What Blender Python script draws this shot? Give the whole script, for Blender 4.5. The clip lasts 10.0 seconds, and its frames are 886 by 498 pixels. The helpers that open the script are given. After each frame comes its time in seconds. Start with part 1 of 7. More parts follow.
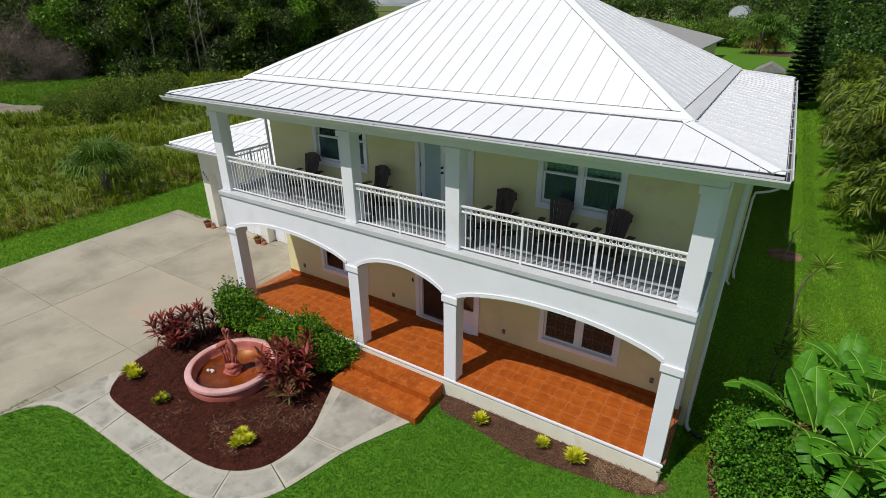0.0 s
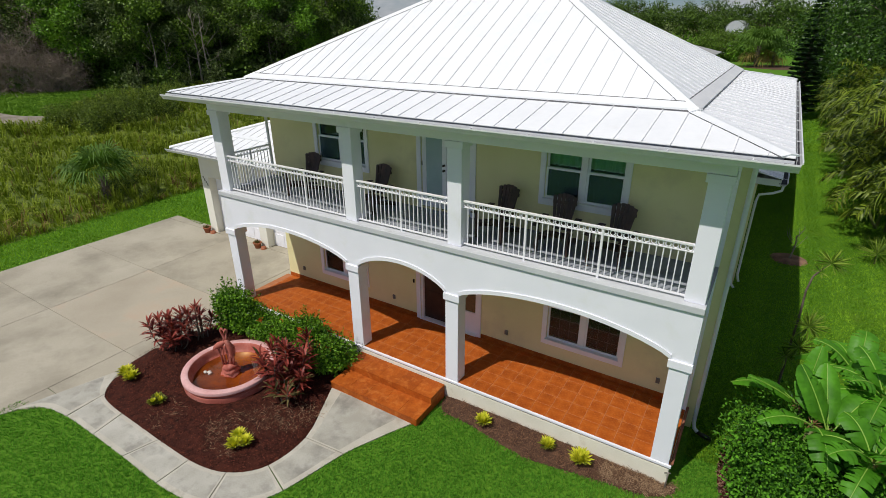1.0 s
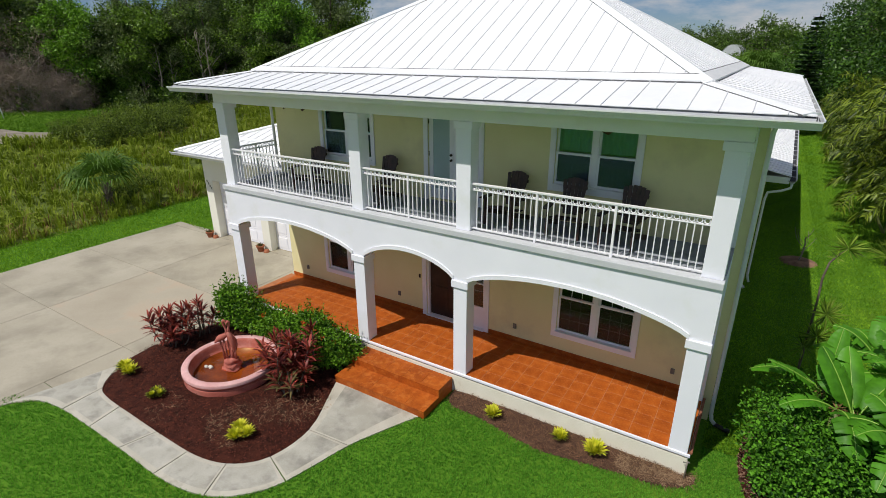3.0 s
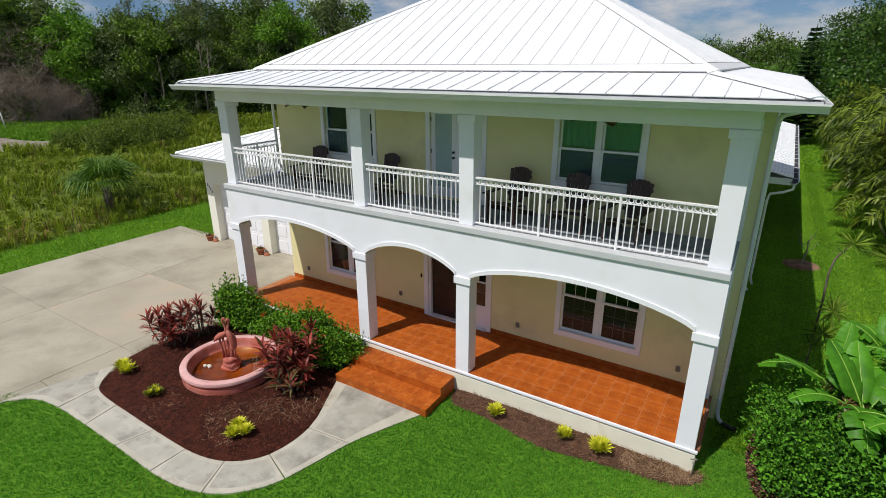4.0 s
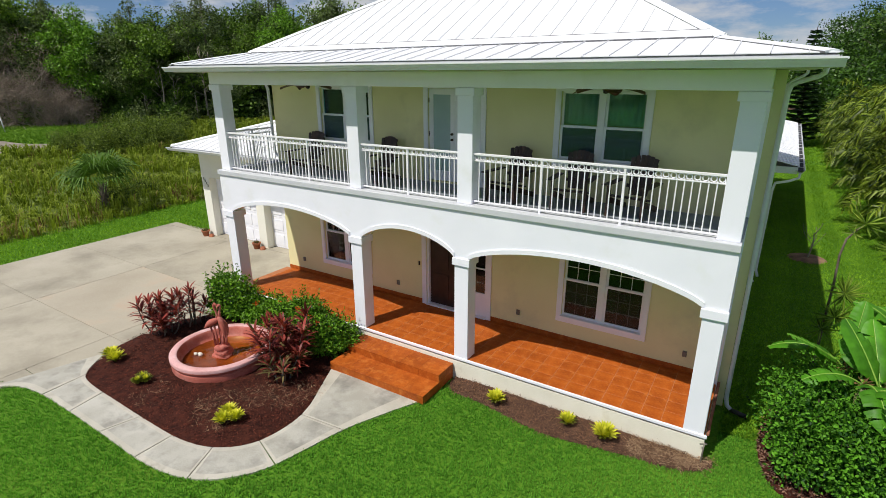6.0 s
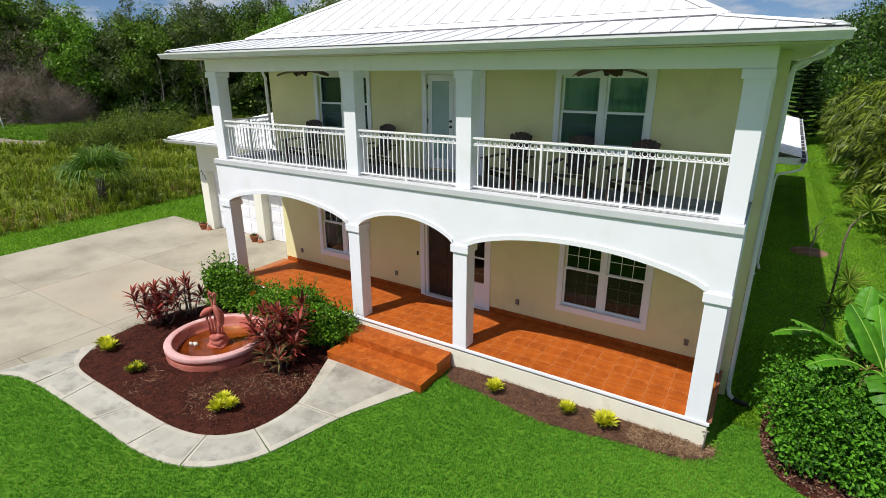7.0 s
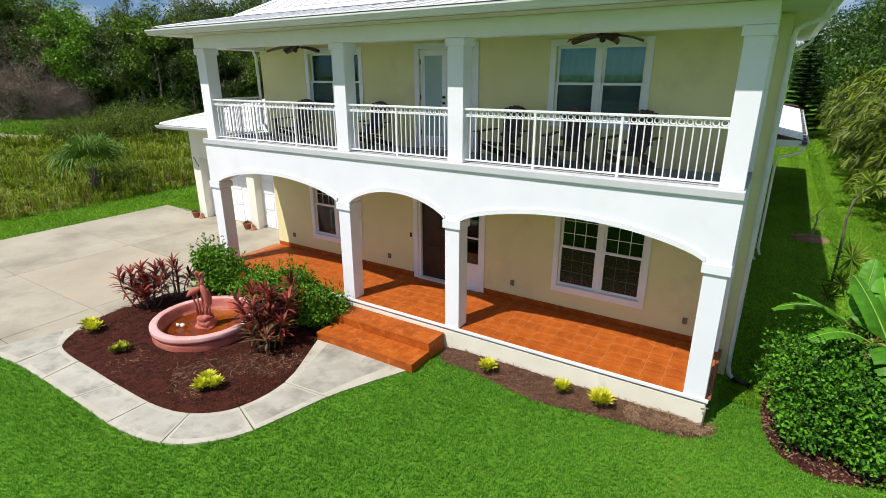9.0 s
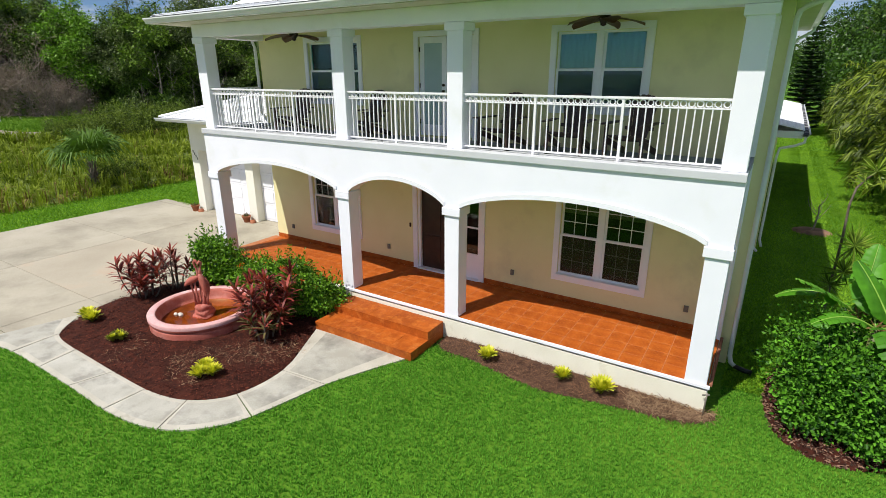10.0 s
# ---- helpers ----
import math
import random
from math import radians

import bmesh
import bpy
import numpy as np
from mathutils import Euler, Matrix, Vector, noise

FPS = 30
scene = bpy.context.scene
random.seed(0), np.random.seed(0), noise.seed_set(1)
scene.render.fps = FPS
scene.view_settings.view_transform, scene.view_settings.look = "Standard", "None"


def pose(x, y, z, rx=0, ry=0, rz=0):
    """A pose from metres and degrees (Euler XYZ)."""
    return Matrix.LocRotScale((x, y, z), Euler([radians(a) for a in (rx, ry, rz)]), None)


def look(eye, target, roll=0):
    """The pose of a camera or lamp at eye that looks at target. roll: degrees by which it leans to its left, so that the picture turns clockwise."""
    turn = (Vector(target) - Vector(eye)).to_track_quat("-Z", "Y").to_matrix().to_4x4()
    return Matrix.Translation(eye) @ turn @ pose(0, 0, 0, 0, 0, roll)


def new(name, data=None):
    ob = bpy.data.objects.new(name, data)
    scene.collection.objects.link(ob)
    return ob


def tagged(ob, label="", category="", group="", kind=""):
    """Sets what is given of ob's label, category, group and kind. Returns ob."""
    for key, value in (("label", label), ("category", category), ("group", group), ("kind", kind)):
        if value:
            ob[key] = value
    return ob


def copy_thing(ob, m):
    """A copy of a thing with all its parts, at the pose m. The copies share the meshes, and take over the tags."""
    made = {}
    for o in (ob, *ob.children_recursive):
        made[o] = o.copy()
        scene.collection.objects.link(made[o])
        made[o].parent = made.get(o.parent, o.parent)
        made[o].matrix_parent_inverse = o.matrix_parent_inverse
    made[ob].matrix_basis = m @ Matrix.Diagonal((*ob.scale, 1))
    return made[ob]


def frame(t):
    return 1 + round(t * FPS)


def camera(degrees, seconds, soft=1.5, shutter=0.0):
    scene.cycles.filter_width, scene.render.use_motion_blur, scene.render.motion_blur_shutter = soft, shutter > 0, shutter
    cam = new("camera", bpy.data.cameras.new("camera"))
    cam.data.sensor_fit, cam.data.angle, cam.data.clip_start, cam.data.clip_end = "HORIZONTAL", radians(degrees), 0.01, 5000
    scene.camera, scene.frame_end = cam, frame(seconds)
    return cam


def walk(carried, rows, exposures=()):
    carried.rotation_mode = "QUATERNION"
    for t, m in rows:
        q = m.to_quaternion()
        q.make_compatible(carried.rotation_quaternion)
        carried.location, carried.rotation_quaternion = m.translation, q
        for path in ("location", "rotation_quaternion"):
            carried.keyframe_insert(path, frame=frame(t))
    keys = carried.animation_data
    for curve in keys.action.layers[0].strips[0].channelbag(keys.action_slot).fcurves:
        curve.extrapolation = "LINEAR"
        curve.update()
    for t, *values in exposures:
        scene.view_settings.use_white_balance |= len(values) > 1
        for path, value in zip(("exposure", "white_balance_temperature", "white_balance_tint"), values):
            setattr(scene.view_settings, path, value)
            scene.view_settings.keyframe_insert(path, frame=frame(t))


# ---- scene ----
cam = camera(81.2, 10.0, soft=0.55)
PATH = [
    (0, (0.613, -7.873, 8.101), (-0.35, -6.343, 7.245), -0.3),
    (0.5, (0.593, -7.889, 7.926), (-0.375, -6.349, 7.094), -0.3),
    (1, (0.581, -7.901, 7.724), (-0.393, -6.352, 6.917), -0.3),
    (1.5, (0.559, -7.925, 7.535), (-0.42, -6.369, 6.749), -0.3),
    (2, (0.534, -7.963, 7.331), (-0.452, -6.399, 6.567), -0.3),
    (2.5, (0.519, -8.017, 7.136), (-0.471, -6.447, 6.392), -0.3),
    (4, (0.477, -8.141, 6.608), (-0.525, -6.547, 5.931), -0.2),
    (4.5, (0.457, -8.134, 6.441), (-0.547, -6.534, 5.785), -0.1),
    (5, (0.459, -8.075, 6.287), (-0.551, -6.471, 5.647), -0.2),
    (5.5, (0.444, -8.045, 6.131), (-0.563, -6.44, 5.491), -0.2),
    (6, (0.447, -8.014, 5.981), (-0.562, -6.411, 5.338), -0.2),
    (7.5, (0.454, -7.91, 5.553), (-0.556, -6.306, 4.913), -0.1),
    (8, (0.472, -7.851, 5.434), (-0.538, -6.249, 4.792), -0.1),
    (8.5, (0.502, -7.806, 5.304), (-0.509, -6.205, 4.663), -0.1),
    (9, (0.52, -7.785, 5.177), (-0.49, -6.181, 4.537), -0.1),
    (9.5, (0.545, -7.757, 5.064), (-0.466, -6.155, 4.422), -0.1),
    (10, (0.539, -7.778, 4.947), (-0.472, -6.176, 4.305), -0.1),
]
walk(cam, [(t, look(eye, target, roll)) for t, eye, target, roll in PATH],
     exposures=[(0, -0.57), (1, -0.54), (2.5, -0.46), (4, -0.38), (5, -0.31), (6, -0.22), (7.5, -0.05), (8.5, 0.0), (10, 0.03)])

# ---- light ----
SUN_WAY = Vector((0.23, 0.61, -1.0)).normalized()
world = bpy.data.worlds.new("sky")
scene.world = world
world.use_nodes = True
wn, wl = world.node_tree.nodes, world.node_tree.links
sky = wn.new("ShaderNodeTexSky")
sky.sky_type, sky.sun_disc = "NISHITA", False
sky.sun_elevation = math.asin(-SUN_WAY.z)
sky.sun_rotation = math.atan2(-SUN_WAY.x, -SUN_WAY.y)
sky.air_density, sky.dust_density, sky.ozone_density = 1.0, 0.15, 3.0
coord = wn.new("ShaderNodeTexCoord")
stretch = wn.new("ShaderNodeMapping")
stretch.inputs["Scale"].default_value = (1.0, 1.0, 3.2)
clouds = wn.new("ShaderNodeTexNoise")
clouds.inputs["Scale"].default_value, clouds.inputs["Detail"].default_value = 5.0, 10.0
clouds.inputs["Roughness"].default_value = 0.62
cover = wn.new("ShaderNodeValToRGB")
cover.color_ramp.elements[0].position, cover.color_ramp.elements[1].position = 0.44, 0.61
white = wn.new("ShaderNodeMixRGB")
white.inputs[2].default_value = (8.8, 9.1, 9.7, 1)
wl.new(coord.outputs["Generated"], stretch.inputs["Vector"])
wl.new(stretch.outputs["Vector"], clouds.inputs["Vector"])
wl.new(clouds.outputs["Fac"], cover.inputs["Fac"])
wl.new(cover.outputs["Color"], white.inputs[0])
tint = wn.new("ShaderNodeMixRGB")
tint.blend_type = "MULTIPLY"
tint.inputs[0].default_value, tint.inputs[2].default_value = 1.0, (0.67, 0.82, 1.12, 1)
wl.new(sky.outputs["Color"], tint.inputs[1])
wl.new(tint.outputs[0], white.inputs[1])
wl.new(white.outputs[0], wn["Background"].inputs["Color"])
wn["Background"].inputs["Strength"].default_value = 0.072

sun = new("sun", bpy.data.lights.new("sun", "SUN"))
sun.data.energy, sun.data.angle, sun.data.color = 5.0, radians(0.55), (1.0, 0.955, 0.88)
sun.matrix_world = look((0, 0, 30), Vector((0, 0, 30)) + SUN_WAY)


# ---- materials ----
def surface(name, dark, light, scale=4.0, fine=60.0, rough=0.6, bump=0.2, depth=0.004, metal=0.0, spread=(0.35, 0.65),
            spot=None, spot_scale=1.5, spot_at=(0.55, 0.7), per_piece=0.0, spec=0.5, coat=0.0, translucent=0.0, island=0.0):
    """A painted, mineral or leafy surface: two tones at a coarse scale, grain at a fine one, and optional stains of a third tone."""
    m = bpy.data.materials.new(name)
    m.use_nodes = True
    n, l = m.node_tree.nodes, m.node_tree.links
    p = n["Principled BSDF"]
    at = n.new("ShaderNodeTexCoord")
    coarse, grain, ramp = n.new("ShaderNodeTexNoise"), n.new("ShaderNodeTexNoise"), n.new("ShaderNodeValToRGB")
    coarse.inputs["Scale"].default_value, coarse.inputs["Detail"].default_value = scale, 6
    grain.inputs["Scale"].default_value, grain.inputs["Detail"].default_value = fine, 3
    both = n.new("ShaderNodeMath")
    both.operation = "MULTIPLY_ADD"
    both.inputs[1].default_value = 0.35
    less = n.new("ShaderNodeMath")
    less.operation = "MULTIPLY_ADD"
    less.inputs[1].default_value, less.inputs[2].default_value = 0.65, 0.0
    for tex in (coarse, grain):
        l.new(at.outputs["Object"], tex.inputs["Vector"])
    l.new(coarse.outputs["Fac"], less.inputs[0])
    l.new(grain.outputs["Fac"], both.inputs[0])
    l.new(less.outputs[0], both.inputs[2])
    level = both.outputs[0]
    if per_piece or island:
        rnd = n.new("ShaderNodeNewGeometry") if island else n.new("ShaderNodeObjectInfo")
        shift = n.new("ShaderNodeMath")
        shift.operation = "MULTIPLY_ADD"
        amount = island or per_piece
        shift.inputs[1].default_value = amount
        l.new(rnd.outputs["Random Per Island" if island else "Random"], shift.inputs[0])
        centre = n.new("ShaderNodeMath")
        centre.operation = "SUBTRACT"
        centre.inputs[1].default_value = amount / 2
        l.new(level, centre.inputs[0])
        l.new(centre.outputs[0], shift.inputs[2])
        level = shift.outputs[0]
    e = ramp.color_ramp.elements
    e[0].position, e[1].position = spread
    e[0].color, e[1].color = (*dark, 1), (*light, 1)
    l.new(level, ramp.inputs["Fac"])
    colour = ramp.outputs["Color"]
    if spot:
        blot, where, mix = n.new("ShaderNodeTexNoise"), n.new("ShaderNodeValToRGB"), n.new("ShaderNodeMixRGB")
        blot.inputs["Scale"].default_value, blot.inputs["Detail"].default_value = spot_scale, 8
        blot.inputs["Roughness"].default_value = 0.65
        l.new(at.outputs["Object"], blot.inputs["Vector"])
        where.color_ramp.elements[0].position, where.color_ramp.elements[1].position = spot_at
        l.new(blot.outputs["Fac"], where.inputs["Fac"])
        l.new(where.outputs["Color"], mix.inputs[0])
        l.new(colour, mix.inputs[1])
        mix.inputs[2].default_value = (*spot, 1)
        colour = mix.outputs[0]
    l.new(colour, p.inputs["Base Color"])
    p.inputs["Roughness"].default_value, p.inputs["Metallic"].default_value = rough, metal
    p.inputs["Specular IOR Level"].default_value, p.inputs["Coat Weight"].default_value = spec, coat
    if bump:
        b = n.new("ShaderNodeBump")
        b.inputs["Strength"].default_value, b.inputs["Distance"].default_value = bump, depth
        l.new(both.outputs[0], b.inputs["Height"])
        l.new(b.outputs["Normal"], p.inputs["Normal"])
    if translucent:
        t, mix = n.new("ShaderNodeBsdfTranslucent"), n.new("ShaderNodeMixShader")
        bright = n.new("ShaderNodeMixRGB")
        bright.blend_type = "MULTIPLY"
        bright.inputs[0].default_value, bright.inputs[2].default_value = 1.0, (1.0, 1.15, 0.5, 1)
        l.new(colour, bright.inputs[1])
        l.new(bright.outputs[0], t.inputs["Color"])
        mix.inputs[0].default_value = translucent
        l.new(p.outputs[0], mix.inputs[1])
        l.new(t.outputs[0], mix.inputs[2])
        l.new(mix.outputs[0], n["Material Output"].inputs["Surface"])
    return m


def leaf(name, dark, light, translucent=0.25, rough=0.45, scale=1.2):
    return surface(name, dark, light, scale=scale, fine=14, rough=rough, bump=0, island=0.5, translucent=translucent, spread=(0.28, 0.72), spec=0.22)


def clear_glass(name, tint=(0.75, 0.85, 0.85), ior=1.45, shine=(1, 1, 1), haze=None):
    m = bpy.data.materials.new(name)
    m.use_nodes = True
    n, l = m.node_tree.nodes, m.node_tree.links
    n.remove(n["Principled BSDF"])
    clear, gloss, mix, edge = (n.new("ShaderNodeBsdf" + k) if k in ("Transparent", "Glossy") else n.new("ShaderNode" + k) for k in ("Transparent", "Glossy", "MixShader", "Fresnel"))
    clear.inputs["Color"].default_value = (*tint, 1)
    gloss.inputs["Roughness"].default_value = 0.01
    gloss.inputs["Color"].default_value = (*shine, 1)
    edge.inputs["IOR"].default_value = ior
    l.new(edge.outputs[0], mix.inputs[0])
    if haze:
        mesh, veil = n.new("ShaderNodeBsdfDiffuse"), n.new("ShaderNodeMixShader")
        mesh.inputs["Color"].default_value, veil.inputs[0].default_value = (*haze, 1), 0.45
        l.new(clear.outputs[0], veil.inputs[1])
        l.new(mesh.outputs[0], veil.inputs[2])
        clear = veil
    l.new(clear.outputs[0], mix.inputs[1])
    l.new(gloss.outputs[0], mix.inputs[2])
    l.new(mix.outputs[0], n["Material Output"].inputs["Surface"])
    return m


STUCCO = surface("cream_stucco", (0.745, 0.695, 0.37), (0.81, 0.76, 0.44), scale=1.1, fine=90, rough=0.85, bump=0.5, depth=0.003, spot=(0.68, 0.63, 0.36), spot_scale=0.8)
PLINTH = surface("plinth_paint", (0.74, 0.71, 0.58), (0.83, 0.80, 0.68), scale=2, fine=70, rough=0.85, bump=0.4, depth=0.003, spot=(0.56, 0.50, 0.37), spot_scale=2.2, spot_at=(0.6, 0.85))
WHITE = surface("white_masonry_paint", (0.815, 0.825, 0.895), (0.87, 0.875, 0.94), scale=1.3, fine=80, rough=0.7, bump=0.35, depth=0.003, spot=(0.79, 0.80, 0.825), spot_scale=1.1)
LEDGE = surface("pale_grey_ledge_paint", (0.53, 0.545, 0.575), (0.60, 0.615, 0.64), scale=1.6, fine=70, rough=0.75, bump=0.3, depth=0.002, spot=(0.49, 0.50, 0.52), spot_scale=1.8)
TRIM = surface("white_trim_paint", (0.82, 0.825, 0.885), (0.87, 0.875, 0.925), scale=3, fine=40, rough=0.45, bump=0.08, depth=0.001)
RAIL = surface("white_powder_coat", (0.82, 0.815, 0.85), (0.87, 0.86, 0.89), scale=5, fine=50, rough=0.35, bump=0.0)
ROOF = surface("white_metal_roof", (0.82, 0.84, 0.86), (0.89, 0.905, 0.92), scale=0.9, fine=9, rough=0.38, bump=0.12, depth=0.004, per_piece=0.10, spot=(0.79, 0.79, 0.79), spot_scale=2.5, spot_at=(0.6, 0.85))
# roof metal darkened, so the seams' shaded sides show as grey lines
SEAM = surface("shaded_seam_metal", (0.70, 0.71, 0.74), (0.80, 0.80, 0.82), scale=3, fine=30, rough=0.4, bump=0.0)
GUTTER = surface("white_gutter_metal", (0.68, 0.70, 0.72), (0.77, 0.78, 0.79), scale=2, fine=30, rough=0.35, bump=0.05, depth=0.001, spot=(0.55, 0.56, 0.55), spot_scale=3, spot_at=(0.62, 0.85))
# near-black tone for gutter grime and for shade painted into narrow gaps
GRITSHADE = surface("grime_and_shade", (0.012, 0.013, 0.018), (0.045, 0.046, 0.055), scale=9, fine=60, rough=0.9)
FOAM = surface("dark_closure_foam", (0.09, 0.09, 0.10), (0.16, 0.16, 0.17), scale=6, fine=40, rough=0.9, bump=0.0)
SOFFIT = surface("soffit_paint", (0.54, 0.535, 0.43), (0.61, 0.60, 0.49), scale=2, fine=40, rough=0.7, bump=0.1)
DECK = surface("grey_deck_coating", (0.26, 0.28, 0.325), (0.33, 0.35, 0.40), scale=1.5, fine=90, rough=0.75, bump=0.3, depth=0.002, spot=(0.19, 0.205, 0.235), spot_scale=1.4)
TILE = surface("terracotta_tile", (0.285, 0.058, 0.006), (0.45, 0.105, 0.011), scale=4.5, fine=26, rough=0.6, bump=0.25, depth=0.004, per_piece=0.12, spot=(0.56, 0.175, 0.035), spot_scale=6.0, spot_at=(0.50, 0.76), spec=0.25)
GROUT = surface("tile_grout", (0.36, 0.125, 0.045), (0.47, 0.185, 0.078), scale=8, fine=60, rough=0.9)
CONCRETE = surface("driveway_concrete", (0.335, 0.30, 0.23), (0.45, 0.41, 0.325), scale=0.55, fine=45, rough=0.85, bump=0.3, depth=0.003, spot=(0.205, 0.185, 0.14), spot_scale=0.5, spot_at=(0.48, 0.80), per_piece=0.10)
RUSTY = surface("stained_concrete", (0.355, 0.31, 0.235), (0.46, 0.415, 0.33), scale=0.5, fine=45, rough=0.85, bump=0.3, depth=0.003, spot=(0.45, 0.315, 0.215), spot_scale=0.5, spot_at=(0.50, 0.76), per_piece=0.06)
BROOM = surface("broomed_concrete", (0.345, 0.33, 0.28), (0.49, 0.475, 0.42), scale=2.2, fine=50, rough=0.9, bump=0.4, depth=0.003, spot=(0.20, 0.19, 0.165), spot_scale=1.9, spot_at=(0.48, 0.74), per_piece=0.14)
MARGIN = surface("trowelled_concrete", (0.41, 0.385, 0.32), (0.53, 0.50, 0.43), scale=2.2, fine=60, rough=0.8, bump=0.2, depth=0.002, spot=(0.35, 0.325, 0.265), spot_scale=2.4)
MULCH = surface("red_brown_mulch", (0.018, 0.0055, 0.0035), (0.078, 0.020, 0.011), scale=9, fine=70, rough=0.95, bump=1.0, depth=0.02, spot=(0.11, 0.038, 0.023), spot_scale=3, spot_at=(0.6, 0.85), spec=0.2)
BROWNCHIP = surface("brown_bark_chips", (0.045, 0.021, 0.014), (0.26, 0.145, 0.095), scale=3, fine=30, rough=0.95, bump=0.3, island=0.7)
CHIP = surface("bark_chips", (0.022, 0.006, 0.004), (0.130, 0.034, 0.019), scale=3, fine=30, rough=0.95, bump=0.3, island=0.7, spec=0.2)
STRAW = surface("dry_pine_straw", (0.13, 0.065, 0.032), (0.42, 0.28, 0.165), scale=3, fine=30, rough=0.9, bump=0.0, island=0.6)
STRAWBED = surface("pine_straw_bed", (0.05, 0.022, 0.013), (0.13, 0.065, 0.036), scale=7, fine=60, rough=0.95, bump=1.0, depth=0.02)
SOIL = surface("lawn_ground", (0.050, 0.140, 0.007), (0.115, 0.262, 0.016), scale=22, fine=70, rough=0.95, bump=1.0, depth=0.03, spread=(0.36, 0.64), spot=(0.115, 0.205, 0.015), spot_scale=0.35, spec=0.2)
FIELD = surface("meadow_ground", (0.070, 0.108, 0.010), (0.150, 0.195, 0.022), scale=0.12, fine=3.0, rough=0.95, bump=1.0, depth=0.1, spot=(0.09, 0.075, 0.027), spot_scale=0.06)
BLADE = leaf("lawn_blades", (0.062, 0.212, 0.013), (0.190, 0.455, 0.042), 0.22, 0.8, 0.4)
VERGE = leaf("verge_blades", (0.085, 0.205, 0.007), (0.255, 0.455, 0.024), 0.25, 0.75, 0.5)
MOWN = surface("mown_clearing", (0.040, 0.105, 0.007), (0.115, 0.215, 0.017), scale=0.35, fine=6, rough=0.95, bump=0.8, depth=0.05, spot=(0.12, 0.155, 0.025), spot_scale=0.2, spec=0.2)
MOWNBLADE = leaf("clearing_blades", (0.070, 0.165, 0.009), (0.200, 0.360, 0.026), 0.2, 0.75, 0.25)
PINESTRAW = surface("brown_pine_straw", (0.060, 0.025, 0.013), (0.235, 0.120, 0.065), scale=3, fine=30, rough=0.9, bump=0.0, island=0.6)
REED = leaf("meadow_blades", (0.125, 0.175, 0.013), (0.300, 0.365, 0.038), 0.32, 0.7, 0.10)
DRYREED = leaf("dry_meadow_blades", (0.13, 0.085, 0.03), (0.32, 0.24, 0.09), 0.3, 0.7, 0.4)
DIRT = surface("bare_dirt", (0.15, 0.125, 0.095), (0.30, 0.26, 0.21), scale=0.5, fine=6, rough=0.95, bump=0.6, depth=0.03, spot=(0.36, 0.33, 0.28), spot_scale=0.35, spot_at=(0.5, 0.7))
DARKWOOD = surface("dark_door_wood", (0.020, 0.010, 0.008), (0.045, 0.022, 0.016), scale=6, fine=40, rough=0.4, bump=0.1)
CHAIRWOOD = surface("dark_brown_slats", (0.030, 0.016, 0.012), (0.075, 0.038, 0.028), scale=7, fine=40, rough=0.5, bump=0.15, per_piece=0.1)
FANWOOD = surface("walnut_fan_blade", (0.075, 0.030, 0.014), (0.14, 0.062, 0.030), scale=9, fine=50, rough=0.45, bump=0.1)
BRONZE = surface("dark_bronze", (0.03, 0.022, 0.018), (0.06, 0.045, 0.035), scale=9, fine=50, rough=0.35, metal=0.8, bump=0.0)
METAL = surface("outlet_cover", (0.12, 0.12, 0.10), (0.20, 0.19, 0.16), scale=9, fine=50, rough=0.4, bump=0.0)
PINK = surface("weathered_pink_paint", (0.345, 0.078, 0.054), (0.51, 0.150, 0.108), scale=2.5, fine=45, rough=0.8, bump=0.4, depth=0.004, spot=(0.56, 0.27, 0.225), spot_scale=2.2, spot_at=(0.52, 0.88))
RIM = surface("sun_bleached_pink_rim", (0.55, 0.27, 0.255), (0.70, 0.43, 0.42), scale=3.5, fine=45, rough=0.75, bump=0.3, depth=0.003, spot=(0.74, 0.52, 0.52), spot_scale=3)
SILT = surface("rusty_basin_floor", (0.20, 0.060, 0.014), (0.40, 0.150, 0.040), scale=3, fine=20, rough=0.35, bump=0.3, spot=(0.10, 0.045, 0.015), spot_scale=2.5)
STONE = surface("pale_pebble", (0.55, 0.50, 0.44), (0.72, 0.68, 0.60), scale=12, fine=60, rough=0.7)
CLAY = surface("clay_pot", (0.26, 0.080, 0.035), (0.40, 0.145, 0.070), scale=8, fine=50, rough=0.8, bump=0.2)
GLASS = clear_glass("window_glass", (0.50, 0.60, 0.56), 1.5)
FILM = clear_glass("upper_window_glass", (0.80, 0.92, 0.90), 1.75, (0.50, 0.86, 0.90))
SCREENED = clear_glass("screened_window_glass", (0.30, 0.40, 0.43), 1.5, (0.6, 0.88, 1.0), (0.085, 0.15, 0.175))
MESHED = clear_glass("porch_screened_glass", (0.95, 0.93, 0.92), 1.35, (0.8, 0.9, 0.9), (0.055, 0.040, 0.036))
PALE = surface("pale_stucco", (0.76, 0.745, 0.65), (0.82, 0.81, 0.725), scale=1.1, fine=90, rough=0.85, bump=0.5, depth=0.003)
FROST = surface("frosted_door_glass", (0.34, 0.46, 0.48), (0.42, 0.54, 0.55), scale=2, fine=60, rough=0.12, bump=0.03, spec=0.7)
# dimness of the unlit rooms put into the colour of their inner faces
ROOMS = surface("unlit_interior", (0.16, 0.15, 0.13), (0.22, 0.21, 0.18), scale=2, fine=20, rough=0.9, bump=0.0)
BLIND = surface("pale_curtain", (0.42, 0.54, 0.50), (0.56, 0.68, 0.63), scale=3, fine=30, rough=0.9, bump=0.0, translucent=0.3)


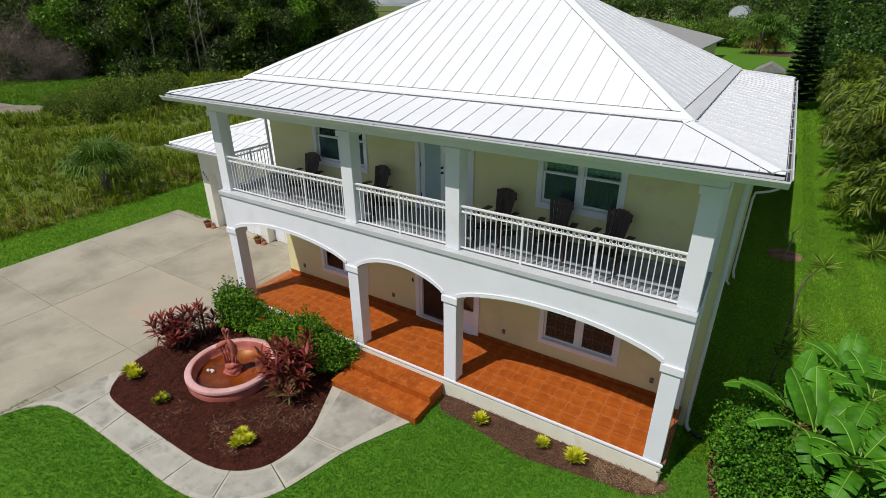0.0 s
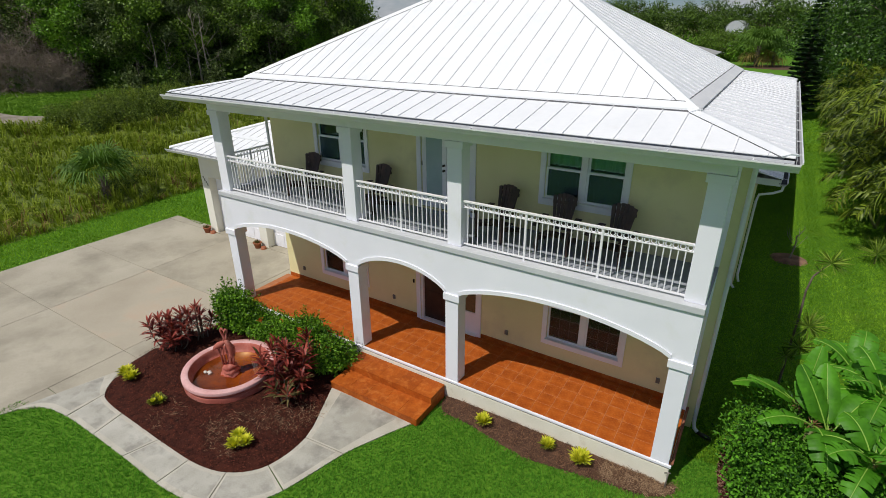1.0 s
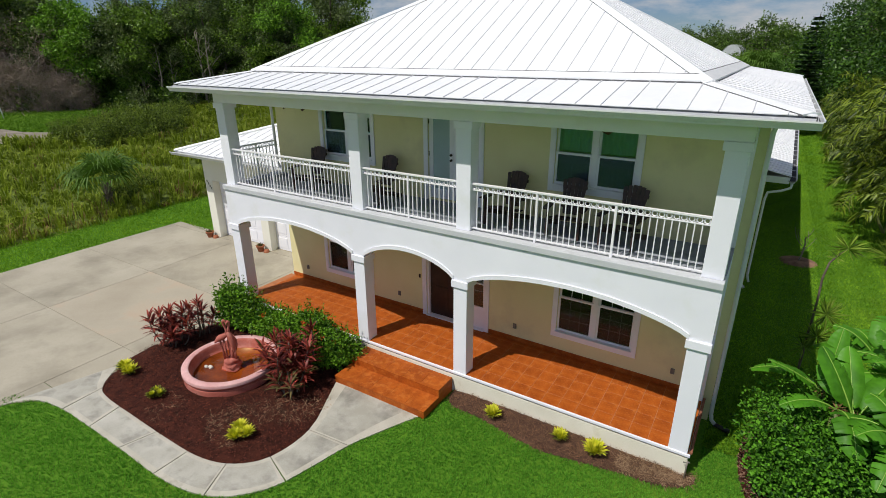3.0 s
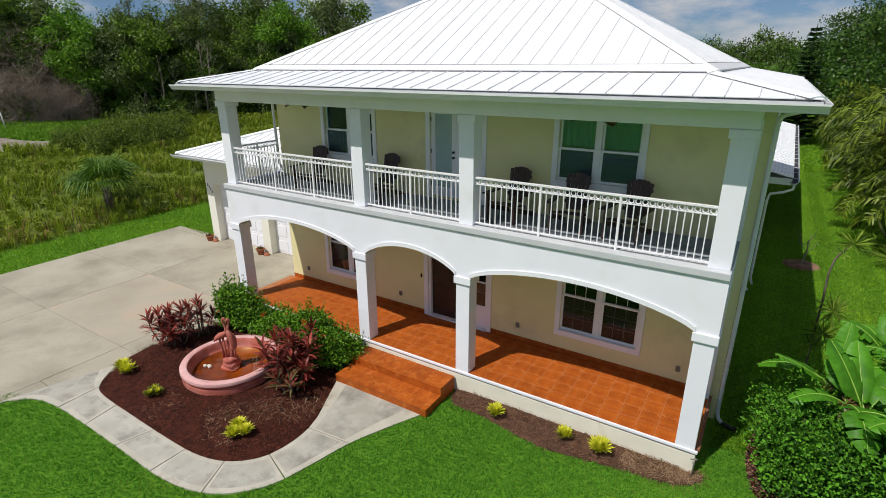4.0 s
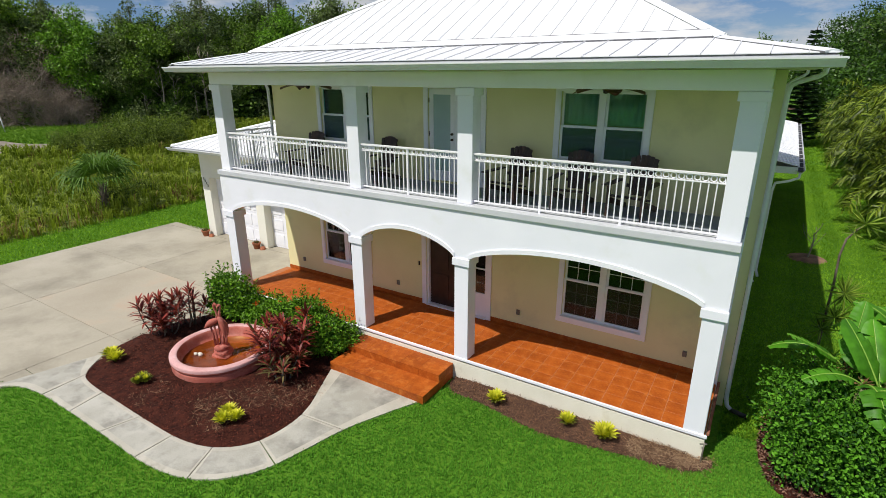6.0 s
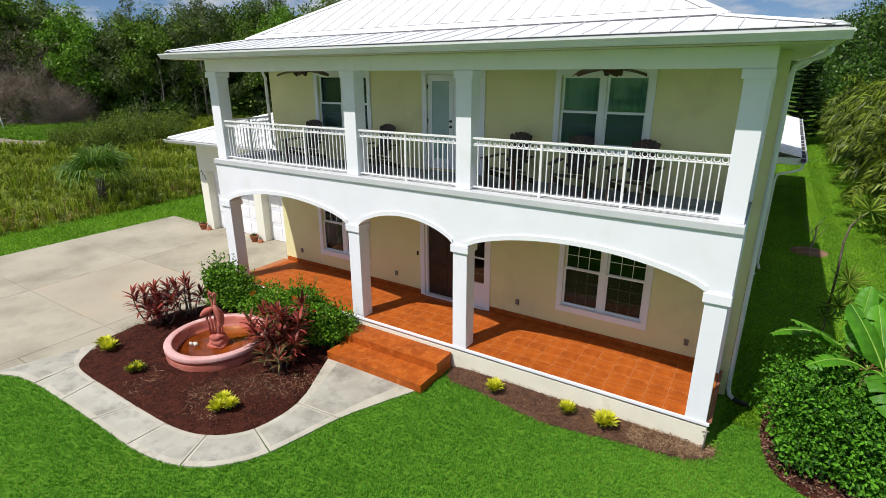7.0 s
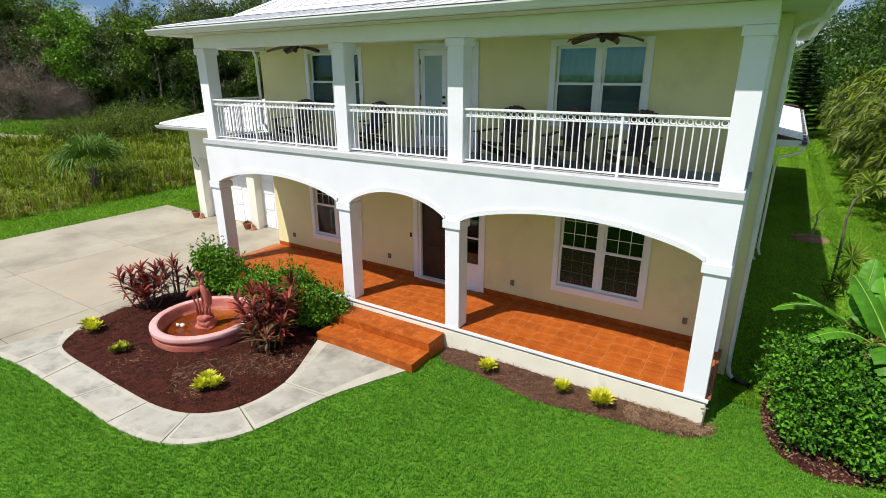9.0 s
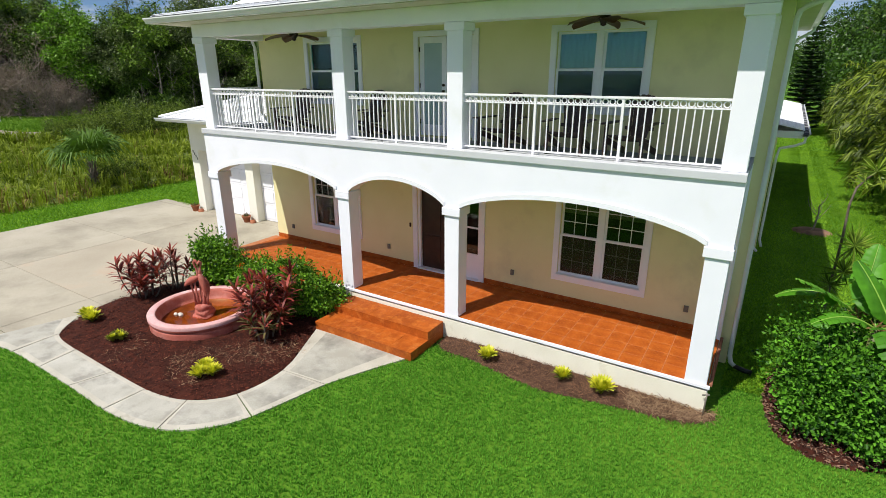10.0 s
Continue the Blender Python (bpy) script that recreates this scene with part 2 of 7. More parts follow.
# ---- mesh helpers ----
class Form:
    """Collects corners and faces of one mesh."""

    def __init__(self):
        self.v, self.f, self.s = [], [], []

    def add(self, verts, faces, slot=0):
        k = len(self.v)
        self.v += [tuple(p) for p in verts]
        self.f += [tuple(i + k for i in q) for q in faces]
        self.s += [slot] * len(faces)
        return self

    def box(self, x0, x1, y0, y1, z0, z1, slot=0, m=None):
        p = [Vector((x, y, z)) for z in (z0, z1) for y in (y0, y1) for x in (x0, x1)]
        if m:
            p = [m @ q for q in p]
        return self.add(p, [(0, 2, 3, 1), (4, 5, 7, 6), (0, 1, 5, 4), (2, 6, 7, 3), (0, 4, 6, 2), (1, 3, 7, 5)], slot)

    def prism(self, ring, z0, z1, slot=0, side=None):
        """An upright prism over a plan outline, counter-clockwise; z0, z1 may be functions of x, y."""
        low = [(x, y, z0(x, y) if callable(z0) else z0) for x, y in ring]
        top = [(x, y, z1(x, y) if callable(z1) else z1) for x, y in ring]
        n = len(ring)
        self.add(low + top, [tuple(range(n, 2 * n))], slot)
        k = len(self.v) - 2 * n
        for i in range(n):
            j = (i + 1) % n
            self.f.append((k + i, k + j, k + n + j, k + n + i))
            self.s.append(slot if side is None else side)
        self.f.append(tuple(k + i for i in reversed(range(n))))
        self.s.append(slot)
        return self

    def tube(self, path, radii, sides=8, slot=0, caps=True):
        path = [Vector(p) for p in path]
        radii = radii if hasattr(radii, "__len__") else [radii] * len(path)
        rings, side = [], None
        for i, p in enumerate(path):
            way = (path[min(i + 1, len(path) - 1)] - path[max(i - 1, 0)]).normalized()
            if side is None:
                side = way.orthogonal().normalized()
            side = (side - way * side.dot(way)).normalized()
            other = way.cross(side)
            rings += [p + radii[i] * (side * math.cos(2 * math.pi * k / sides) + other * math.sin(2 * math.pi * k / sides)) for k in range(sides)]
        faces = [(i * sides + k, i * sides + (k + 1) % sides, (i + 1) * sides + (k + 1) % sides, (i + 1) * sides + k) for i in range(len(path) - 1) for k in range(sides)]
        if caps:
            faces += [tuple(reversed(range(sides))), tuple(range((len(path) - 1) * sides, len(path) * sides))]
        return self.add(rings, faces, slot)

    def lathe(self, profile, sides=32, centre=(0, 0), slot=0, slots=None):
        pts = [(centre[0] + r * math.cos(2 * math.pi * k / sides), centre[1] + r * math.sin(2 * math.pi * k / sides), z) for r, z in profile for k in range(sides)]
        for i in range(len(profile) - 1):
            faces = [(i * sides + k, i * sides + (k + 1) % sides, (i + 1) * sides + (k + 1) % sides, (i + 1) * sides + k) for k in range(sides)]
            if i == 0:
                self.add(pts, faces, slots[i] if slots else slot)
                base = len(self.v) - len(pts)
            else:
                self.f += [tuple(q + base for q in face) for face in faces]
                self.s += [slots[i] if slots else slot] * len(faces)
        return self

    def mesh(self, name, mats, smooth=False, bevel=0.0, segments=2):
        me = bpy.data.meshes.new(name)
        me.from_pydata(self.v, [], self.f)
        for m in mats if isinstance(mats, (list, tuple)) else [mats]:
            me.materials.append(m)
        me.polygons.foreach_set("material_index", self.s)
        bm = bmesh.new()
        bm.from_mesh(me)
        bmesh.ops.recalc_face_normals(bm, faces=bm.faces)
        if bevel:
            bmesh.ops.bevel(bm, geom=list(bm.edges), offset=bevel, segments=segments, affect="EDGES", profile=0.6, clamp_overlap=True)
        bm.to_mesh(me)
        bm.free()
        me.polygons.foreach_set("use_smooth", [smooth] * len(me.polygons))
        return me


def part(name, form, mats, parent=None, label="", smooth=False, bevel=0.0):
    ob = new(name, form.mesh(name, mats, smooth, bevel) if isinstance(form, Form) else form)
    ob.parent = parent
    return tagged(ob, label)


def thing(name, label, category, group="", kind=""):
    return tagged(new(name), label, category, group, kind)


def piece(name, mesh, parent, m=None):
    ob = new(name, mesh)
    ob.parent = parent
    if m is not None:
        ob.matrix_basis = m
    return ob


def array_mesh(name, verts, quads, mats, slots=None, smooth=False):
    """A mesh from numpy arrays of corners (n, 3) and faces (m, 3 or 4)."""
    me = bpy.data.meshes.new(name)
    quads = np.asarray(quads, dtype=np.int32)
    k = quads.shape[1]
    me.vertices.add(len(verts))
    me.vertices.foreach_set("co", np.asarray(verts, dtype=np.float32).ravel())
    me.loops.add(quads.size)
    me.loops.foreach_set("vertex_index", quads.ravel())
    me.polygons.add(len(quads))
    me.polygons.foreach_set("loop_start", np.arange(0, quads.size, k, dtype=np.int32))
    for m in mats if isinstance(mats, (list, tuple)) else [mats]:
        me.materials.append(m)
    if slots is not None:
        me.polygons.foreach_set("material_index", np.asarray(slots, dtype=np.int32))
    me.polygons.foreach_set("use_smooth", [smooth] * len(quads))
    me.update(calc_edges=True)
    me.validate()
    return me


def unit(a):
    return a / np.maximum(np.linalg.norm(a, axis=1, keepdims=True), 1e-9)


def leaf_quads(base, way, flat, length, width, fold=0.15):
    """Corners and faces of kite-shaped leaves: their foot, direction, face normal, length and width."""
    n = len(base)
    way = unit(way)
    side = unit(np.cross(flat, way))
    up = np.cross(way, side)
    length, width = np.broadcast_to(length, (n,))[:, None], np.broadcast_to(width, (n,))[:, None]
    mid = base + way * length * 0.45
    lift = up * width * fold
    v = np.stack([base, mid + side * width / 2 + lift, base + way * length, mid - side * width / 2 + lift], 1).reshape(-1, 3)
    return v, np.arange(4 * n).reshape(n, 4)


def tri_leaves(base, way, flat, length, width, fold=0.0):
    """Plain three-cornered leaves for crowns far off."""
    n = len(base)
    way = unit(way)
    side = unit(np.cross(flat, way))
    length, width = np.broadcast_to(length, (n,))[:, None], np.broadcast_to(width, (n,))[:, None]
    v = np.stack([base + side * width * 0.6, base + way * length, base - side * width * 0.6], 1).reshape(-1, 3)
    return v, np.arange(3 * n).reshape(n, 3)


def oval_leaves(base, way, flat, length, width, fold=0.18):
    """Like leaf_quads, but rounded: two halves of four corners along a folded midrib."""
    n = len(base)
    way = unit(way)
    side = unit(np.cross(flat, way))
    up = np.cross(way, side)
    length, width = np.broadcast_to(length, (n,))[:, None], np.broadcast_to(width, (n,))[:, None]
    lift = up * width * fold
    a, b = base + way * length * 0.28, base + way * length * 0.68
    v = np.stack([base, a + side * width * 0.46 + lift, b + side * width * 0.46 + lift, base + way * length, b - side * width * 0.46 + lift, a - side * width * 0.46 + lift], 1).reshape(-1, 3)
    i = 6 * np.arange(n)[:, None]
    return v, np.concatenate([i + np.array([[0, 1, 2, 3]]), i + np.array([[0, 3, 4, 5]])], 1).reshape(-1, 4)


def inside(ring, x, y):
    """Which of the points x, y lie in the plan outline."""
    hit = np.zeros(len(x), bool)
    for (ax, ay), (bx, by) in zip(ring, ring[1:] + ring[:1]):
        cross = ((ay > y) != (by > y)) & (x < (bx - ax) * (y - ay) / ((by - ay) or 1e-9) + ax)
        hit ^= cross
    return hit


def smooth_line(pts, steps=5):
    """A Catmull-Rom curve through plan points."""
    out = []
    p = [pts[0], *pts, pts[-1]]
    for i in range(1, len(p) - 2):
        for k in range(steps):
            t = k / steps
            out.append(tuple(0.5 * (2 * p[i][c] + (p[i + 1][c] - p[i - 1][c]) * t + (2 * p[i - 1][c] - 5 * p[i][c] + 4 * p[i + 1][c] - p[i + 2][c]) * t * t
                                    + (3 * p[i][c] - p[i - 1][c] - 3 * p[i + 1][c] + p[i + 2][c]) * t ** 3) for c in (0, 1)))
    return out + [tuple(pts[-1])]


# ---- ground ----
WALK_OUT = smooth_line([(-12.35, -6.6), (-12.25, -5.72), (-12.0, -5.22), (-11.62, -4.95), (-10.9, -4.83), (-9.85, -4.81), (-8.75, -4.81), (-7.58, -4.83), (-6.83, -4.77),
                        (-6.28, -4.6), (-5.88, -4.32), (-5.53, -3.87), (-5.32, -3.2), (-5.13, -2.5), (-4.83, -1.82), (-4.44, -1.05)], 4)
BED = smooth_line([(-11.33, -0.5), (-11.36, -0.95), (-11.62, -1.4), (-11.72, -2.1), (-11.76, -2.6), (-11.6, -3.2), (-11.3, -3.66), (-10.95, -4.02), (-10.45, -4.14), (-9.4, -4.17), (-8.3, -4.19),
                   (-7.35, -4.17), (-6.69, -4.0), (-6.22, -3.6), (-6.06, -3.03), (-6.12, -2.42), (-6.45, -1.7), (-6.72, -1.14)], 4)
STRIP = smooth_line([(-4.3, -0.2), (-4.1, -0.46), (-3.5, -0.5), (-2.8, -0.62), (-2.15, -0.72), (-1.6, -0.66), (-0.77, -0.52), (0.04, -0.42), (0.46, -0.14), (0.5, 0.1)], 4)
HEDGEBED = smooth_line([(3.9, 0.75), (3.2, 0.2), (2.52, -0.1), (1.97, -0.33), (1.58, -0.25), (1.24, 0.12), (1.08, 1.0), (1.2, 2.0), (1.5, 2.9)], 4)


def ground():
    me = bpy.data.meshes.new("ground")
    edge = [(-2500, -2500), (-23.2, -2500), (2500, -2500), (2500, 2500), (-23.2, 2500), (-2500, 2500)]
    me.from_pydata([(x, y, -0.012) for x, y in edge], [], [(0, 1, 4, 5), (1, 2, 3, 4)])
    me.materials.append(FIELD)
    me.materials.append(SOIL)
    me.polygons[1].material_index = 1
    tagged(new("ground", me), "mown green lawn running into an overgrown grassy field", "ground", kind="structure")


def driveway():
    drive = thing("driveway", "pale weathered concrete driveway with control joints and faint stains", "driveway", kind="structure")
    g = 0.006
    cols = [(-20.55, -16.35), (-16.35, -12.3)]
    rows = [(0.18, 3.55), (-2.86, 0.18), (-5.9, -2.86), (-9.0, -5.9), (-12.1, -9.0), (-15.2, -12.1), (-18.3, -15.2)]
    for j, (y0, y1) in enumerate(rows):
        for i, (x0, x1) in enumerate(cols):
            part("slab", Form().box(x0 + g, x1 - g, y0 + g, y1 - g, -0.1, 0.012), RUSTY if i == 1 and j == 1 else CONCRETE, drive, bevel=0.006)
    for y0, y1 in ((0.18, 3.5), (-2.86, 0.18), (-4.6, -2.86)):
        part("slab", Form().box(-12.3 + g, -11.34, y0 + g, y1 - g, -0.1, 0.012), CONCRETE, drive, bevel=0.006)
    part("slab", Form().prism([(-12.294, -6.7), (-12.27, -5.75), (-12.05, -5.3), (-11.6, -4.9), (-11.6, -4.61), (-12.294, -4.61)], -0.1, 0.011), CONCRETE, drive)
    part("slab", Form().box(-20.55, -11.3, 3.56, 3.95, -0.1, 0.010), CONCRETE, drive)


def walkway():
    """Walk panels between the bed and the lawn: a broomed field inside a trowelled margin."""
    path = thing("walkway", "curved concrete garden path of jointed panels with smooth pale margins", "path", kind="structure")
    cuts = [((-11.62, -3.32), (-12.4, -6.0)), ((-10.97, -4.0), (-11.0, -4.8)), ((-9.89, -4.13), (-9.86, -4.8)), ((-8.65, -4.14), (-8.73, -4.8)), ((-7.53, -4.14), (-7.57, -4.8)), ((-6.68, -3.95), (-6.38, -4.64)),
            ((-6.17, -3.4), (-5.47, -3.72)), ((-6.07, -2.55), (-5.15, -2.5)), ((-6.72, -1.14), (-4.44, -1.05))]

    def nearest(line, p):
        return min(range(len(line)), key=lambda i: (line[i][0] - p[0]) ** 2 + (line[i][1] - p[1]) ** 2)
    for (a_in, a_out), (b_in, b_out) in zip(cuts, cuts[1:]):
        i0, i1, o0, o1 = nearest(BED, a_in), nearest(BED, b_in), nearest(WALK_OUT, a_out), nearest(WALK_OUT, b_out)

        def run(line, k0, k1, t):
            u = k0 + (k1 - k0) * t
            k = min(int(u), len(line) - 2)
            return Vector(line[k]).lerp(Vector(line[k + 1]), u - k)
        n = 10
        length = (run(BED, i0, i1, 0.5) - run(BED, i0, i1, 0)).length * 2 + 0.05
        e = 0.008 / length
        ts = [e, min(0.12, 0.045 / length), *[k / n for k in range(2, n - 1)], 1 - min(0.12, 0.045 / length), 1 - e]
        cs = [0.004, 0.13, 0.5, 0.85, 1.0]
        f = Form()
        grid = [[run(BED, i0, i1, t).lerp(run(WALK_OUT, o0, o1, t), c) for c in cs] for t in ts]
        v = [(p.x, p.y, 0.022 - (0.004 if c in (0, len(cs) - 1) or r in (0, len(ts) - 1) else 0)) for r, row in enumerate(grid) for c, p in enumerate(row)]
        w = len(cs)
        f.add(v, [(r * w + c, r * w + c + 1, (r + 1) * w + c + 1, (r + 1) * w + c) for r in range(len(ts) - 1) for c in range(w - 1)], 1)
        for k in range(len(f.f)):
            r, c = divmod(k, w - 1)
            f.s[k] = 0 if 0 < r < len(ts) - 2 and 0 < c < w - 2 else 1
        rim = [c for c in range(w)] + [r * w + w - 1 for r in range(1, len(ts))] + [(len(ts) - 1) * w + c for c in reversed(range(w - 1))] + [r * w for r in reversed(range(1, len(ts) - 1))]
        k = len(f.v)
        f.v += [(v[i][0], v[i][1], -0.1) for i in rim]
        for a in range(len(rim)):
            b = (a + 1) % len(rim)
            f.f.append((rim[a], rim[b], k + b, k + a))
            f.s.append(1)
        part("panel", f, [BROOM, MARGIN], path)


ground()
driveway()
walkway()

# ---- house ----
STEPJOINT = surface("step_joint", (0.30, 0.075, 0.02), (0.40, 0.11, 0.035), scale=8, fine=60, rough=0.9)
P = 0.497                      # porch floor
WALL = 1.825                   # front wall
COLS = [(-11.27, -10.95), (-6.98, -6.67), (-4.34, -4.03), (0.0, 0.31)]
house = thing("house", "two-storey cream stucco house with white arcade and metal roof", "house")


def walled(form, x0, x1, z0, z1, y0, y1, holes, slot=0, inner=1):
    """A wall in the plane of x and z with openings through it: holes are (x0, x1, z0, z1)."""
    xs = sorted({x0, x1, *[h[i] for h in holes for i in (0, 1)]})
    zs = sorted({z0, z1, *[h[i] for h in holes for i in (2, 3)]})

    def solid(i, k):
        if not (0 <= i < len(xs) - 1 and 0 <= k < len(zs) - 1):
            return False
        x, z = (xs[i] + xs[i + 1]) / 2, (zs[k] + zs[k + 1]) / 2
        return not any(h[0] < x < h[1] and h[2] < z < h[3] for h in holes)
    for i in range(len(xs) - 1):
        for k in range(len(zs) - 1):
            if not solid(i, k):
                continue
            a, b, c, d = xs[i], xs[i + 1], zs[k], zs[k + 1]
            form.add([(a, y0, c), (b, y0, c), (b, y0, d), (a, y0, d)], [(0, 1, 2, 3)], slot)
            form.add([(a, y1, c), (b, y1, c), (b, y1, d), (a, y1, d)], [(3, 2, 1, 0)], inner)
            for di, dk, q in ((-1, 0, [(a, y0, c), (a, y0, d), (a, y1, d), (a, y1, c)]), (1, 0, [(b, y0, c), (b, y1, c), (b, y1, d), (b, y0, d)]),
                              (0, -1, [(a, y0, c), (a, y1, c), (b, y1, c), (b, y0, c)]), (0, 1, [(a, y0, d), (b, y0, d), (b, y1, d), (a, y1, d)])):
                if not solid(i + di, k + dk):
                    form.add(q, [(0, 1, 2, 3)], slot)
    return form


# openings of the front wall: x0, x1, z0, z1
LOW_R, LOW_L = (-2.76, -1.14, 1.05, 2.74), (-9.60, -8.06, 1.05, 2.74)
UP_R, UP_L = (-3.07, -1.50, 4.36, 5.66), (-9.39, -7.80, 4.36, 5.66)
DOOR_LOW, DOOR_UP = (-6.22, -4.56, P + 0.02, 2.60), (-6.12, -4.78, 3.66, 5.68)


def shell():
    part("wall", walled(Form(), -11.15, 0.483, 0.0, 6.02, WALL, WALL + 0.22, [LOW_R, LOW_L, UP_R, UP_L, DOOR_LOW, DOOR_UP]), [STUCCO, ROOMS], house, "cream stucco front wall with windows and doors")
    part("wall", Form().box(0.18, 0.480, WALL + 0.223, 9.4, 0, 6.02), STUCCO, house)
    part("wall", Form().box(-11.147, -10.93, WALL + 0.223, 9.4, 0, 6.02), STUCCO, house)
    part("wall", Form().box(-10.927, 0.177, 9.2, 9.4, 0, 6.02), STUCCO, house)
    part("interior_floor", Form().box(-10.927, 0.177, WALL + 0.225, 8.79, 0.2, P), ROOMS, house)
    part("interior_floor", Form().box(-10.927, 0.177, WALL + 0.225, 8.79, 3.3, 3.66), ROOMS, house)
    part("soffit", Form().box(-11.86, 0.85, -0.44, 10.08, 6.025, 6.05), SOFFIT, house, "cream boarded soffit under the eaves")
    # porch slab with a painted nosing
    part("porch_base", Form().box(-11.30, 0.33, -0.006, WALL - 0.003, -0.1, P - 0.092), PLINTH, house, "cream painted porch plinth with soil splashes")
    # the groove's deep shade is put into its near-black colour
    part("porch_base", Form().box(-11.28, 0.31, 0.05, WALL - 0.003, P - 0.091, P - 0.03), GRITSHADE, house, "drip groove under the nosing, coloured dark as its shade")
    nose = Form().box(-11.36, 0.36, -0.022, 0.018, P - 0.052, P + 0.002)
    part("nosing", nose, WHITE, house, bevel=0.008)
    part("nosing", Form().box(0.335, 0.385, 0.08, WALL - 0.01, P - 0.05, P + 0.002), surface("rusty_edge", (0.20, 0.07, 0.04), (0.34, 0.14, 0.08), scale=5, fine=40, rough=0.8), house, bevel=0.01)
    part("porch_ceiling", Form().box(-10.94, -0.01, 0.32, WALL - 0.004, 3.30, 3.36), SOFFIT, house)
    part("porch_ceiling", Form().box(-10.94, -0.01, 0.40, WALL - 0.004, 5.96, 6.02), SOFFIT, house)
    # balcony deck
    part("balcony_deck", Form().box(-11.25, 0.29, 0.31, WALL - 0.004, 3.44, 3.625), DECK, house, "grey coated balcony deck")


def column(x0, x1, y0, z0, z1, cap, foot):
    d = x1 - x0
    c = thing_part = part("column", Form().box(x0, x1, y0, y0 + d, z0, z1), WHITE, house, "square white stucco column", bevel=0.012)
    part("capital", Form().box(x0 - 0.035, x1 + 0.035, y0 - 0.035, y0 + d + 0.035, cap[0], cap[1]), WHITE, c, bevel=0.01)
    return thing_part


def arch_z(u):
    return 2.655 + 0.365 * max(0.0, 1 - u * u) ** 0.78


def arcade():
    steps = 28
    bays = [(COLS[i][1], COLS[i + 1][0]) for i in range(3)]
    line = [(COLS[0][0] - 0.02, 2.65)]
    for (a, b) in bays:
        line += [(a, 2.65)] + [(a + (b - a) * k / steps, arch_z(2 * k / steps - 1)) for k in range(steps + 1)] + [(b, 2.65)]
    line.append((COLS[3][1] + 0.02, 2.65))
    f = Form()
    top, y0, y1 = 3.58, 0.0, 0.30
    n = len(line)
    v = [(x, y, z) for y in (y0, y1) for x, z in line] + [(x, y, top) for y in (y0, y1) for x, z in line]
    q = []
    for i in range(n - 1):
        q += [(i, i + 1, 2 * n + i + 1, 2 * n + i), (n + i, 3 * n + i, 3 * n + i + 1, n + i + 1), (i, n + i, n + i + 1, i + 1), (2 * n + i, 2 * n + i + 1, 3 * n + i + 1, 3 * n + i)]
    q += [(0, 2 * n, 3 * n, n), (n - 1, 2 * n - 1, 4 * n - 1, 3 * n - 1)]
    f.add(v, q)
    wall = part("arch_wall", f, WHITE, house, "white stucco arcade with three shallow arches")
    for a, b in bays:
        g = Form()
        pts = [(a + (b - a) * k / steps, arch_z(2 * k / steps - 1)) for k in range(steps + 1)]
        m = len(pts)
        rise = [(x, z + 0.085) for x, z in pts]
        v = [(x, y, z) for y in (-0.022, -0.001) for x, z in pts + rise]
        q = []
        for i in range(m - 1):
            q += [(i, i + 1, m + i + 1, m + i), (m + i, m + i + 1, 3 * m + i + 1, 3 * m + i), (i, 2 * m + i, 2 * m + i + 1, i + 1)]
        g.add(v, q)
        part("arch_trim", g, TRIM, wall)
    # end walls, each with an arch of its own, over the porch sides
    for x0, x1 in ((COLS[0][0] + 0.01, COLS[0][1] - 0.01), (COLS[3][0] + 0.01, COLS[3][1] - 0.01)):
        a, b = 0.31, WALL - 0.16
        pts = [(a + (b - a) * k / 16, arch_z(2 * k / 16 - 1)) for k in range(17)] + [(WALL - 0.004, 2.65)]
        g, m = Form(), 18
        v = [(x, y, z) for x in (x0, x1) for y, z in pts] + [(x, y, top) for x in (x0, x1) for y, z in pts]
        q = []
        for i in range(m - 1):
            q += [(i, 2 * m + i, 2 * m + i + 1, i + 1), (m + i, m + i + 1, 3 * m + i + 1, 3 * m + i), (i, i + 1, m + i + 1, m + i), (2 * m + i, 3 * m + i, 3 * m + i + 1, 2 * m + i + 1)]
        g.add(v, q)
        part("arch_wall", g, WHITE, house)
        if x0 > -5:
            part("pilaster", Form().box(0.05, 0.335, WALL - 0.15, WALL - 0.003, 0.0, 3.58), WHITE, house, bevel=0.008)
            part("pilaster", Form().box(0.05, 0.335, WALL - 0.15, WALL - 0.003, 3.705, 5.74), WHITE, house, bevel=0.008)
    for (x0, x1) in COLS:
        column(x0, x1, 0.0, P, 2.655, (2.50, 2.652), P)
        column(x0, x1, 0.085, 3.70, 5.75, (5.62, 5.748), 3.7)
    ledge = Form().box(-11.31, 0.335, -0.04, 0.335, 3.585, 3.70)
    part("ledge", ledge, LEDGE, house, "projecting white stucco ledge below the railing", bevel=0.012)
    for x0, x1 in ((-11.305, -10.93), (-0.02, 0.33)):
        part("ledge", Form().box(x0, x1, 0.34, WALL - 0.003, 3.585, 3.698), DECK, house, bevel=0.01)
    part("beam", Form().box(-11.29, 0.33, 0.07, 0.41, 5.752, 6.022), WHITE, house, "white boxed beam over the balcony columns", bevel=0.01)
    for x0, x1 in ((-11.28, -10.94), (-0.01, 0.32)):
        part("beam", Form().box(x0, x1, 0.413, WALL - 0.003, 5.752, 6.022), WHITE, house, bevel=0.01)


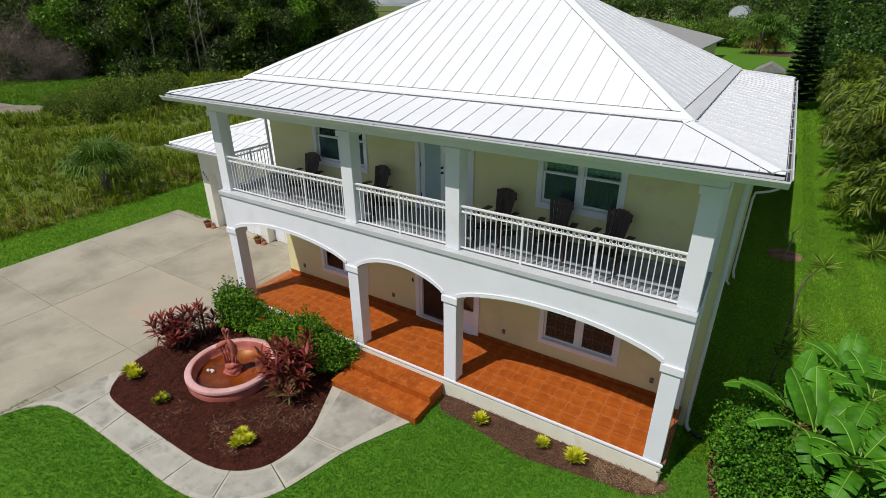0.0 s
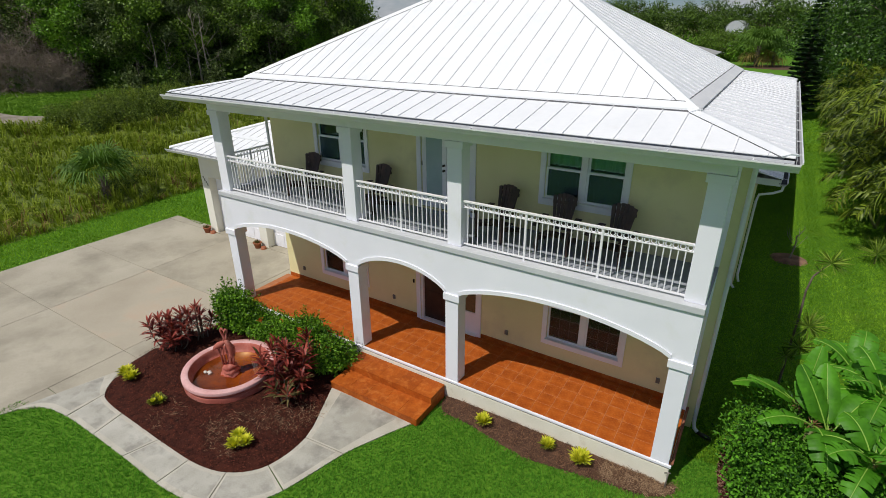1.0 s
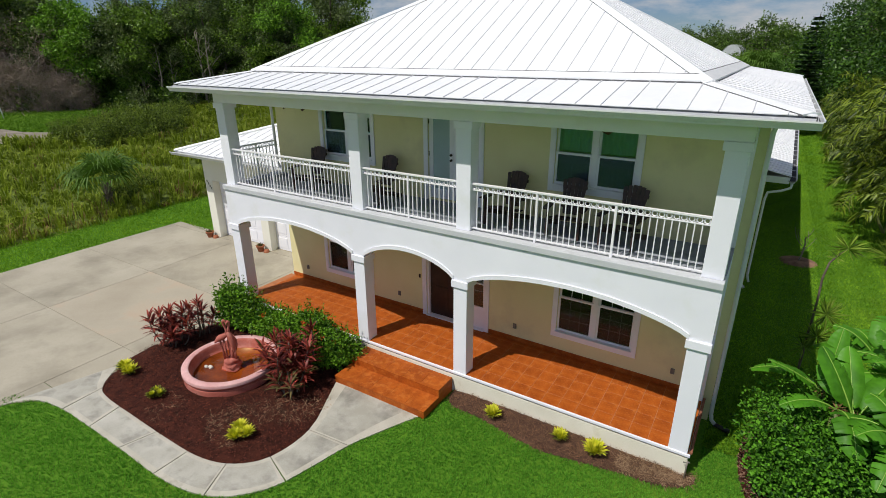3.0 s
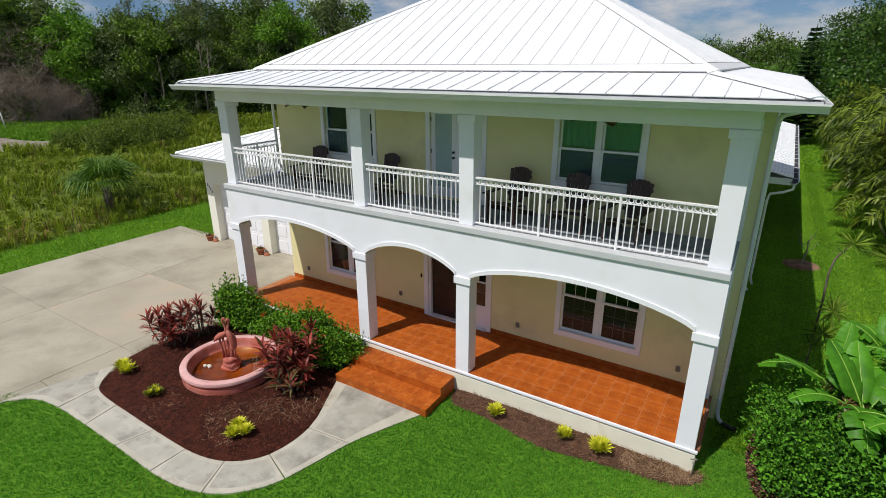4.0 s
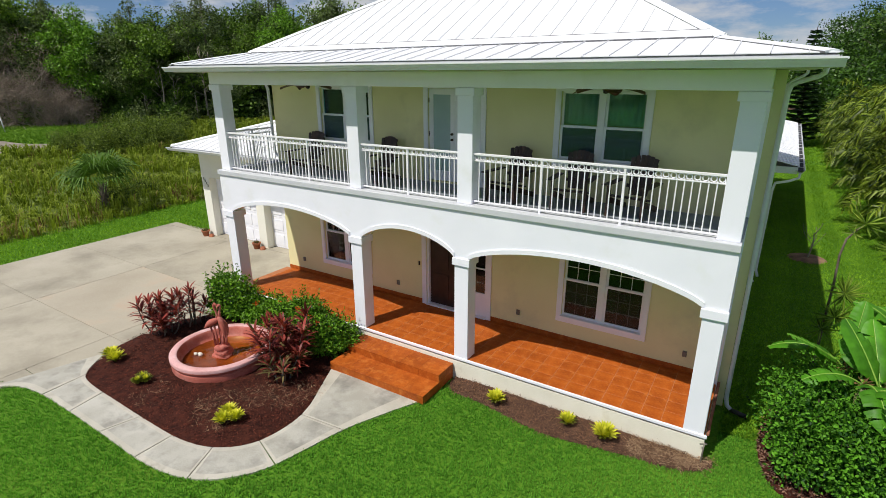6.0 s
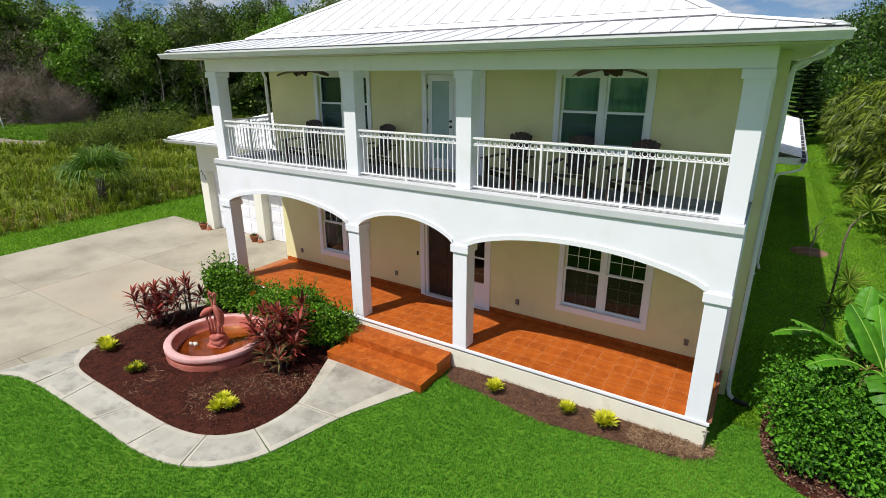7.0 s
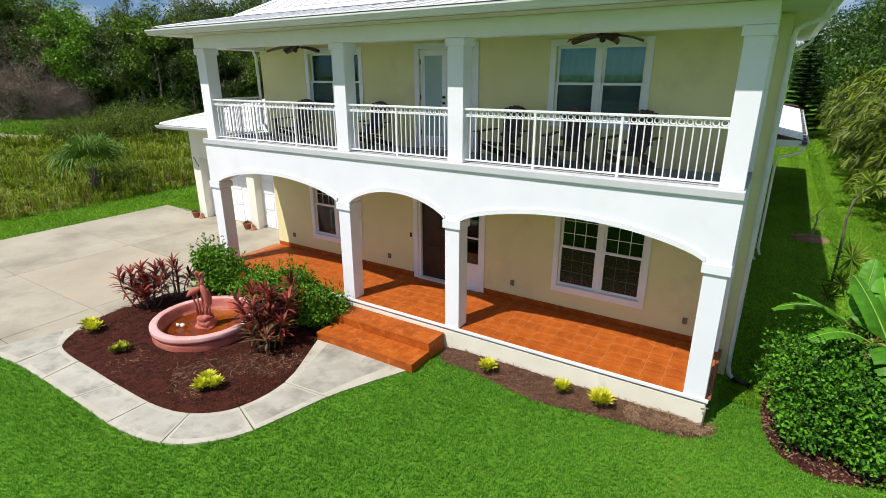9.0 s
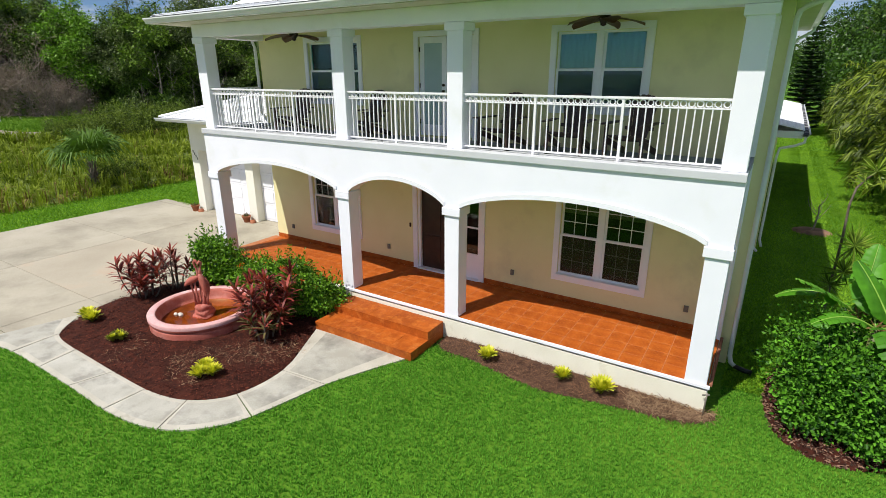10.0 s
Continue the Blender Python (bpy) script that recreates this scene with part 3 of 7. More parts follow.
BALUSTER = Form().box(-0.0085, 0.0085, -0.0085, 0.0085, 3.765, 4.50).mesh("baluster", RAIL)
RING = Form()
for k in range(12):
    a0, a1 = 2 * math.pi * k / 12, 2 * math.pi * (k + 1) / 12
    quad = []
    for a in (a0, a1):
        for r, y in ((0.031, 0), (0.040, -0.008), (0.049, 0), (0.040, 0.008)):
            quad.append((r * math.cos(a), y, 4.550 + r * math.sin(a)))
    RING.add(quad, [(j, (j + 1) % 4, 4 + (j + 1) % 4, 4 + j) for j in range(4)])
for s in (-1, 1):
    a, b = Vector((s * 0.053, 0, 4.495)), Vector((s * 0.034, 0, 4.532))
    across = Vector((0.0055, 0, 0.003))
    RING.add([p + across * k + Vector((0, w, 0)) for p in (a, b) for k, w in ((-1, -0.006), (1, -0.006), (1, 0.006), (-1, 0.006))], [(0, 1, 5, 4), (1, 2, 6, 5), (2, 3, 7, 6), (3, 0, 4, 7)])
RING = RING.mesh("ring", RAIL, smooth=False)
weld = bmesh.new()
weld.from_mesh(RING)
bmesh.ops.remove_doubles(weld, verts=weld.verts, dist=0.0005)
weld.to_mesh(RING)
weld.free()


def railing(a, b, posts, m, label=""):
    """A railing along x from a to b, laid into place by m."""
    rail = new("railing")
    rail.parent = house
    rail.matrix_basis = m
    tagged(rail, label or "white metal railing with a band of rings")
    for z0, z1, w in ((4.600, 4.635, 0.026), (4.488, 4.508, 0.014), (3.745, 3.772, 0.016)):
        part("rail", Form().box(a, b, -w, w, z0, z1), RAIL, rail, bevel=0.004)
    stops = [a] + posts + [b]
    for x in posts:
        part("post", Form().box(x - 0.02, x + 0.02, -0.02, 0.02, 3.70, 4.60), RAIL, rail, bevel=0.003)
    for x0, x1 in zip(stops, stops[1:]):
        n = max(2, round((x1 - x0) / 0.106))
        for k in range(n):
            if k:
                piece("baluster", BALUSTER, rail, pose(x0 + (x1 - x0) * k / n, 0, 0))
            piece("ring", RING, rail, pose(x0 + (x1 - x0) * (k + 0.5) / n, 0, 0.007))


def windows():
    def unit_frame(w, hole, grids, glass):
        x0, x1, z0, z1 = hole
        y = WALL
        casing = Form()
        c = 0.11
        casing.box(x0 - c, x0 - 0.001, y - 0.035, y - 0.002, z0 - c, z1 + c)
        casing.box(x1 + 0.001, x1 + c, y - 0.035, y - 0.002, z0 - c, z1 + c)
        casing.box(x0, x1, y - 0.035, y - 0.002, z1 + 0.001, z1 + c)
        casing.box(x0, x1, y - 0.035, y - 0.002, z0 - c, z0 - 0.001)
        part("casing", casing, TRIM, w, "flat white window surround")
        part("sill", Form().box(x0 - 0.02, x1 + 0.02, y - 0.075, y + 0.05, z0 - 0.002, z0 + 0.035), TRIM, w, bevel=0.006)
        mid, meet = (x0 + x1) / 2, z0 + (z1 - z0) * 0.50
        part("mullion", Form().box(mid - 0.05, mid + 0.05, y + 0.01, y + 0.11, z0 + 0.036, z1 - 0.001), TRIM, w, bevel=0.005)
        for a, b in ((x0 + 0.001, mid - 0.051), (mid + 0.051, x1 - 0.001)):
            for low, high, back in ((meet - 0.018, z1 - 0.002, 0.065), (z0 + 0.037, meet + 0.022, 0.03)):
                s, t = Form(), 0.042
                ys = (y + back, y + back + 0.032)
                s.box(a, a + t, *ys, low, high)
                s.box(b - t, b, *ys, low, high)
                s.box(a + t, b - t, *ys, low, low + t)
                s.box(a + t, b - t, *ys, high - t, high)
                sash = part("sash", s, TRIM, w)
                pane = part("pane", Form().box(a + t, b - t, y + back + 0.012, y + back + 0.018, low + t, high - t), glass if back > 0.05 else (MESHED if grids else SCREENED), w, "reflecting window glass")
                pane.visible_shadow = False
                if grids:
                    g, ahead, thin = Form(), 0.003 if back > 0.05 else 0.022, 0.006
                    for k in (1, 2):
                        x = a + t + (b - a - 2 * t) * k / 3
                        g.box(x - thin, x + thin, y + back + ahead, y + back + ahead + 0.006, low + t, high - t)
                        z = low + t + (high - low - 2 * t) * k / 3
                        g.box(a + t, b - t, y + back + ahead - 0.0005, y + back + ahead + 0.0055, z - thin, z + thin)
                    part("muntins", g, TRIM, w)
    for i, (hole, grids, label) in enumerate(((LOW_R, True, "white twin sash window with gridded panes"), (LOW_L, True, "white twin sash window with gridded panes"),
                                             (UP_R, False, "white twin sash window with dark reflecting panes"), (UP_L, False, "white twin sash window with curtain behind"))):
        w = new("window")
        w.parent = house
        tagged(w, label)
        unit_frame(w, hole, grids, GLASS if grids else FILM)
    n = 60
    for hole in (UP_L, UP_R):
        x0, x1, z0, z1 = hole
        v = [(x0 + (x1 - x0) * k / n, WALL + 0.20 + 0.03 * math.sin(k * 1.35) + 0.01 * math.sin(k * 0.5), z) for z in (z0 + (z1 - z0) * 0.53, z1 - 0.01) for k in range(n + 1)]
        part("curtain", Form().add(v, [(k, k + 1, n + 2 + k, n + 1 + k) for k in range(n)]), BLIND, house, "pale pleated valance behind the glass", smooth=True)


def doors():
    # balcony pair of glazed doors
    x0, x1, z0, z1 = DOOR_UP
    d = new("door")
    d.parent = house
    tagged(d, "white double balcony door with tall frosted panes")
    c = Form()
    c.box(x0 - 0.11, x0 - 0.001, WALL - 0.035, WALL - 0.002, z0 - 0.03, z1 + 0.11)
    c.box(x1 + 0.001, x1 + 0.11, WALL - 0.035, WALL - 0.002, z0 - 0.03, z1 + 0.11)
    c.box(x0, x1, WALL - 0.035, WALL - 0.002, z1 + 0.001, z1 + 0.11)
    part("casing", c, TRIM, d)
    mid = (x0 + x1) / 2
    for a, b in ((x0 + 0.004, mid - 0.003), (mid + 0.003, x1 - 0.004)):
        s = Form()
        s.box(a, a + 0.11, WALL + 0.03, WALL + 0.075, z0 + 0.01, z1 - 0.006)
        s.box(b - 0.11, b, WALL + 0.03, WALL + 0.075, z0 + 0.01, z1 - 0.006)
        s.box(a + 0.11, b - 0.11, WALL + 0.03, WALL + 0.075, z1 - 0.13, z1 - 0.006)
        s.box(a + 0.11, b - 0.11, WALL + 0.03, WALL + 0.075, z0 + 0.01, z0 + 0.24)
        part("leaf", s, TRIM, d)
        part("pane", Form().box(a + 0.11, b - 0.11, WALL + 0.045, WALL + 0.06, z0 + 0.24, z1 - 0.13), FROST, d, "frosted blue-green glass")
        for z in (z0 + 0.25, z0 + 1.0, z1 - 0.3):
            part("hinge", Form().box(x0 + 0.001, x0 + 0.016, WALL + 0.012, WALL + 0.029, z, z + 0.1), BRONZE, d)
    for z in (z0 + 0.94, z0 + 1.06):
        part("lock", Form().tube([(mid - 0.06, WALL + 0.035, z), (mid - 0.06, WALL - 0.02, z)], [0.028, 0.024], 12), BRONZE, d, smooth=True)
    # front door with a glazed side light
    x0, x1, z0, z1 = DOOR_LOW
    d = new("door")
    d.parent = house
    tagged(d, "dark brown front door with white glazed side light")
    c = Form()
    c.box(x0 - 0.12, x0 - 0.001, WALL - 0.035, WALL - 0.002, P + 0.005, z1 + 0.12)
    c.box(x1 + 0.001, x1 + 0.12, WALL - 0.035, WALL - 0.002, P + 0.005, z1 + 0.12)
    c.box(x0, x1, WALL - 0.035, WALL - 0.002, z1 + 0.001, z1 + 0.12)
    part("casing", c, TRIM, d)
    part("threshold", Form().box(x0, x1, WALL - 0.06, WALL + 0.16, P + 0.003, P + 0.035), TRIM, d, bevel=0.005)
    part("jamb", Form().box(x0 + 0.002, x0 + 0.06, WALL + 0.01, WALL + 0.16, P + 0.036, z1 - 0.002), TRIM, d)
    part("jamb", Form().box(-5.08, -4.98, WALL + 0.01, WALL + 0.16, P + 0.036, z1 - 0.002), TRIM, d)
    leaf_form = Form().box(x0 + 0.062, -5.082, WALL + 0.085, WALL + 0.13, P + 0.04, z1 - 0.004)
    for a, b in ((x0 + 0.16, -5.64), (-5.54, -5.18)):
        for low, high in ((P + 0.2, P + 0.85), (P + 1.0, z1 - 0.2)):
            leaf_form.box(a, b, WALL + 0.07, WALL + 0.0845, low, high)
    part("leaf", leaf_form, DARKWOOD, d, "dark brown panelled door leaf")
    s = Form()
    a, b = -4.978, x1 - 0.002
    s.box(a, a + 0.06, WALL + 0.03, WALL + 0.075, P + 0.037, z1 - 0.003)
    s.box(b - 0.06, b, WALL + 0.03, WALL + 0.075, P + 0.037, z1 - 0.003)
    s.box(a + 0.06, b - 0.06, WALL + 0.03, WALL + 0.075, P + 0.037, 1.11)
    s.box(a + 0.06, b - 0.06, WALL + 0.03, WALL + 0.075, 1.70, 1.735)
    s.box(a + 0.06, b - 0.06, WALL + 0.03, WALL + 0.075, z1 - 0.08, z1 - 0.003)
    part("side_light", s, TRIM, d)
    for low, high in ((1.11, 1.70), (1.735, z1 - 0.08)):
        part("pane", Form().box(a + 0.06, b - 0.06, WALL + 0.048, WALL + 0.054, low, high), GLASS, d).visible_shadow = False


def small_fittings():
    for x in (-10.49, -7.10, -3.75, -0.29):
        o = part("power_outlet", Form().box(x - 0.04, x + 0.04, WALL - 0.03, WALL - 0.001, 0.83, 0.95), METAL, house, "grey weatherproof outlet cover", bevel=0.008)
        part("flap", Form().box(x - 0.03, x + 0.03, WALL - 0.038, WALL - 0.0305, 0.85, 0.93), METAL, o, bevel=0.004)
    for x0, x1 in ((-11.14, -6.345), (-4.435, -0.0)):
        part("skirting", Form().box(x0, x1, WALL - 0.014, WALL - 0.001, P + 0.002, P + 0.115), TILE, house, "terracotta tile skirting along the wall", bevel=0.003)
    part("door_bell", Form().box(-6.45, -6.41, WALL - 0.025, WALL - 0.001, 1.50, 1.60), BRONZE, house, "small dark door bell plate", bevel=0.005)


def floor_tiles():
    bed = part("porch_floor", Form().box(-11.29, 0.325, 0.021, WALL - 0.004, P - 0.029, P - 0.0025), GROUT, house, "terracotta tiled porch floor with pale joints")
    s, g = 0.335, 0.0048
    mesh = Form().box(-s / 2 + g, s / 2 - g, -s / 2 + g, s / 2 - g, P - 0.0055, P + 0.001).mesh("tile", TILE, bevel=0.004)
    nx, ny = round((0.325 + 11.29) / s), 5
    rest = WALL - 0.006 - 0.021 - 5 * s
    cut = Form().box(-s / 2 + g, s / 2 - g, -rest / 2 + g, rest / 2 - g, P - 0.0055, P + 0.001).mesh("tile", TILE, bevel=0.004)
    for i in range(nx):
        for j in range(ny):
            x, y = 0.325 - s * (i + 0.5), 0.021 + s * (j + 0.5)
            if x < -11.29 + s / 2 - 0.02:
                continue
            piece("tile", mesh, bed, pose(x, y, random.uniform(-0.0006, 0.0006), 0, 0, 90 * random.randrange(4)))
        if x > -11.29 + s / 2 - 0.02:
            piece("tile", cut, bed, pose(x, 0.021 + 5 * s + rest / 2, 0))


def steps():
    """Two broad tiled steps in front of the middle bay."""
    for x0, x1, y0, y1, z1 in ((-6.72, -4.36, -1.12, -0.032, 0.182), (-6.72, -4.36, -0.56, -0.033, 0.345)):
        z0 = -0.05 if z1 < 0.2 else 0.183
        st = part("step", Form().box(x0, x1, y0, y1, z0, z1 - 0.014), STEPJOINT, house, "terracotta tiled entrance step")
        n, d = 5, (y1 - y0) / (2 if z1 < 0.2 else 1)
        w = (x1 - x0) / n
        for i in range(n):
            part("tile", Form().box(x0 + i * w + (0.0015 if i else -0.012), x0 + (i + 1) * w - (0.0015 if i < n - 1 else -0.012), y0 - 0.014, y0 - 0.0005, max(z0, 0.0) + 0.003, z1 - 0.0155), TILE, st)
            for j in range(2 if z1 < 0.2 else 1):
                part("tile", Form().box(x0 + i * w + (0.0015 if i else -0.016), x0 + (i + 1) * w - (0.0015 if i < n - 1 else -0.016), y0 + j * d + (0.0015 if j else -0.018), y0 + (j + 1) * d - 0.0015, z1 - 0.0135, z1), TILE, st, bevel=0.002)
        for k in range(2 if z1 < 0.2 else 1):
            part("tile", Form().box(x1 + 0.0005, x1 + 0.0125, y0 + k * d + 0.003, y0 + (k + 1) * d - 0.0015, max(z0, 0.0) + 0.003, z1 - 0.0155), TILE, st)


def clip(ring, a, b, c):
    """The part of a plan outline where a x + b y + c >= 0."""
    out = []
    for (x0, y0), (x1, y1) in zip(ring, ring[1:] + ring[:1]):
        d0, d1 = a * x0 + b * y0 + c, a * x1 + b * y1 + c
        if d0 >= 0:
            out.append((x0, y0))
        if d0 * d1 < 0:
            t = d0 / (d0 - d1)
            out.append((x0 + (x1 - x0) * t, y0 + (y1 - y0) * t))
    return out


def roof_slope(owner, ring, height, along, pitch, first, seams=True):
    """Standing-seam panels over a plan outline: along is the axis that the eave runs along."""
    lo, hi = min(p[along] for p in ring), max(p[along] for p in ring)
    s = first
    while s > lo:
        s -= pitch
    while s < hi:
        g = 0.004
        strip = clip(ring, 1 - along, along, -(s + g))
        strip = clip(strip, along - 1, -along, s + pitch - g) if strip else strip
        if len(strip) > 2:
            part("roof_panel", Form().prism(strip, lambda x, y: height(x, y) - 0.012, height), ROOF, owner)
        rib = clip(ring, 1 - along, along, -(s - 0.005))
        rib = clip(rib, along - 1, -along, s + 0.005) if rib else rib
        if len(rib) > 2 and seams:
            part("seam", Form().prism(rib, lambda x, y: height(x, y) + 0.001, lambda x, y: height(x, y) + 0.017), SEAM, owner)
        s += pitch


def hip_roof(owner, x0, x1, y0, y1, z0, knee, low, high, first, ridge_cap=True):
    """A hipped roof of two pitches; knee is the plan distance from the eave at which it steepens."""
    zk = z0 + knee * low

    def rise(d):
        return z0 + d * low if d <= knee + 1e-6 else zk + 0.03 + (d - knee) * high
    half = min(x1 - x0, y1 - y0) / 2
    sides = {"front": (lambda x, y: y - y0, 0), "right": (lambda x, y: x1 - x, 1), "left": (lambda x, y: x - x0, 1), "back": (lambda x, y: y1 - y, 0)}

    def corner(d):
        return [(x0 + d, y0 + d), (x1 - d, y0 + d), (x1 - d, y1 - d), (x0 + d, y1 - d)]
    pick = {"front": (0, 1), "right": (1, 2), "back": (2, 3), "left": (3, 0)}
    for side, (dist, along) in sides.items():
        i, j = pick[side]
        for d0, d1 in ((0, knee), (knee, half - 0.001)):
            a, b = corner(d0), corner(d1)
            ring = [a[i], a[j], b[j], b[i]]
            ring = [p for k, p in enumerate(ring) if (Vector(p) - Vector(ring[k - 1])).length > 0.003]
            mid = (d0 + d1) / 2
            steep = d0 > 0
            height = (lambda x, y, q=dist, s=steep: (zk + 0.03 + (q(x, y) - knee) * high) if s else z0 + q(x, y) * low)
            if side == "back":
                part("roof_panel", Form().prism(ring, lambda x, y: height(x, y) - 0.02, height), ROOF, owner)
            else:
                roof_slope(owner, ring, height, along, 0.376, (first + (0.065 if steep else 0)) if side != "right" else y0 + 0.2)
        a = corner(knee)
        p, q = Vector((*a[i], zk)), Vector((*a[j], zk))
        inward = Vector((0, 1, 0)) if side == "front" else Vector((-1, 0, 0)) if side == "right" else Vector((1, 0, 0)) if side == "left" else Vector((0, -1, 0))
        w = 0.14 if side == "front" else 0.18
        f, run = Form(), (q - p).normalized()
        f.add([p - inward * 0.03, q - inward * 0.03, q - run * w + inward * w + Vector((0, 0, 0.03 + w * high)), p + run * w + inward * w + Vector((0, 0, 0.03 + w * high)),
               p - inward * 0.03 + Vector((0, 0, 0.045)), q - inward * 0.03 + Vector((0, 0, 0.045)), q - run * w + inward * w + Vector((0, 0, 0.05 + w * high)), p + run * w + inward * w + Vector((0, 0, 0.05 + w * high))],
              [(0, 1, 5, 4), (4, 5, 6, 7), (1, 2, 6, 5), (2, 3, 7, 6), (3, 0, 4, 7)])
        part("flashing", f, ROOF if side != "right" else surface("weathered_flashing", (0.66, 0.67, 0.68), (0.78, 0.78, 0.78), scale=3, fine=12, rough=0.5, bump=0.3, depth=0.01), owner, "flat metal flashing at the change of pitch")
        if side in ("front", "right"):
            top, rise_w = Vector((0, 0, 0.0515 + w * high)), Vector((0, 0, high))
            e0, e1 = p + run * w + inward * w + top, q - run * w + inward * w + top
            part("closure_strip", Form().add([e + (inward + rise_w) * u + Vector((0, 0, h)) for h in (-0.02, 0.0) for e, u in ((e0, -0.008), (e1, -0.008), (e1, 0.008), (e0, 0.008))],
                                             [(4, 5, 6, 7), (0, 1, 5, 4), (1, 2, 6, 5), (2, 3, 7, 6), (3, 0, 4, 7)]), FOAM, owner, "dark sealed joint above the flashing")
            q0, q1, up = p - inward * 0.033, q - inward * 0.033, Vector((0, 0, 1))
            part("closure_strip", Form().add([c + inward * u + up * w for c in (q0, q1) for u, w in ((0, -0.02), (0, 0.017), (0.0025, 0.017), (0.0025, -0.02))],
                                             [(0, 1, 5, 4), (1, 2, 6, 5), (2, 3, 7, 6), (3, 0, 4, 7)]), FOAM, owner, "dark foam closure under the flashing")
    for k in range(4):
        for d0, d1 in ((0.05, knee), (knee, half)):
            p0, p1 = corner(d0)[k], corner(d1)[k]
            h0, h1 = (z0 + d0 * low, z0 + d1 * low) if d0 < knee else (zk + 0.03, zk + 0.03 + (half - knee) * high)
            a, b = Vector((*p0, h0)), Vector((*p1, h1))
            way = (b - a).normalized()
            side = Vector((-way.y, way.x, 0)).normalized()
            up = side.cross(way)
            up = up if up.z > 0 else -up
            f = Form()
            eave = -0.092 * (low if d0 < knee else high)
            prof = [(-0.13, eave + 0.002), (-0.13, eave + 0.018), (0.0, 0.024), (0.13, eave + 0.018), (0.13, eave + 0.002)]
            f.add([c + side * u + up * w for c in (a, b) for u, w in prof], [(i, i + 1, 6 + i, 5 + i) for i in range(4)] + [(0, 1, 2, 3, 4), (9, 8, 7, 6, 5)])
            part("hip_cap", f, ROOF, owner, "folded white hip capping")
            if k < 2:
                s = -1 if side.y > 0 else 1
                part("closure_strip", Form().add([c + side * s * u + up * w for c in (a, b) for u, w in ((0.1305, eave - 0.01), (0.1305, eave + 0.012), (0.1325, eave + 0.012), (0.1325, eave - 0.01))],
                                                 [(0, 1, 5, 4), (1, 2, 6, 5), (2, 3, 7, 6), (3, 0, 4, 7)]), FOAM, owner, "dark foam closure under the hip capping")
    zr = zk + 0.03 + (half - knee) * high
    if x1 - x0 > y1 - y0:
        part("ridge_cap", Form().box(x0 + half - 0.1, x1 - half + 0.1, (y0 + y1) / 2 - 0.11, (y0 + y1) / 2 + 0.11, zr - 0.04, zr + 0.03), ROOF, owner, bevel=0.02)


GUTTER_PROFILE = [(0.0, 0.0), (0.105, 0.0), (0.115, 0.025), (0.140, 0.06), (0.150, 0.085), (0.163, 0.09), (0.163, 0.112), (0.146, 0.112), (0.138, 0.085), (0.128, 0.062), (0.103, 0.03), (0.095, 0.012), (0.006, 0.012)]


def gutter(owner, a, b, out, z):
    """A gutter from a to b (plan points), open at the top; out is the plan direction away from the wall."""
    f, n = Form(), len(GUTTER_PROFILE)
    v = [(p[0] + out[0] * u, p[1] + out[1] * u, z + w) for p in (a, b) for u, w in GUTTER_PROFILE]
    f.add(v, [(i, (i + 1) % n, n + (i + 1) % n, n + i) for i in range(n)] + [tuple(range(n)), tuple(reversed(range(n, 2 * n)))])
    g = part("gutter", f, GUTTER, owner, "white metal eaves gutter")
    f = Form()
    v = [(p[0] + out[0] * u, p[1] + out[1] * u, z + w) for p in (a, b) for u, w in ((-0.062, 0.055), (0.130, 0.066))]
    f.add(v, [(0, 1, 3, 2)])
    # one dark sheet carries both the grit and the trough's shade
    part("debris_shade", f, GRITSHADE, g, "dark sheet for grit and inner shade of the gutter")
    length = (Vector(b) - Vector(a)).length
    n = int(length / 0.95)
    for k in range(n):
        c = Vector(a).lerp(Vector(b), (k + 0.5) / n)
        t = Vector((-out[1], out[0])) * 0.008
        p = [c - t, c + t, c + t + Vector(out) * 0.146, c - t + Vector(out) * 0.146]
        part("hanger", Form().add([(q.x, q.y, z + 0.096 + h) for h in (0, 0.012) for q in p], [(0, 1, 2, 3), (4, 5, 6, 7), (0, 1, 5, 4), (1, 2, 6, 5), (2, 3, 7, 6), (3, 0, 4, 7)]), GUTTER, g)
    return g


def roof():
    r = new("roof")
    r.parent = house
    tagged(r, "white standing-seam metal hip roof with two pitches")
    hip_roof(r, -11.94, 0.92, -0.475, 10.15, 6.20, 1.30, 0.20, 0.53, 0.255)
    for f in (Form().box(-11.83, 0.81, -0.385, -0.362, 6.052, 6.19), Form().box(0.787, 0.81, -0.36, 10.1, 6.052, 6.19), Form().box(-11.83, -11.807, -0.36, 10.1, 6.052, 6.19)):
        part("fascia", f, GUTTER, r)
    for f in (Form().box(-11.94, 0.92, -0.500, -0.494, 6.128, 6.166), Form().box(0.938, 0.944, -0.49, 10.13, 6.128, 6.166), Form().box(-11.964, -11.958, -0.49, 10.13, 6.128, 6.166)):
        part("drip_edge", f, GUTTER, r)
    gutter(house, (-12.02, -0.455), (0.99, -0.455), (0, -1), 6.035)
    gutter(house, (0.855, -0.45), (0.855, 10.13), (1, 0), 6.035)
    gutter(house, (-11.904, 10.13), (-11.904, -0.45), (-1, 0), 6.035)


def downspout(path, label="white downspout"):
    s = part("downspout", Form().tube(path, 0.038, 8), GUTTER, house, label, smooth=True)
    return s


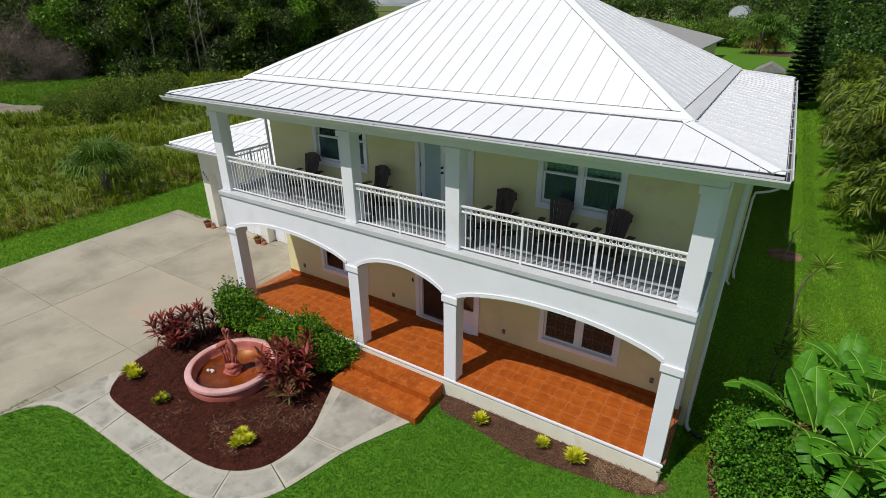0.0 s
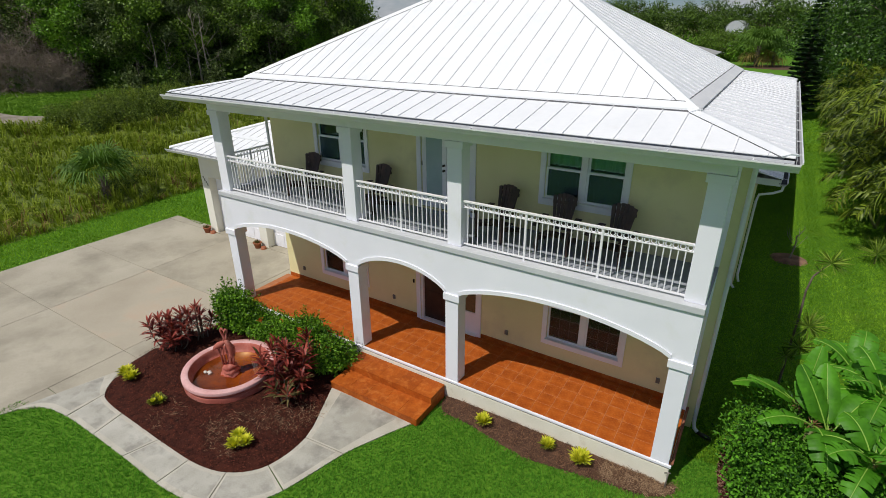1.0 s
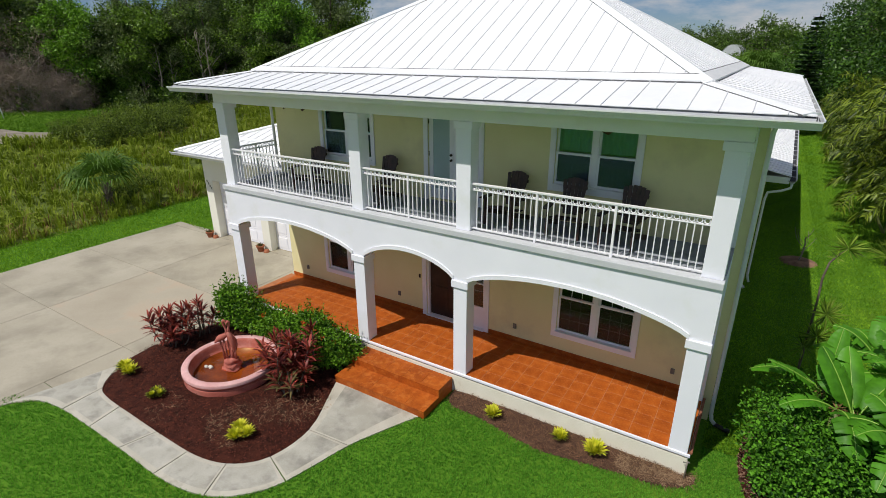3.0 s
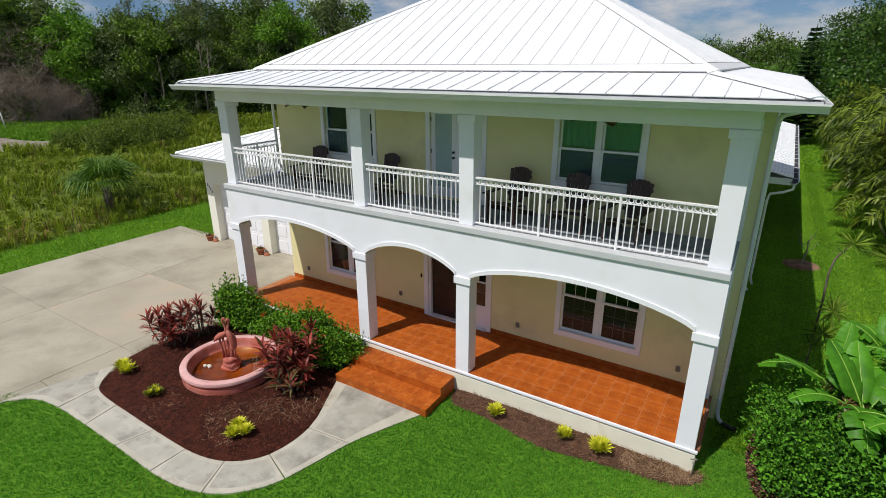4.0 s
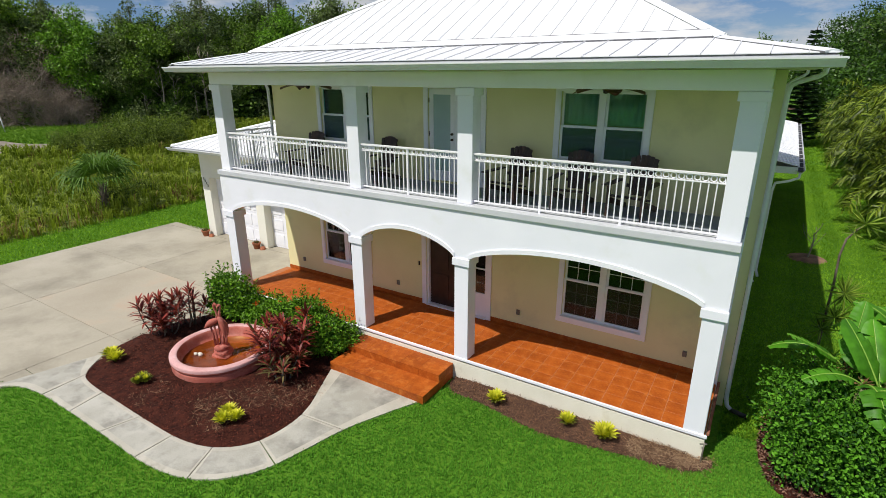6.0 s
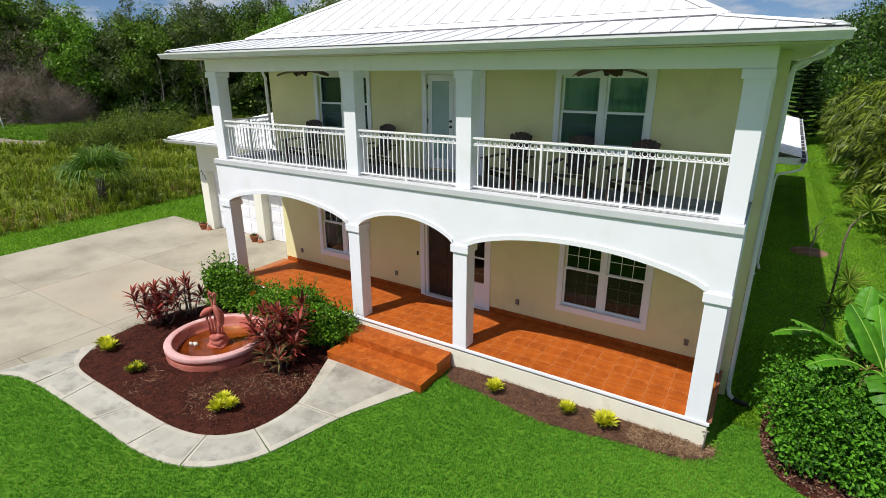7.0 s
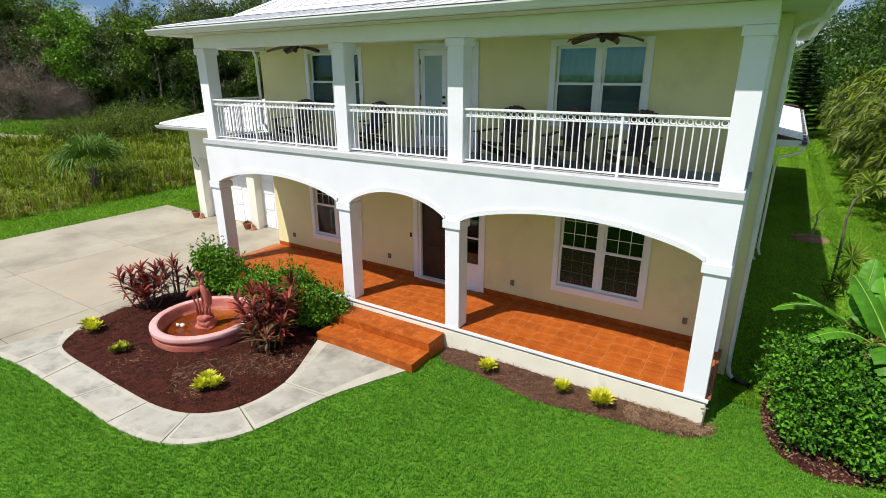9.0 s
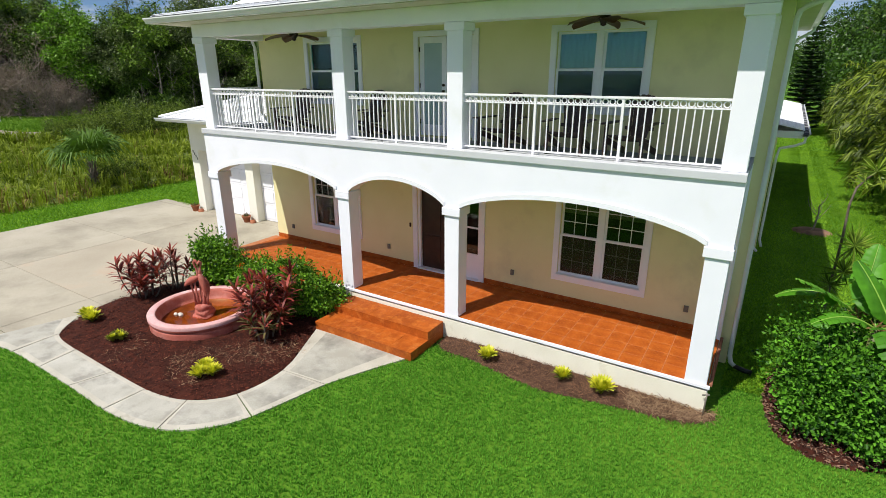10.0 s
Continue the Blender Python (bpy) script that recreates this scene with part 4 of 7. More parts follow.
def downspouts():
    downspout([(0.93, 1.50, 6.05), (0.925, 1.50, 5.98), (0.87, 1.53, 5.93), (0.62, 1.71, 5.84), (0.55, 1.77, 5.79), (0.525, 1.79, 5.68), (0.525, 1.79, 0.32), (0.53, 1.77, 0.2), (0.56, 1.73, 0.1), (0.63, 1.69, 0.06)])
    downspout([(0.93, 9.0, 6.05), (0.925, 9.0, 5.97), (0.86, 9.0, 5.90), (0.62, 9.0, 5.76), (0.54, 9.0, 5.66), (0.525, 9.0, 5.5), (0.525, 9.0, 0.4), (0.55, 8.97, 0.2), (0.66, 8.9, 0.1)])
    downspout([(-11.98, 1.5, 6.06), (-11.9, 1.6, 5.92), (-11.3, 1.72, 5.8), (-11.21, 1.74, 5.6), (-11.21, 1.76, 3.95), (-11.20, 1.98, 3.62), (-11.20, 2.0, 0.3), (-11.3, 2.0, 0.12)])
    part("drain_pipe", Form().tube([(0.62, 1.70, 0.05), (0.76, 1.66, 0.04), (0.90, 1.63, 0.035)], 0.045, 10), surface("black_drain_pipe", (0.012, 0.012, 0.012), (0.03, 0.03, 0.03), rough=0.5), house, "black corrugated drain pipe", smooth=True)


def garage():
    # front wall at y 3.45 with two recessed doors
    y0 = 3.62
    d1, d2 = (-17.30, -14.74, 0.0, 2.30), (-14.34, -11.78, 0.0, 2.30)
    part("garage_wall", walled(Form(), -17.72, -11.152, 0.0, 3.46, y0, y0 + 0.36, [d1, d2], 0, 0), PALE, house, "pale cream stucco garage front with two deep door openings")
    part("garage_wall", Form().box(-17.72, -17.5, y0 + 0.363, 9.4, 0, 3.46), STUCCO, house)
    part("garage_wall", Form().box(-17.497, -11.155, 9.2, 9.4, 0, 3.46), STUCCO, house)
    for x0, x1, z0, z1 in (d1, d2):
        z0 = 0.02
        d = new("garage_door")
        d.parent = house
        tagged(d, "white panelled sectional garage door")
        for r in range(4):
            h = (z1 - z0) / 4
            part("section", Form().box(x0 + 0.002, x1 - 0.002, y0 + 0.30, y0 + 0.34, z0 + r * h + 0.003, z0 + (r + 1) * h - 0.003), TRIM, d, bevel=0.004)
            for c in range(4):
                w = (x1 - x0) / 4
                part("door_panel", Form().box(x0 + c * w + 0.07, x0 + (c + 1) * w - 0.07, y0 + 0.285, y0 + 0.2995, z0 + r * h + 0.09, z0 + (r + 1) * h - 0.09), TRIM, d, bevel=0.008)
    # plain bars where the wall carries a number
    for k in range(4):
        part("number_bar", Form().box(-17.62 + 0.07 * k, -17.57 + 0.07 * k, y0 - 0.012, y0 - 0.001, 2.20 - 0.085 * k, 2.29 - 0.085 * k), METAL, house, "dark plain number bar")
    r = new("garage_roof")
    r.parent = house
    tagged(r, "low white standing-seam hip roof over the garage")
    gx0, gy0, gy1 = -17.95, 2.76, 9.9
    z0, slope = 3.52, 0.30

    def height(x, y):
        return z0 + (y - gy0) * slope

    def height_l(x, y):
        return z0 + (x - gx0) * slope
    half = (gy1 - gy0) / 2
    front = [(gx0, gy0), (-11.16, gy0), (-11.16, gy0 + half), (gx0 + half, gy0 + half)]
    roof_slope(r, front, height, 0, 0.388, -16.0)
    roof_slope(r, [(gx0, gy0), (gx0 + half, gy0 + half), (gx0, gy1)], height_l, 1, 0.388, gy0)
    back = [(gx0, gy1), (gx0 + half, gy0 + half), (-11.16, gy0 + half), (-11.16, gy1)]
    part("roof_panel", Form().prism(back, lambda x, y: z0 + (gy1 - y) * slope - 0.02, lambda x, y: z0 + (gy1 - y) * slope), ROOF, r)
    a, b = Vector((gx0, gy0, z0)), Vector((gx0 + half, gy0 + half, z0 + half * slope))
    f = Form()
    way = (b - a).normalized()
    side = Vector((-way.y, way.x, 0)).normalized()
    up = Vector((0, 0, 1))
    prof = [(-0.10, -0.012), (-0.10, 0.020), (0.0, 0.066), (0.10, 0.020), (0.10, -0.012)]
    f.add([c + side * u + up * w for c in (a, b) for u, w in prof], [(i, i + 1, 6 + i, 5 + i) for i in range(4)] + [(0, 1, 2, 3, 4), (9, 8, 7, 6, 5)])
    part("hip_cap", f, ROOF, r)
    yk = gy0 + 1.25
    part("flashing", Form().add([(x, y, height(x, y) + h) for h in (0.005, 0.03) for x, y in ((gx0 + 1.25, yk), (-11.17, yk), (-11.17, yk + 0.16), (gx0 + 1.4, yk + 0.16))], [(0, 1, 5, 4), (4, 5, 6, 7), (1, 2, 6, 5), (2, 3, 7, 6), (3, 0, 4, 7)]), ROOF, r)
    part("soffit", Form().box(gx0 + 0.05, -11.16, gy0 + 0.05, y0 - 0.003, 3.40, 3.43), SOFFIT, house)
    part("soffit", Form().box(gx0 + 0.05, -17.723, y0 - 0.003, gy1 - 0.05, 3.40, 3.43), SOFFIT, house)
    part("fascia", Form().box(gx0 + 0.02, -11.16, gy0 + 0.01, gy0 + 0.045, 3.39, 3.505), GUTTER, r)
    part("fascia", Form().box(gx0 + 0.01, gx0 + 0.04, gy0 + 0.05, gy1, 3.39, 3.505), GUTTER, r)
    gutter(house, (gx0 - 0.09, gy0 + 0.008), (-11.16, gy0 + 0.008), (0, -1), 3.39)


def rear_wing():
    """The low wing behind the house, seen past its right corner."""
    part("wing_wall", Form().box(-6.0, 0.62, 9.42, 25.5, 0, 3.26), STUCCO, house, "cream stucco wall of the low rear wing")
    r = new("wing_roof")
    r.parent = house
    tagged(r, "low white metal roof of the rear wing")
    ring = [(1.22, 9.62), (1.45, 26.2), (-4.6, 26.2), (-4.6, 9.62)]
    roof_slope(r, ring, lambda x, y: 3.43 + (1.4 - x) * 0.22, 1, 0.388, 9.7)
    part("fascia", Form().box(-4.5, 1.2, 9.63, 9.66, 3.25, 3.44), GUTTER, r)
    part("soffit", Form().box(-4.5, 1.18, 9.67, 25.9, 3.27, 3.30), SOFFIT, r)
    gutter(house, (1.21, 9.55), (1.44, 26.2), (1, 0), 3.29)
    downspout([(1.27, 9.62, 3.31), (1.26, 9.6, 3.15), (1.05, 9.55, 3.05), (0.72, 9.5, 2.97), (0.68, 9.5, 2.75), (0.68, 9.5, 0.3), (0.75, 9.45, 0.1)])


shell()
arcade()
yr = 0.165
railing(COLS[2][1], COLS[3][0], [-2.74, -1.385], pose(0, yr, 0))
railing(COLS[1][1], COLS[2][0], [-5.51], pose(0, yr, 0))
railing(COLS[0][1], COLS[1][0], [-9.53, -8.24], pose(0, yr, 0))
railing(0.40, WALL - 0.16, [1.0], pose(-11.11, 0, 0, 0, 0, 90))
railing(0.40, WALL - 0.16, [1.0], pose(0.155, 0, 0, 0, 0, 90))
windows()
doors()
small_fittings()
roof()
downspouts()
garage()
rear_wing()
steps()

# ---- foliage materials ----
BARK = surface("grey_bark", (0.075, 0.058, 0.042), (0.19, 0.155, 0.12), scale=5, fine=30, rough=0.95, bump=0.8, depth=0.02)
DEADWOOD = surface("bleached_deadwood", (0.17, 0.145, 0.12), (0.33, 0.285, 0.24), scale=5, fine=30, rough=0.95, bump=0.4)
GREEN_A = leaf("broad_leaves", (0.028, 0.064, 0.006), (0.195, 0.322, 0.036), 0.22)
GREEN_B = leaf("bright_leaves", (0.045, 0.120, 0.008), (0.240, 0.460, 0.040), 0.22)
GREEN_C = leaf("dark_leaves", (0.020, 0.048, 0.007), (0.138, 0.232, 0.033), 0.2)
GREEN_D = leaf("grey_green_leaves", (0.036, 0.056, 0.018), (0.195, 0.260, 0.088), 0.2)
GREEN_E = leaf("large_deep_green_leaves", (0.010, 0.032, 0.004), (0.072, 0.160, 0.016), 0.14, 0.4)
OLIVELEAF = leaf("olive_bush_leaves", (0.028, 0.055, 0.007), (0.225, 0.305, 0.042), 0.22)
SPIKE = leaf("sword_leaves", (0.060, 0.120, 0.012), (0.310, 0.420, 0.060), 0.25, 0.45, 1.0)
GREY_TWIG = leaf("dry_twigs", (0.15, 0.112, 0.096), (0.42, 0.33, 0.28), 0.12, 0.9)
SHRUB = leaf("glossy_shrub_leaves", (0.018, 0.068, 0.004), (0.185, 0.385, 0.024), 0.22, 0.42, 2.0)
HEDGE = leaf("hedge_leaves", (0.011, 0.055, 0.004), (0.138, 0.375, 0.023), 0.2, 0.55, 2.0)
CORDY = leaf("red_cordyline_leaves", (0.074, 0.011, 0.010), (0.400, 0.078, 0.058), 0.2, 0.4, 2.0)
CORDYOLD = leaf("olive_cordyline_leaves", (0.060, 0.060, 0.020), (0.19, 0.15, 0.06), 0.2, 0.45, 2.0)
YELLOW = leaf("yellow_bromeliad_leaves", (0.46, 0.48, 0.024), (0.88, 0.82, 0.08), 0.25, 0.4, 3.0)
OLIVE = leaf("bromeliad_outer_leaves", (0.10, 0.13, 0.014), (0.26, 0.26, 0.04), 0.2, 0.45, 3.0)
BANANA = surface("banana_leaf", (0.045, 0.165, 0.008), (0.112, 0.350, 0.018), scale=1.6, fine=8, rough=0.48, bump=0.25, depth=0.01, translucent=0.28, spec=0.3)
RIBGREEN = surface("banana_midrib", (0.16, 0.32, 0.035), (0.27, 0.44, 0.07), scale=4, fine=20, rough=0.45, bump=0.0)
STEMGREEN = surface("banana_stem", (0.09, 0.13, 0.035), (0.20, 0.21, 0.07), scale=5, fine=20, rough=0.6)
DRYHUSK = leaf("dry_husk", (0.16, 0.085, 0.035), (0.32, 0.19, 0.09), 0.1, 0.9)
PALM = leaf("palm_leaflets", (0.018, 0.043, 0.004), (0.225, 0.298, 0.026), 0.2, 0.42, 0.5)
PALMDRY = leaf("dry_palm_leaflets", (0.13, 0.095, 0.024), (0.30, 0.225, 0.060), 0.25, 0.7, 0.5)
FAN = leaf("palmetto_leaves", (0.022, 0.064, 0.010), (0.150, 0.270, 0.036), 0.2, 0.6, 0.6)
NEEDLE = leaf("pine_needles", (0.012, 0.034, 0.012), (0.045, 0.090, 0.028), 0.1, 0.6, 0.6)
FLOWER = leaf("orange_red_petals", (0.55, 0.06, 0.01), (0.85, 0.16, 0.03), 0.2, 0.5, 4)
rng = np.random.default_rng(11)


def ball(n):
    """Directions spread over the sphere."""
    return unit(rng.normal(size=(n, 3)))


def blob_leaves(blobs, n, size, droop=0.1, shell=(0.72, 1.02), wide=0.5, lift=0.5, make=leaf_quads):
    """Leaves over the shells of some ellipsoids (centre, radii)."""
    area = np.array([(b[1][0] * b[1][1] * b[1][2]) ** (2 / 3) for b in blobs])
    which = rng.choice(len(blobs), n, p=area / area.sum())
    c = np.array([b[0] for b in blobs], float)[which]
    r = np.array([b[1] for b in blobs], float)[which]
    d = ball(n)
    wob = 1 + 0.22 * np.sin(5.1 * d[:, :1] + 3 * c[:, :1]) * np.sin(4.3 * d[:, 1:2] + 2 * c[:, 1:2]) + 0.14 * np.sin(7.7 * d[:, 2:] + c[:, 2:] * 5)
    p = c + d * r * rng.uniform(*shell, (n, 1)) * wob
    way = unit(d * 0.6 + rng.normal(size=(n, 3)) * 0.6 - np.array((0, 0, droop)))
    flat = unit(d * 0.8 + rng.normal(size=(n, 3)) * 0.5 + np.array((0, 0, lift)))
    s = size * rng.uniform(0.6, 1.35, n)
    return make(p, way, flat, s, s * wide)


def leaves_part(name, batches, mats, parent, label=""):
    v, q, s, k = [], [], [], 0
    for slot, (a, b) in enumerate(batches):
        v.append(a), q.append(b + k), s.append(np.full(len(b), slot))
        k += len(a)
    ob = new(name, array_mesh(name, np.concatenate(v), np.concatenate(q), mats, np.concatenate(s)))
    ob.parent = parent
    return tagged(ob, label, kind="stuff")


def limb(form, a, b, r0, r1, bend=0.12, n=6, sides=7):
    a, b = Vector(a), Vector(b)
    off = Vector(rng.normal(size=3)) * (b - a).length * bend
    pts = [a.lerp(b, k / n) + off * math.sin(math.pi * k / n) for k in range(n + 1)]
    form.tube(pts, [r0 + (r1 - r0) * k / n for k in range(n + 1)], sides)
    return pts


# ---- beds ----
def mound(name, outline, label, mat, height, cell=0.09, close=None):
    """A bed of loose cover inside an outline, rising from its edge."""
    ring = outline + (close or [])
    xs, ys = [p[0] for p in ring], [p[1] for p in ring]
    nx, ny = int((max(xs) - min(xs)) / cell) + 2, int((max(ys) - min(ys)) / cell) + 2
    gx, gy = np.meshgrid(min(xs) + cell * np.arange(nx), min(ys) + cell * np.arange(ny))
    seg = np.array(outline)
    dist = np.full(gx.shape, 9.0)
    for a, b in zip(seg[:-1], seg[1:]):
        t = np.clip(((gx - a[0]) * (b - a)[0] + (gy - a[1]) * (b - a)[1]) / max(1e-9, ((b - a) ** 2).sum()), 0, 1)
        dist = np.minimum(dist, np.hypot(gx - a[0] - t * (b - a)[0], gy - a[1] - t * (b - a)[1]))
    inn = inside(ring, gx.ravel(), gy.ravel()).reshape(gx.shape)
    signed = np.where(inn, dist, -dist)
    z = 0.012 + height * np.clip(signed / 0.5, -0.35, 1) ** 1 + 0.012 * np.sin(gx * 7 + np.sin(gy * 5)) * np.sin(gy * 6.3) * (signed > 0) + rng.normal(0, 0.006, gx.shape)
    v = np.stack([gx, gy, z], -1).reshape(-1, 3)
    keep, idx = signed > -0.02, np.arange(nx * ny).reshape(ny, nx)
    ok = keep[:-1, :-1] | keep[1:, :-1] | keep[:-1, 1:] | keep[1:, 1:]
    q = np.stack([idx[:-1, :-1], idx[:-1, 1:], idx[1:, 1:], idx[1:, :-1]], -1)[ok]
    used = np.unique(q)
    # corners just outside slide onto the outline
    for i in used:
        r, c = divmod(i, nx)
        if not inn[r, c]:
            p = v[i, :2]
            best = None
            for a, b in zip(seg[:-1], seg[1:]):
                t = np.clip(((p - a) @ (b - a)) / max(1e-9, ((b - a) ** 2).sum()), 0, 1)
                w = a + t * (b - a)
                if best is None or ((w - p) ** 2).sum() < ((best - p) ** 2).sum():
                    best = w
            if ((best - p) ** 2).sum() < (2.2 * cell) ** 2:
                v[i, :2] = best
            v[i, 2] = 0.0
    remap = -np.ones(len(v), int)
    remap[used] = np.arange(len(used))
    tagged(new(name, array_mesh(name, v[used], remap[q], mat, smooth=True)), label, "bed", kind="structure")

    def level(x, y):
        c = np.clip(((np.asarray(x) - min(xs)) / cell).astype(int), 0, nx - 1)
        r = np.clip(((np.asarray(y) - min(ys)) / cell).astype(int), 0, ny - 1)
        return z[r, c]
    return ring, level


def scatter(ring, n, margin=0.0):
    xs, ys = [p[0] for p in ring], [p[1] for p in ring]
    x, y = rng.uniform(min(xs), max(xs), n * 3), rng.uniform(min(ys), max(ys), n * 3)
    ok = inside(ring, x, y)
    return x[ok][:n], y[ok][:n]


def litter(name, ring, level, n, length, width, mat, label, flat_out=0.25, z_off=0.004):
    x, y = scatter(ring, n)
    n = len(x)
    a = rng.uniform(0, 2 * np.pi, n)
    way = np.stack([np.cos(a), np.sin(a), rng.normal(0, flat_out, n)], 1)
    base = np.stack([x, y, level(x, y) + z_off + rng.uniform(0, 0.014, n)], 1)
    flat = unit(np.stack([rng.normal(0, 0.5, n), rng.normal(0, 0.5, n), np.ones(n)], 1))
    s = rng.uniform(0.5, 1.4, n)
    v, q = leaf_quads(base, way, flat, length * s, width * rng.uniform(0.6, 1.4, n), 0.1)
    tagged(new(name, array_mesh(name, v, q, mat)), label, "ground cover", kind="stuff")


bed_ring, bed_level = mound("mulch_bed", BED, "kidney-shaped bed of dark red-brown bark mulch", MULCH, 0.055, close=[(-6.72, 0.02), (-11.33, 0.02)])
litter("bark_chips", bed_ring, bed_level, 20000, 0.038, 0.018, CHIP, "loose dark red-brown bark chips covering the bed")
patch = [(-7.0, -3.0), (-6.3, -2.6), (-6.3, -1.7), (-7.2, -2.1), (-8.2, -3.4), (-7.4, -3.9), (-6.8, -3.7)]
litter("dry_straw", patch, bed_level, 900, 0.15, 0.0045, STRAW, "thin scattering of dry pale straw on mulch", 0.12, 0.012)
litter("dry_straw", [(-9.4, -4.0), (-8.6, -4.05), (-8.7, -3.4), (-9.5, -3.3)], bed_level, 130, 0.13, 0.0045, STRAW, "thin scattering of dry pale straw on mulch", 0.12, 0.012)
strip_ring, strip_level = mound("straw_bed", STRIP, "narrow bed of brown pine straw along the porch", STRAWBED, 0.05, 0.06, close=[(0.3, 0.02), (-4.3, 0.02)])
litter("pine_straw", strip_ring, strip_level, 6500, 0.15, 0.006, PINESTRAW, "matted brown pine straw along the porch plinth", 0.3)
litter("dry_straw", [(-0.75, -0.50), (0.1, -0.40), (0.44, -0.14), (0.46, 0.0), (-0.75, -0.05)], strip_level, 1700, 0.13, 0.006, STRAW, "pale dry straw at the porch corner", 0.2, 0.034)
hedge_ring, hedge_level = mound("hedge_bed", HEDGEBED, "bark mulch bed under the rounded hedge", MULCH, 0.05, 0.08, close=[(4.2, 2.9)])
litter("bark_chips", hedge_ring, hedge_level, 9000, 0.055, 0.026, BROWNCHIP, "loose brown bark chips round the hedge foot")


# ---- fountain ----
def fountain():
    f = thing("fountain", "round weathered pink garden fountain basin with rusty shallow water", "fountain")
    c = (-9.03, -2.07)
    prof = [(1.035, 0.0), (1.042, 0.05), (1.042, 0.12), (1.04, 0.165), (1.038, 0.185), (1.02, 0.192), (1.018, 0.208), (1.036, 0.216), (1.048, 0.225), (1.056, 0.235), (1.06, 0.27), (1.06, 0.334), (1.05, 0.347), (0.925, 0.352), (0.905, 0.342), (0.888, 0.29), (0.86, 0.2), (0.84, 0.11), (0.0, 0.10)]
    part("basin", Form().lathe(prof, 72, c, slots=[0] * 10 + [1] * 4 + [0] * 3 + [2]), [PINK, RIM, SILT], f, "thick-walled pink painted basin with a bleached rim", smooth=True)
    v = [(c[0], c[1], 0.125)] + [(c[0] + 0.83 * math.cos(a), c[1] + 0.83 * math.sin(a), 0.125) for a in (2 * math.pi * k / 48 for k in range(48))]
    w = part("water", Form().add(v, [(0, 1 + k, 1 + (k + 1) % 48) for k in range(48)]), clear_glass("shallow_water", (0.80, 0.52, 0.26)), f, "thin film of brown water")
    w.visible_shadow = False
    s = Form()
    # layered rock foot
    n = 26
    prof = [(0.20, 0.10), (0.205, 0.14), (0.165, 0.165), (0.185, 0.20), (0.18, 0.25), (0.135, 0.27), (0.16, 0.30), (0.155, 0.36), (0.11, 0.385), (0.0, 0.39)]
    rock = []
    for r, z in prof:
        for k in range(n):
            a = 2 * math.pi * k / n
            w = r * (1 + 0.13 * math.sin(3 * a + z * 20) + 0.10 * math.sin(7 * a + z * 37) + 0.05 * math.sin(11 * a - z * 50))
            rock.append((c[0] + w * math.cos(a), c[1] + w * math.sin(a), z + 0.012 * math.sin(5 * a + z * 9) * (r > 0)))
    s.add(rock, [(i * n + k, i * n + (k + 1) % n, (i + 1) * n + (k + 1) % n, (i + 1) * n + k) for i in range(len(prof) - 1) for k in range(n)])

    def line(pts, radii, sides=10):
        """A limb along points given as across, towards the lawn, and up."""
        s.tube([(c[0] + 0.51 * u + 0.86 * v, c[1] + 0.86 * u - 0.51 * v, z) for u, v, z in pts], radii, sides)
    # one bird stands level, tail out; its neck climbs beside its mate's
    line([(-0.29, -0.02, 0.82), (-0.255, -0.02, 0.86), (-0.20, -0.02, 0.90), (-0.14, -0.01, 0.935), (-0.08, 0.0, 0.955), (-0.03, 0.0, 0.985), (-0.005, 0.0, 1.02)], [0.008, 0.036, 0.063, 0.074, 0.066, 0.048, 0.034], 14)
    line([(-0.025, 0.0, 1.0), (-0.01, 0.0, 1.08), (-0.025, 0.0, 1.17), (-0.05, 0.0, 1.25), (-0.055, 0.0, 1.315), (-0.035, 0.01, 1.35), (-0.005, 0.02, 1.325), (0.012, 0.03, 1.27), (0.02, 0.035, 1.21)], [0.036, 0.028, 0.024, 0.023, 0.026, 0.034, 0.027, 0.014, 0.006], 10)
    # its mate stands upright, wings folded down the back
    line([(0.085, 0.07, 0.50), (0.088, 0.075, 0.59), (0.085, 0.075, 0.72), (0.070, 0.065, 0.85), (0.045, 0.05, 0.95), (0.025, 0.04, 1.02), (0.018, 0.035, 1.06)], [0.010, 0.034, 0.060, 0.074, 0.068, 0.048, 0.032], 14)
    line([(0.03, 0.035, 1.04), (0.035, 0.035, 1.12), (0.045, 0.035, 1.19), (0.065, 0.035, 1.25), (0.07, 0.04, 1.30), (0.045, 0.045, 1.325), (0.015, 0.05, 1.29), (-0.005, 0.055, 1.235)], [0.036, 0.027, 0.024, 0.023, 0.032, 0.030, 0.016, 0.006], 10)
    for sgn in (-1, 1):
        line([(0.05 + 0.055 * sgn, 0.06, 0.97), (0.085 + 0.062 * sgn, 0.06, 0.84), (0.10 + 0.05 * sgn, 0.06, 0.70), (0.105 + 0.03 * sgn, 0.06, 0.58)], [0.012, 0.028, 0.026, 0.008], 8)
    for u, v, top in ((-0.17, -0.02, 0.88), (-0.10, 0.02, 0.88), (0.045, 0.05, 0.70), (0.115, 0.09, 0.68)):
        line([(u, v, top), (u * 0.9, v, (top + 0.37) / 2 + 0.03), (u * 0.85, v, (top + 0.37) / 2), (u * 0.75, v * 0.9, 0.365)], [0.026, 0.017, 0.022, 0.026], 7)
    # the reed clump that holds them up
    line([(0.02, -0.02, 0.34), (0.03, -0.02, 0.45), (0.025, -0.01, 0.60), (0.015, 0.0, 0.78), (0.01, 0.01, 0.96)], [0.085, 0.058, 0.050, 0.045, 0.025], 10)
    part("bird_statue", s, PINK, None, smooth=True)
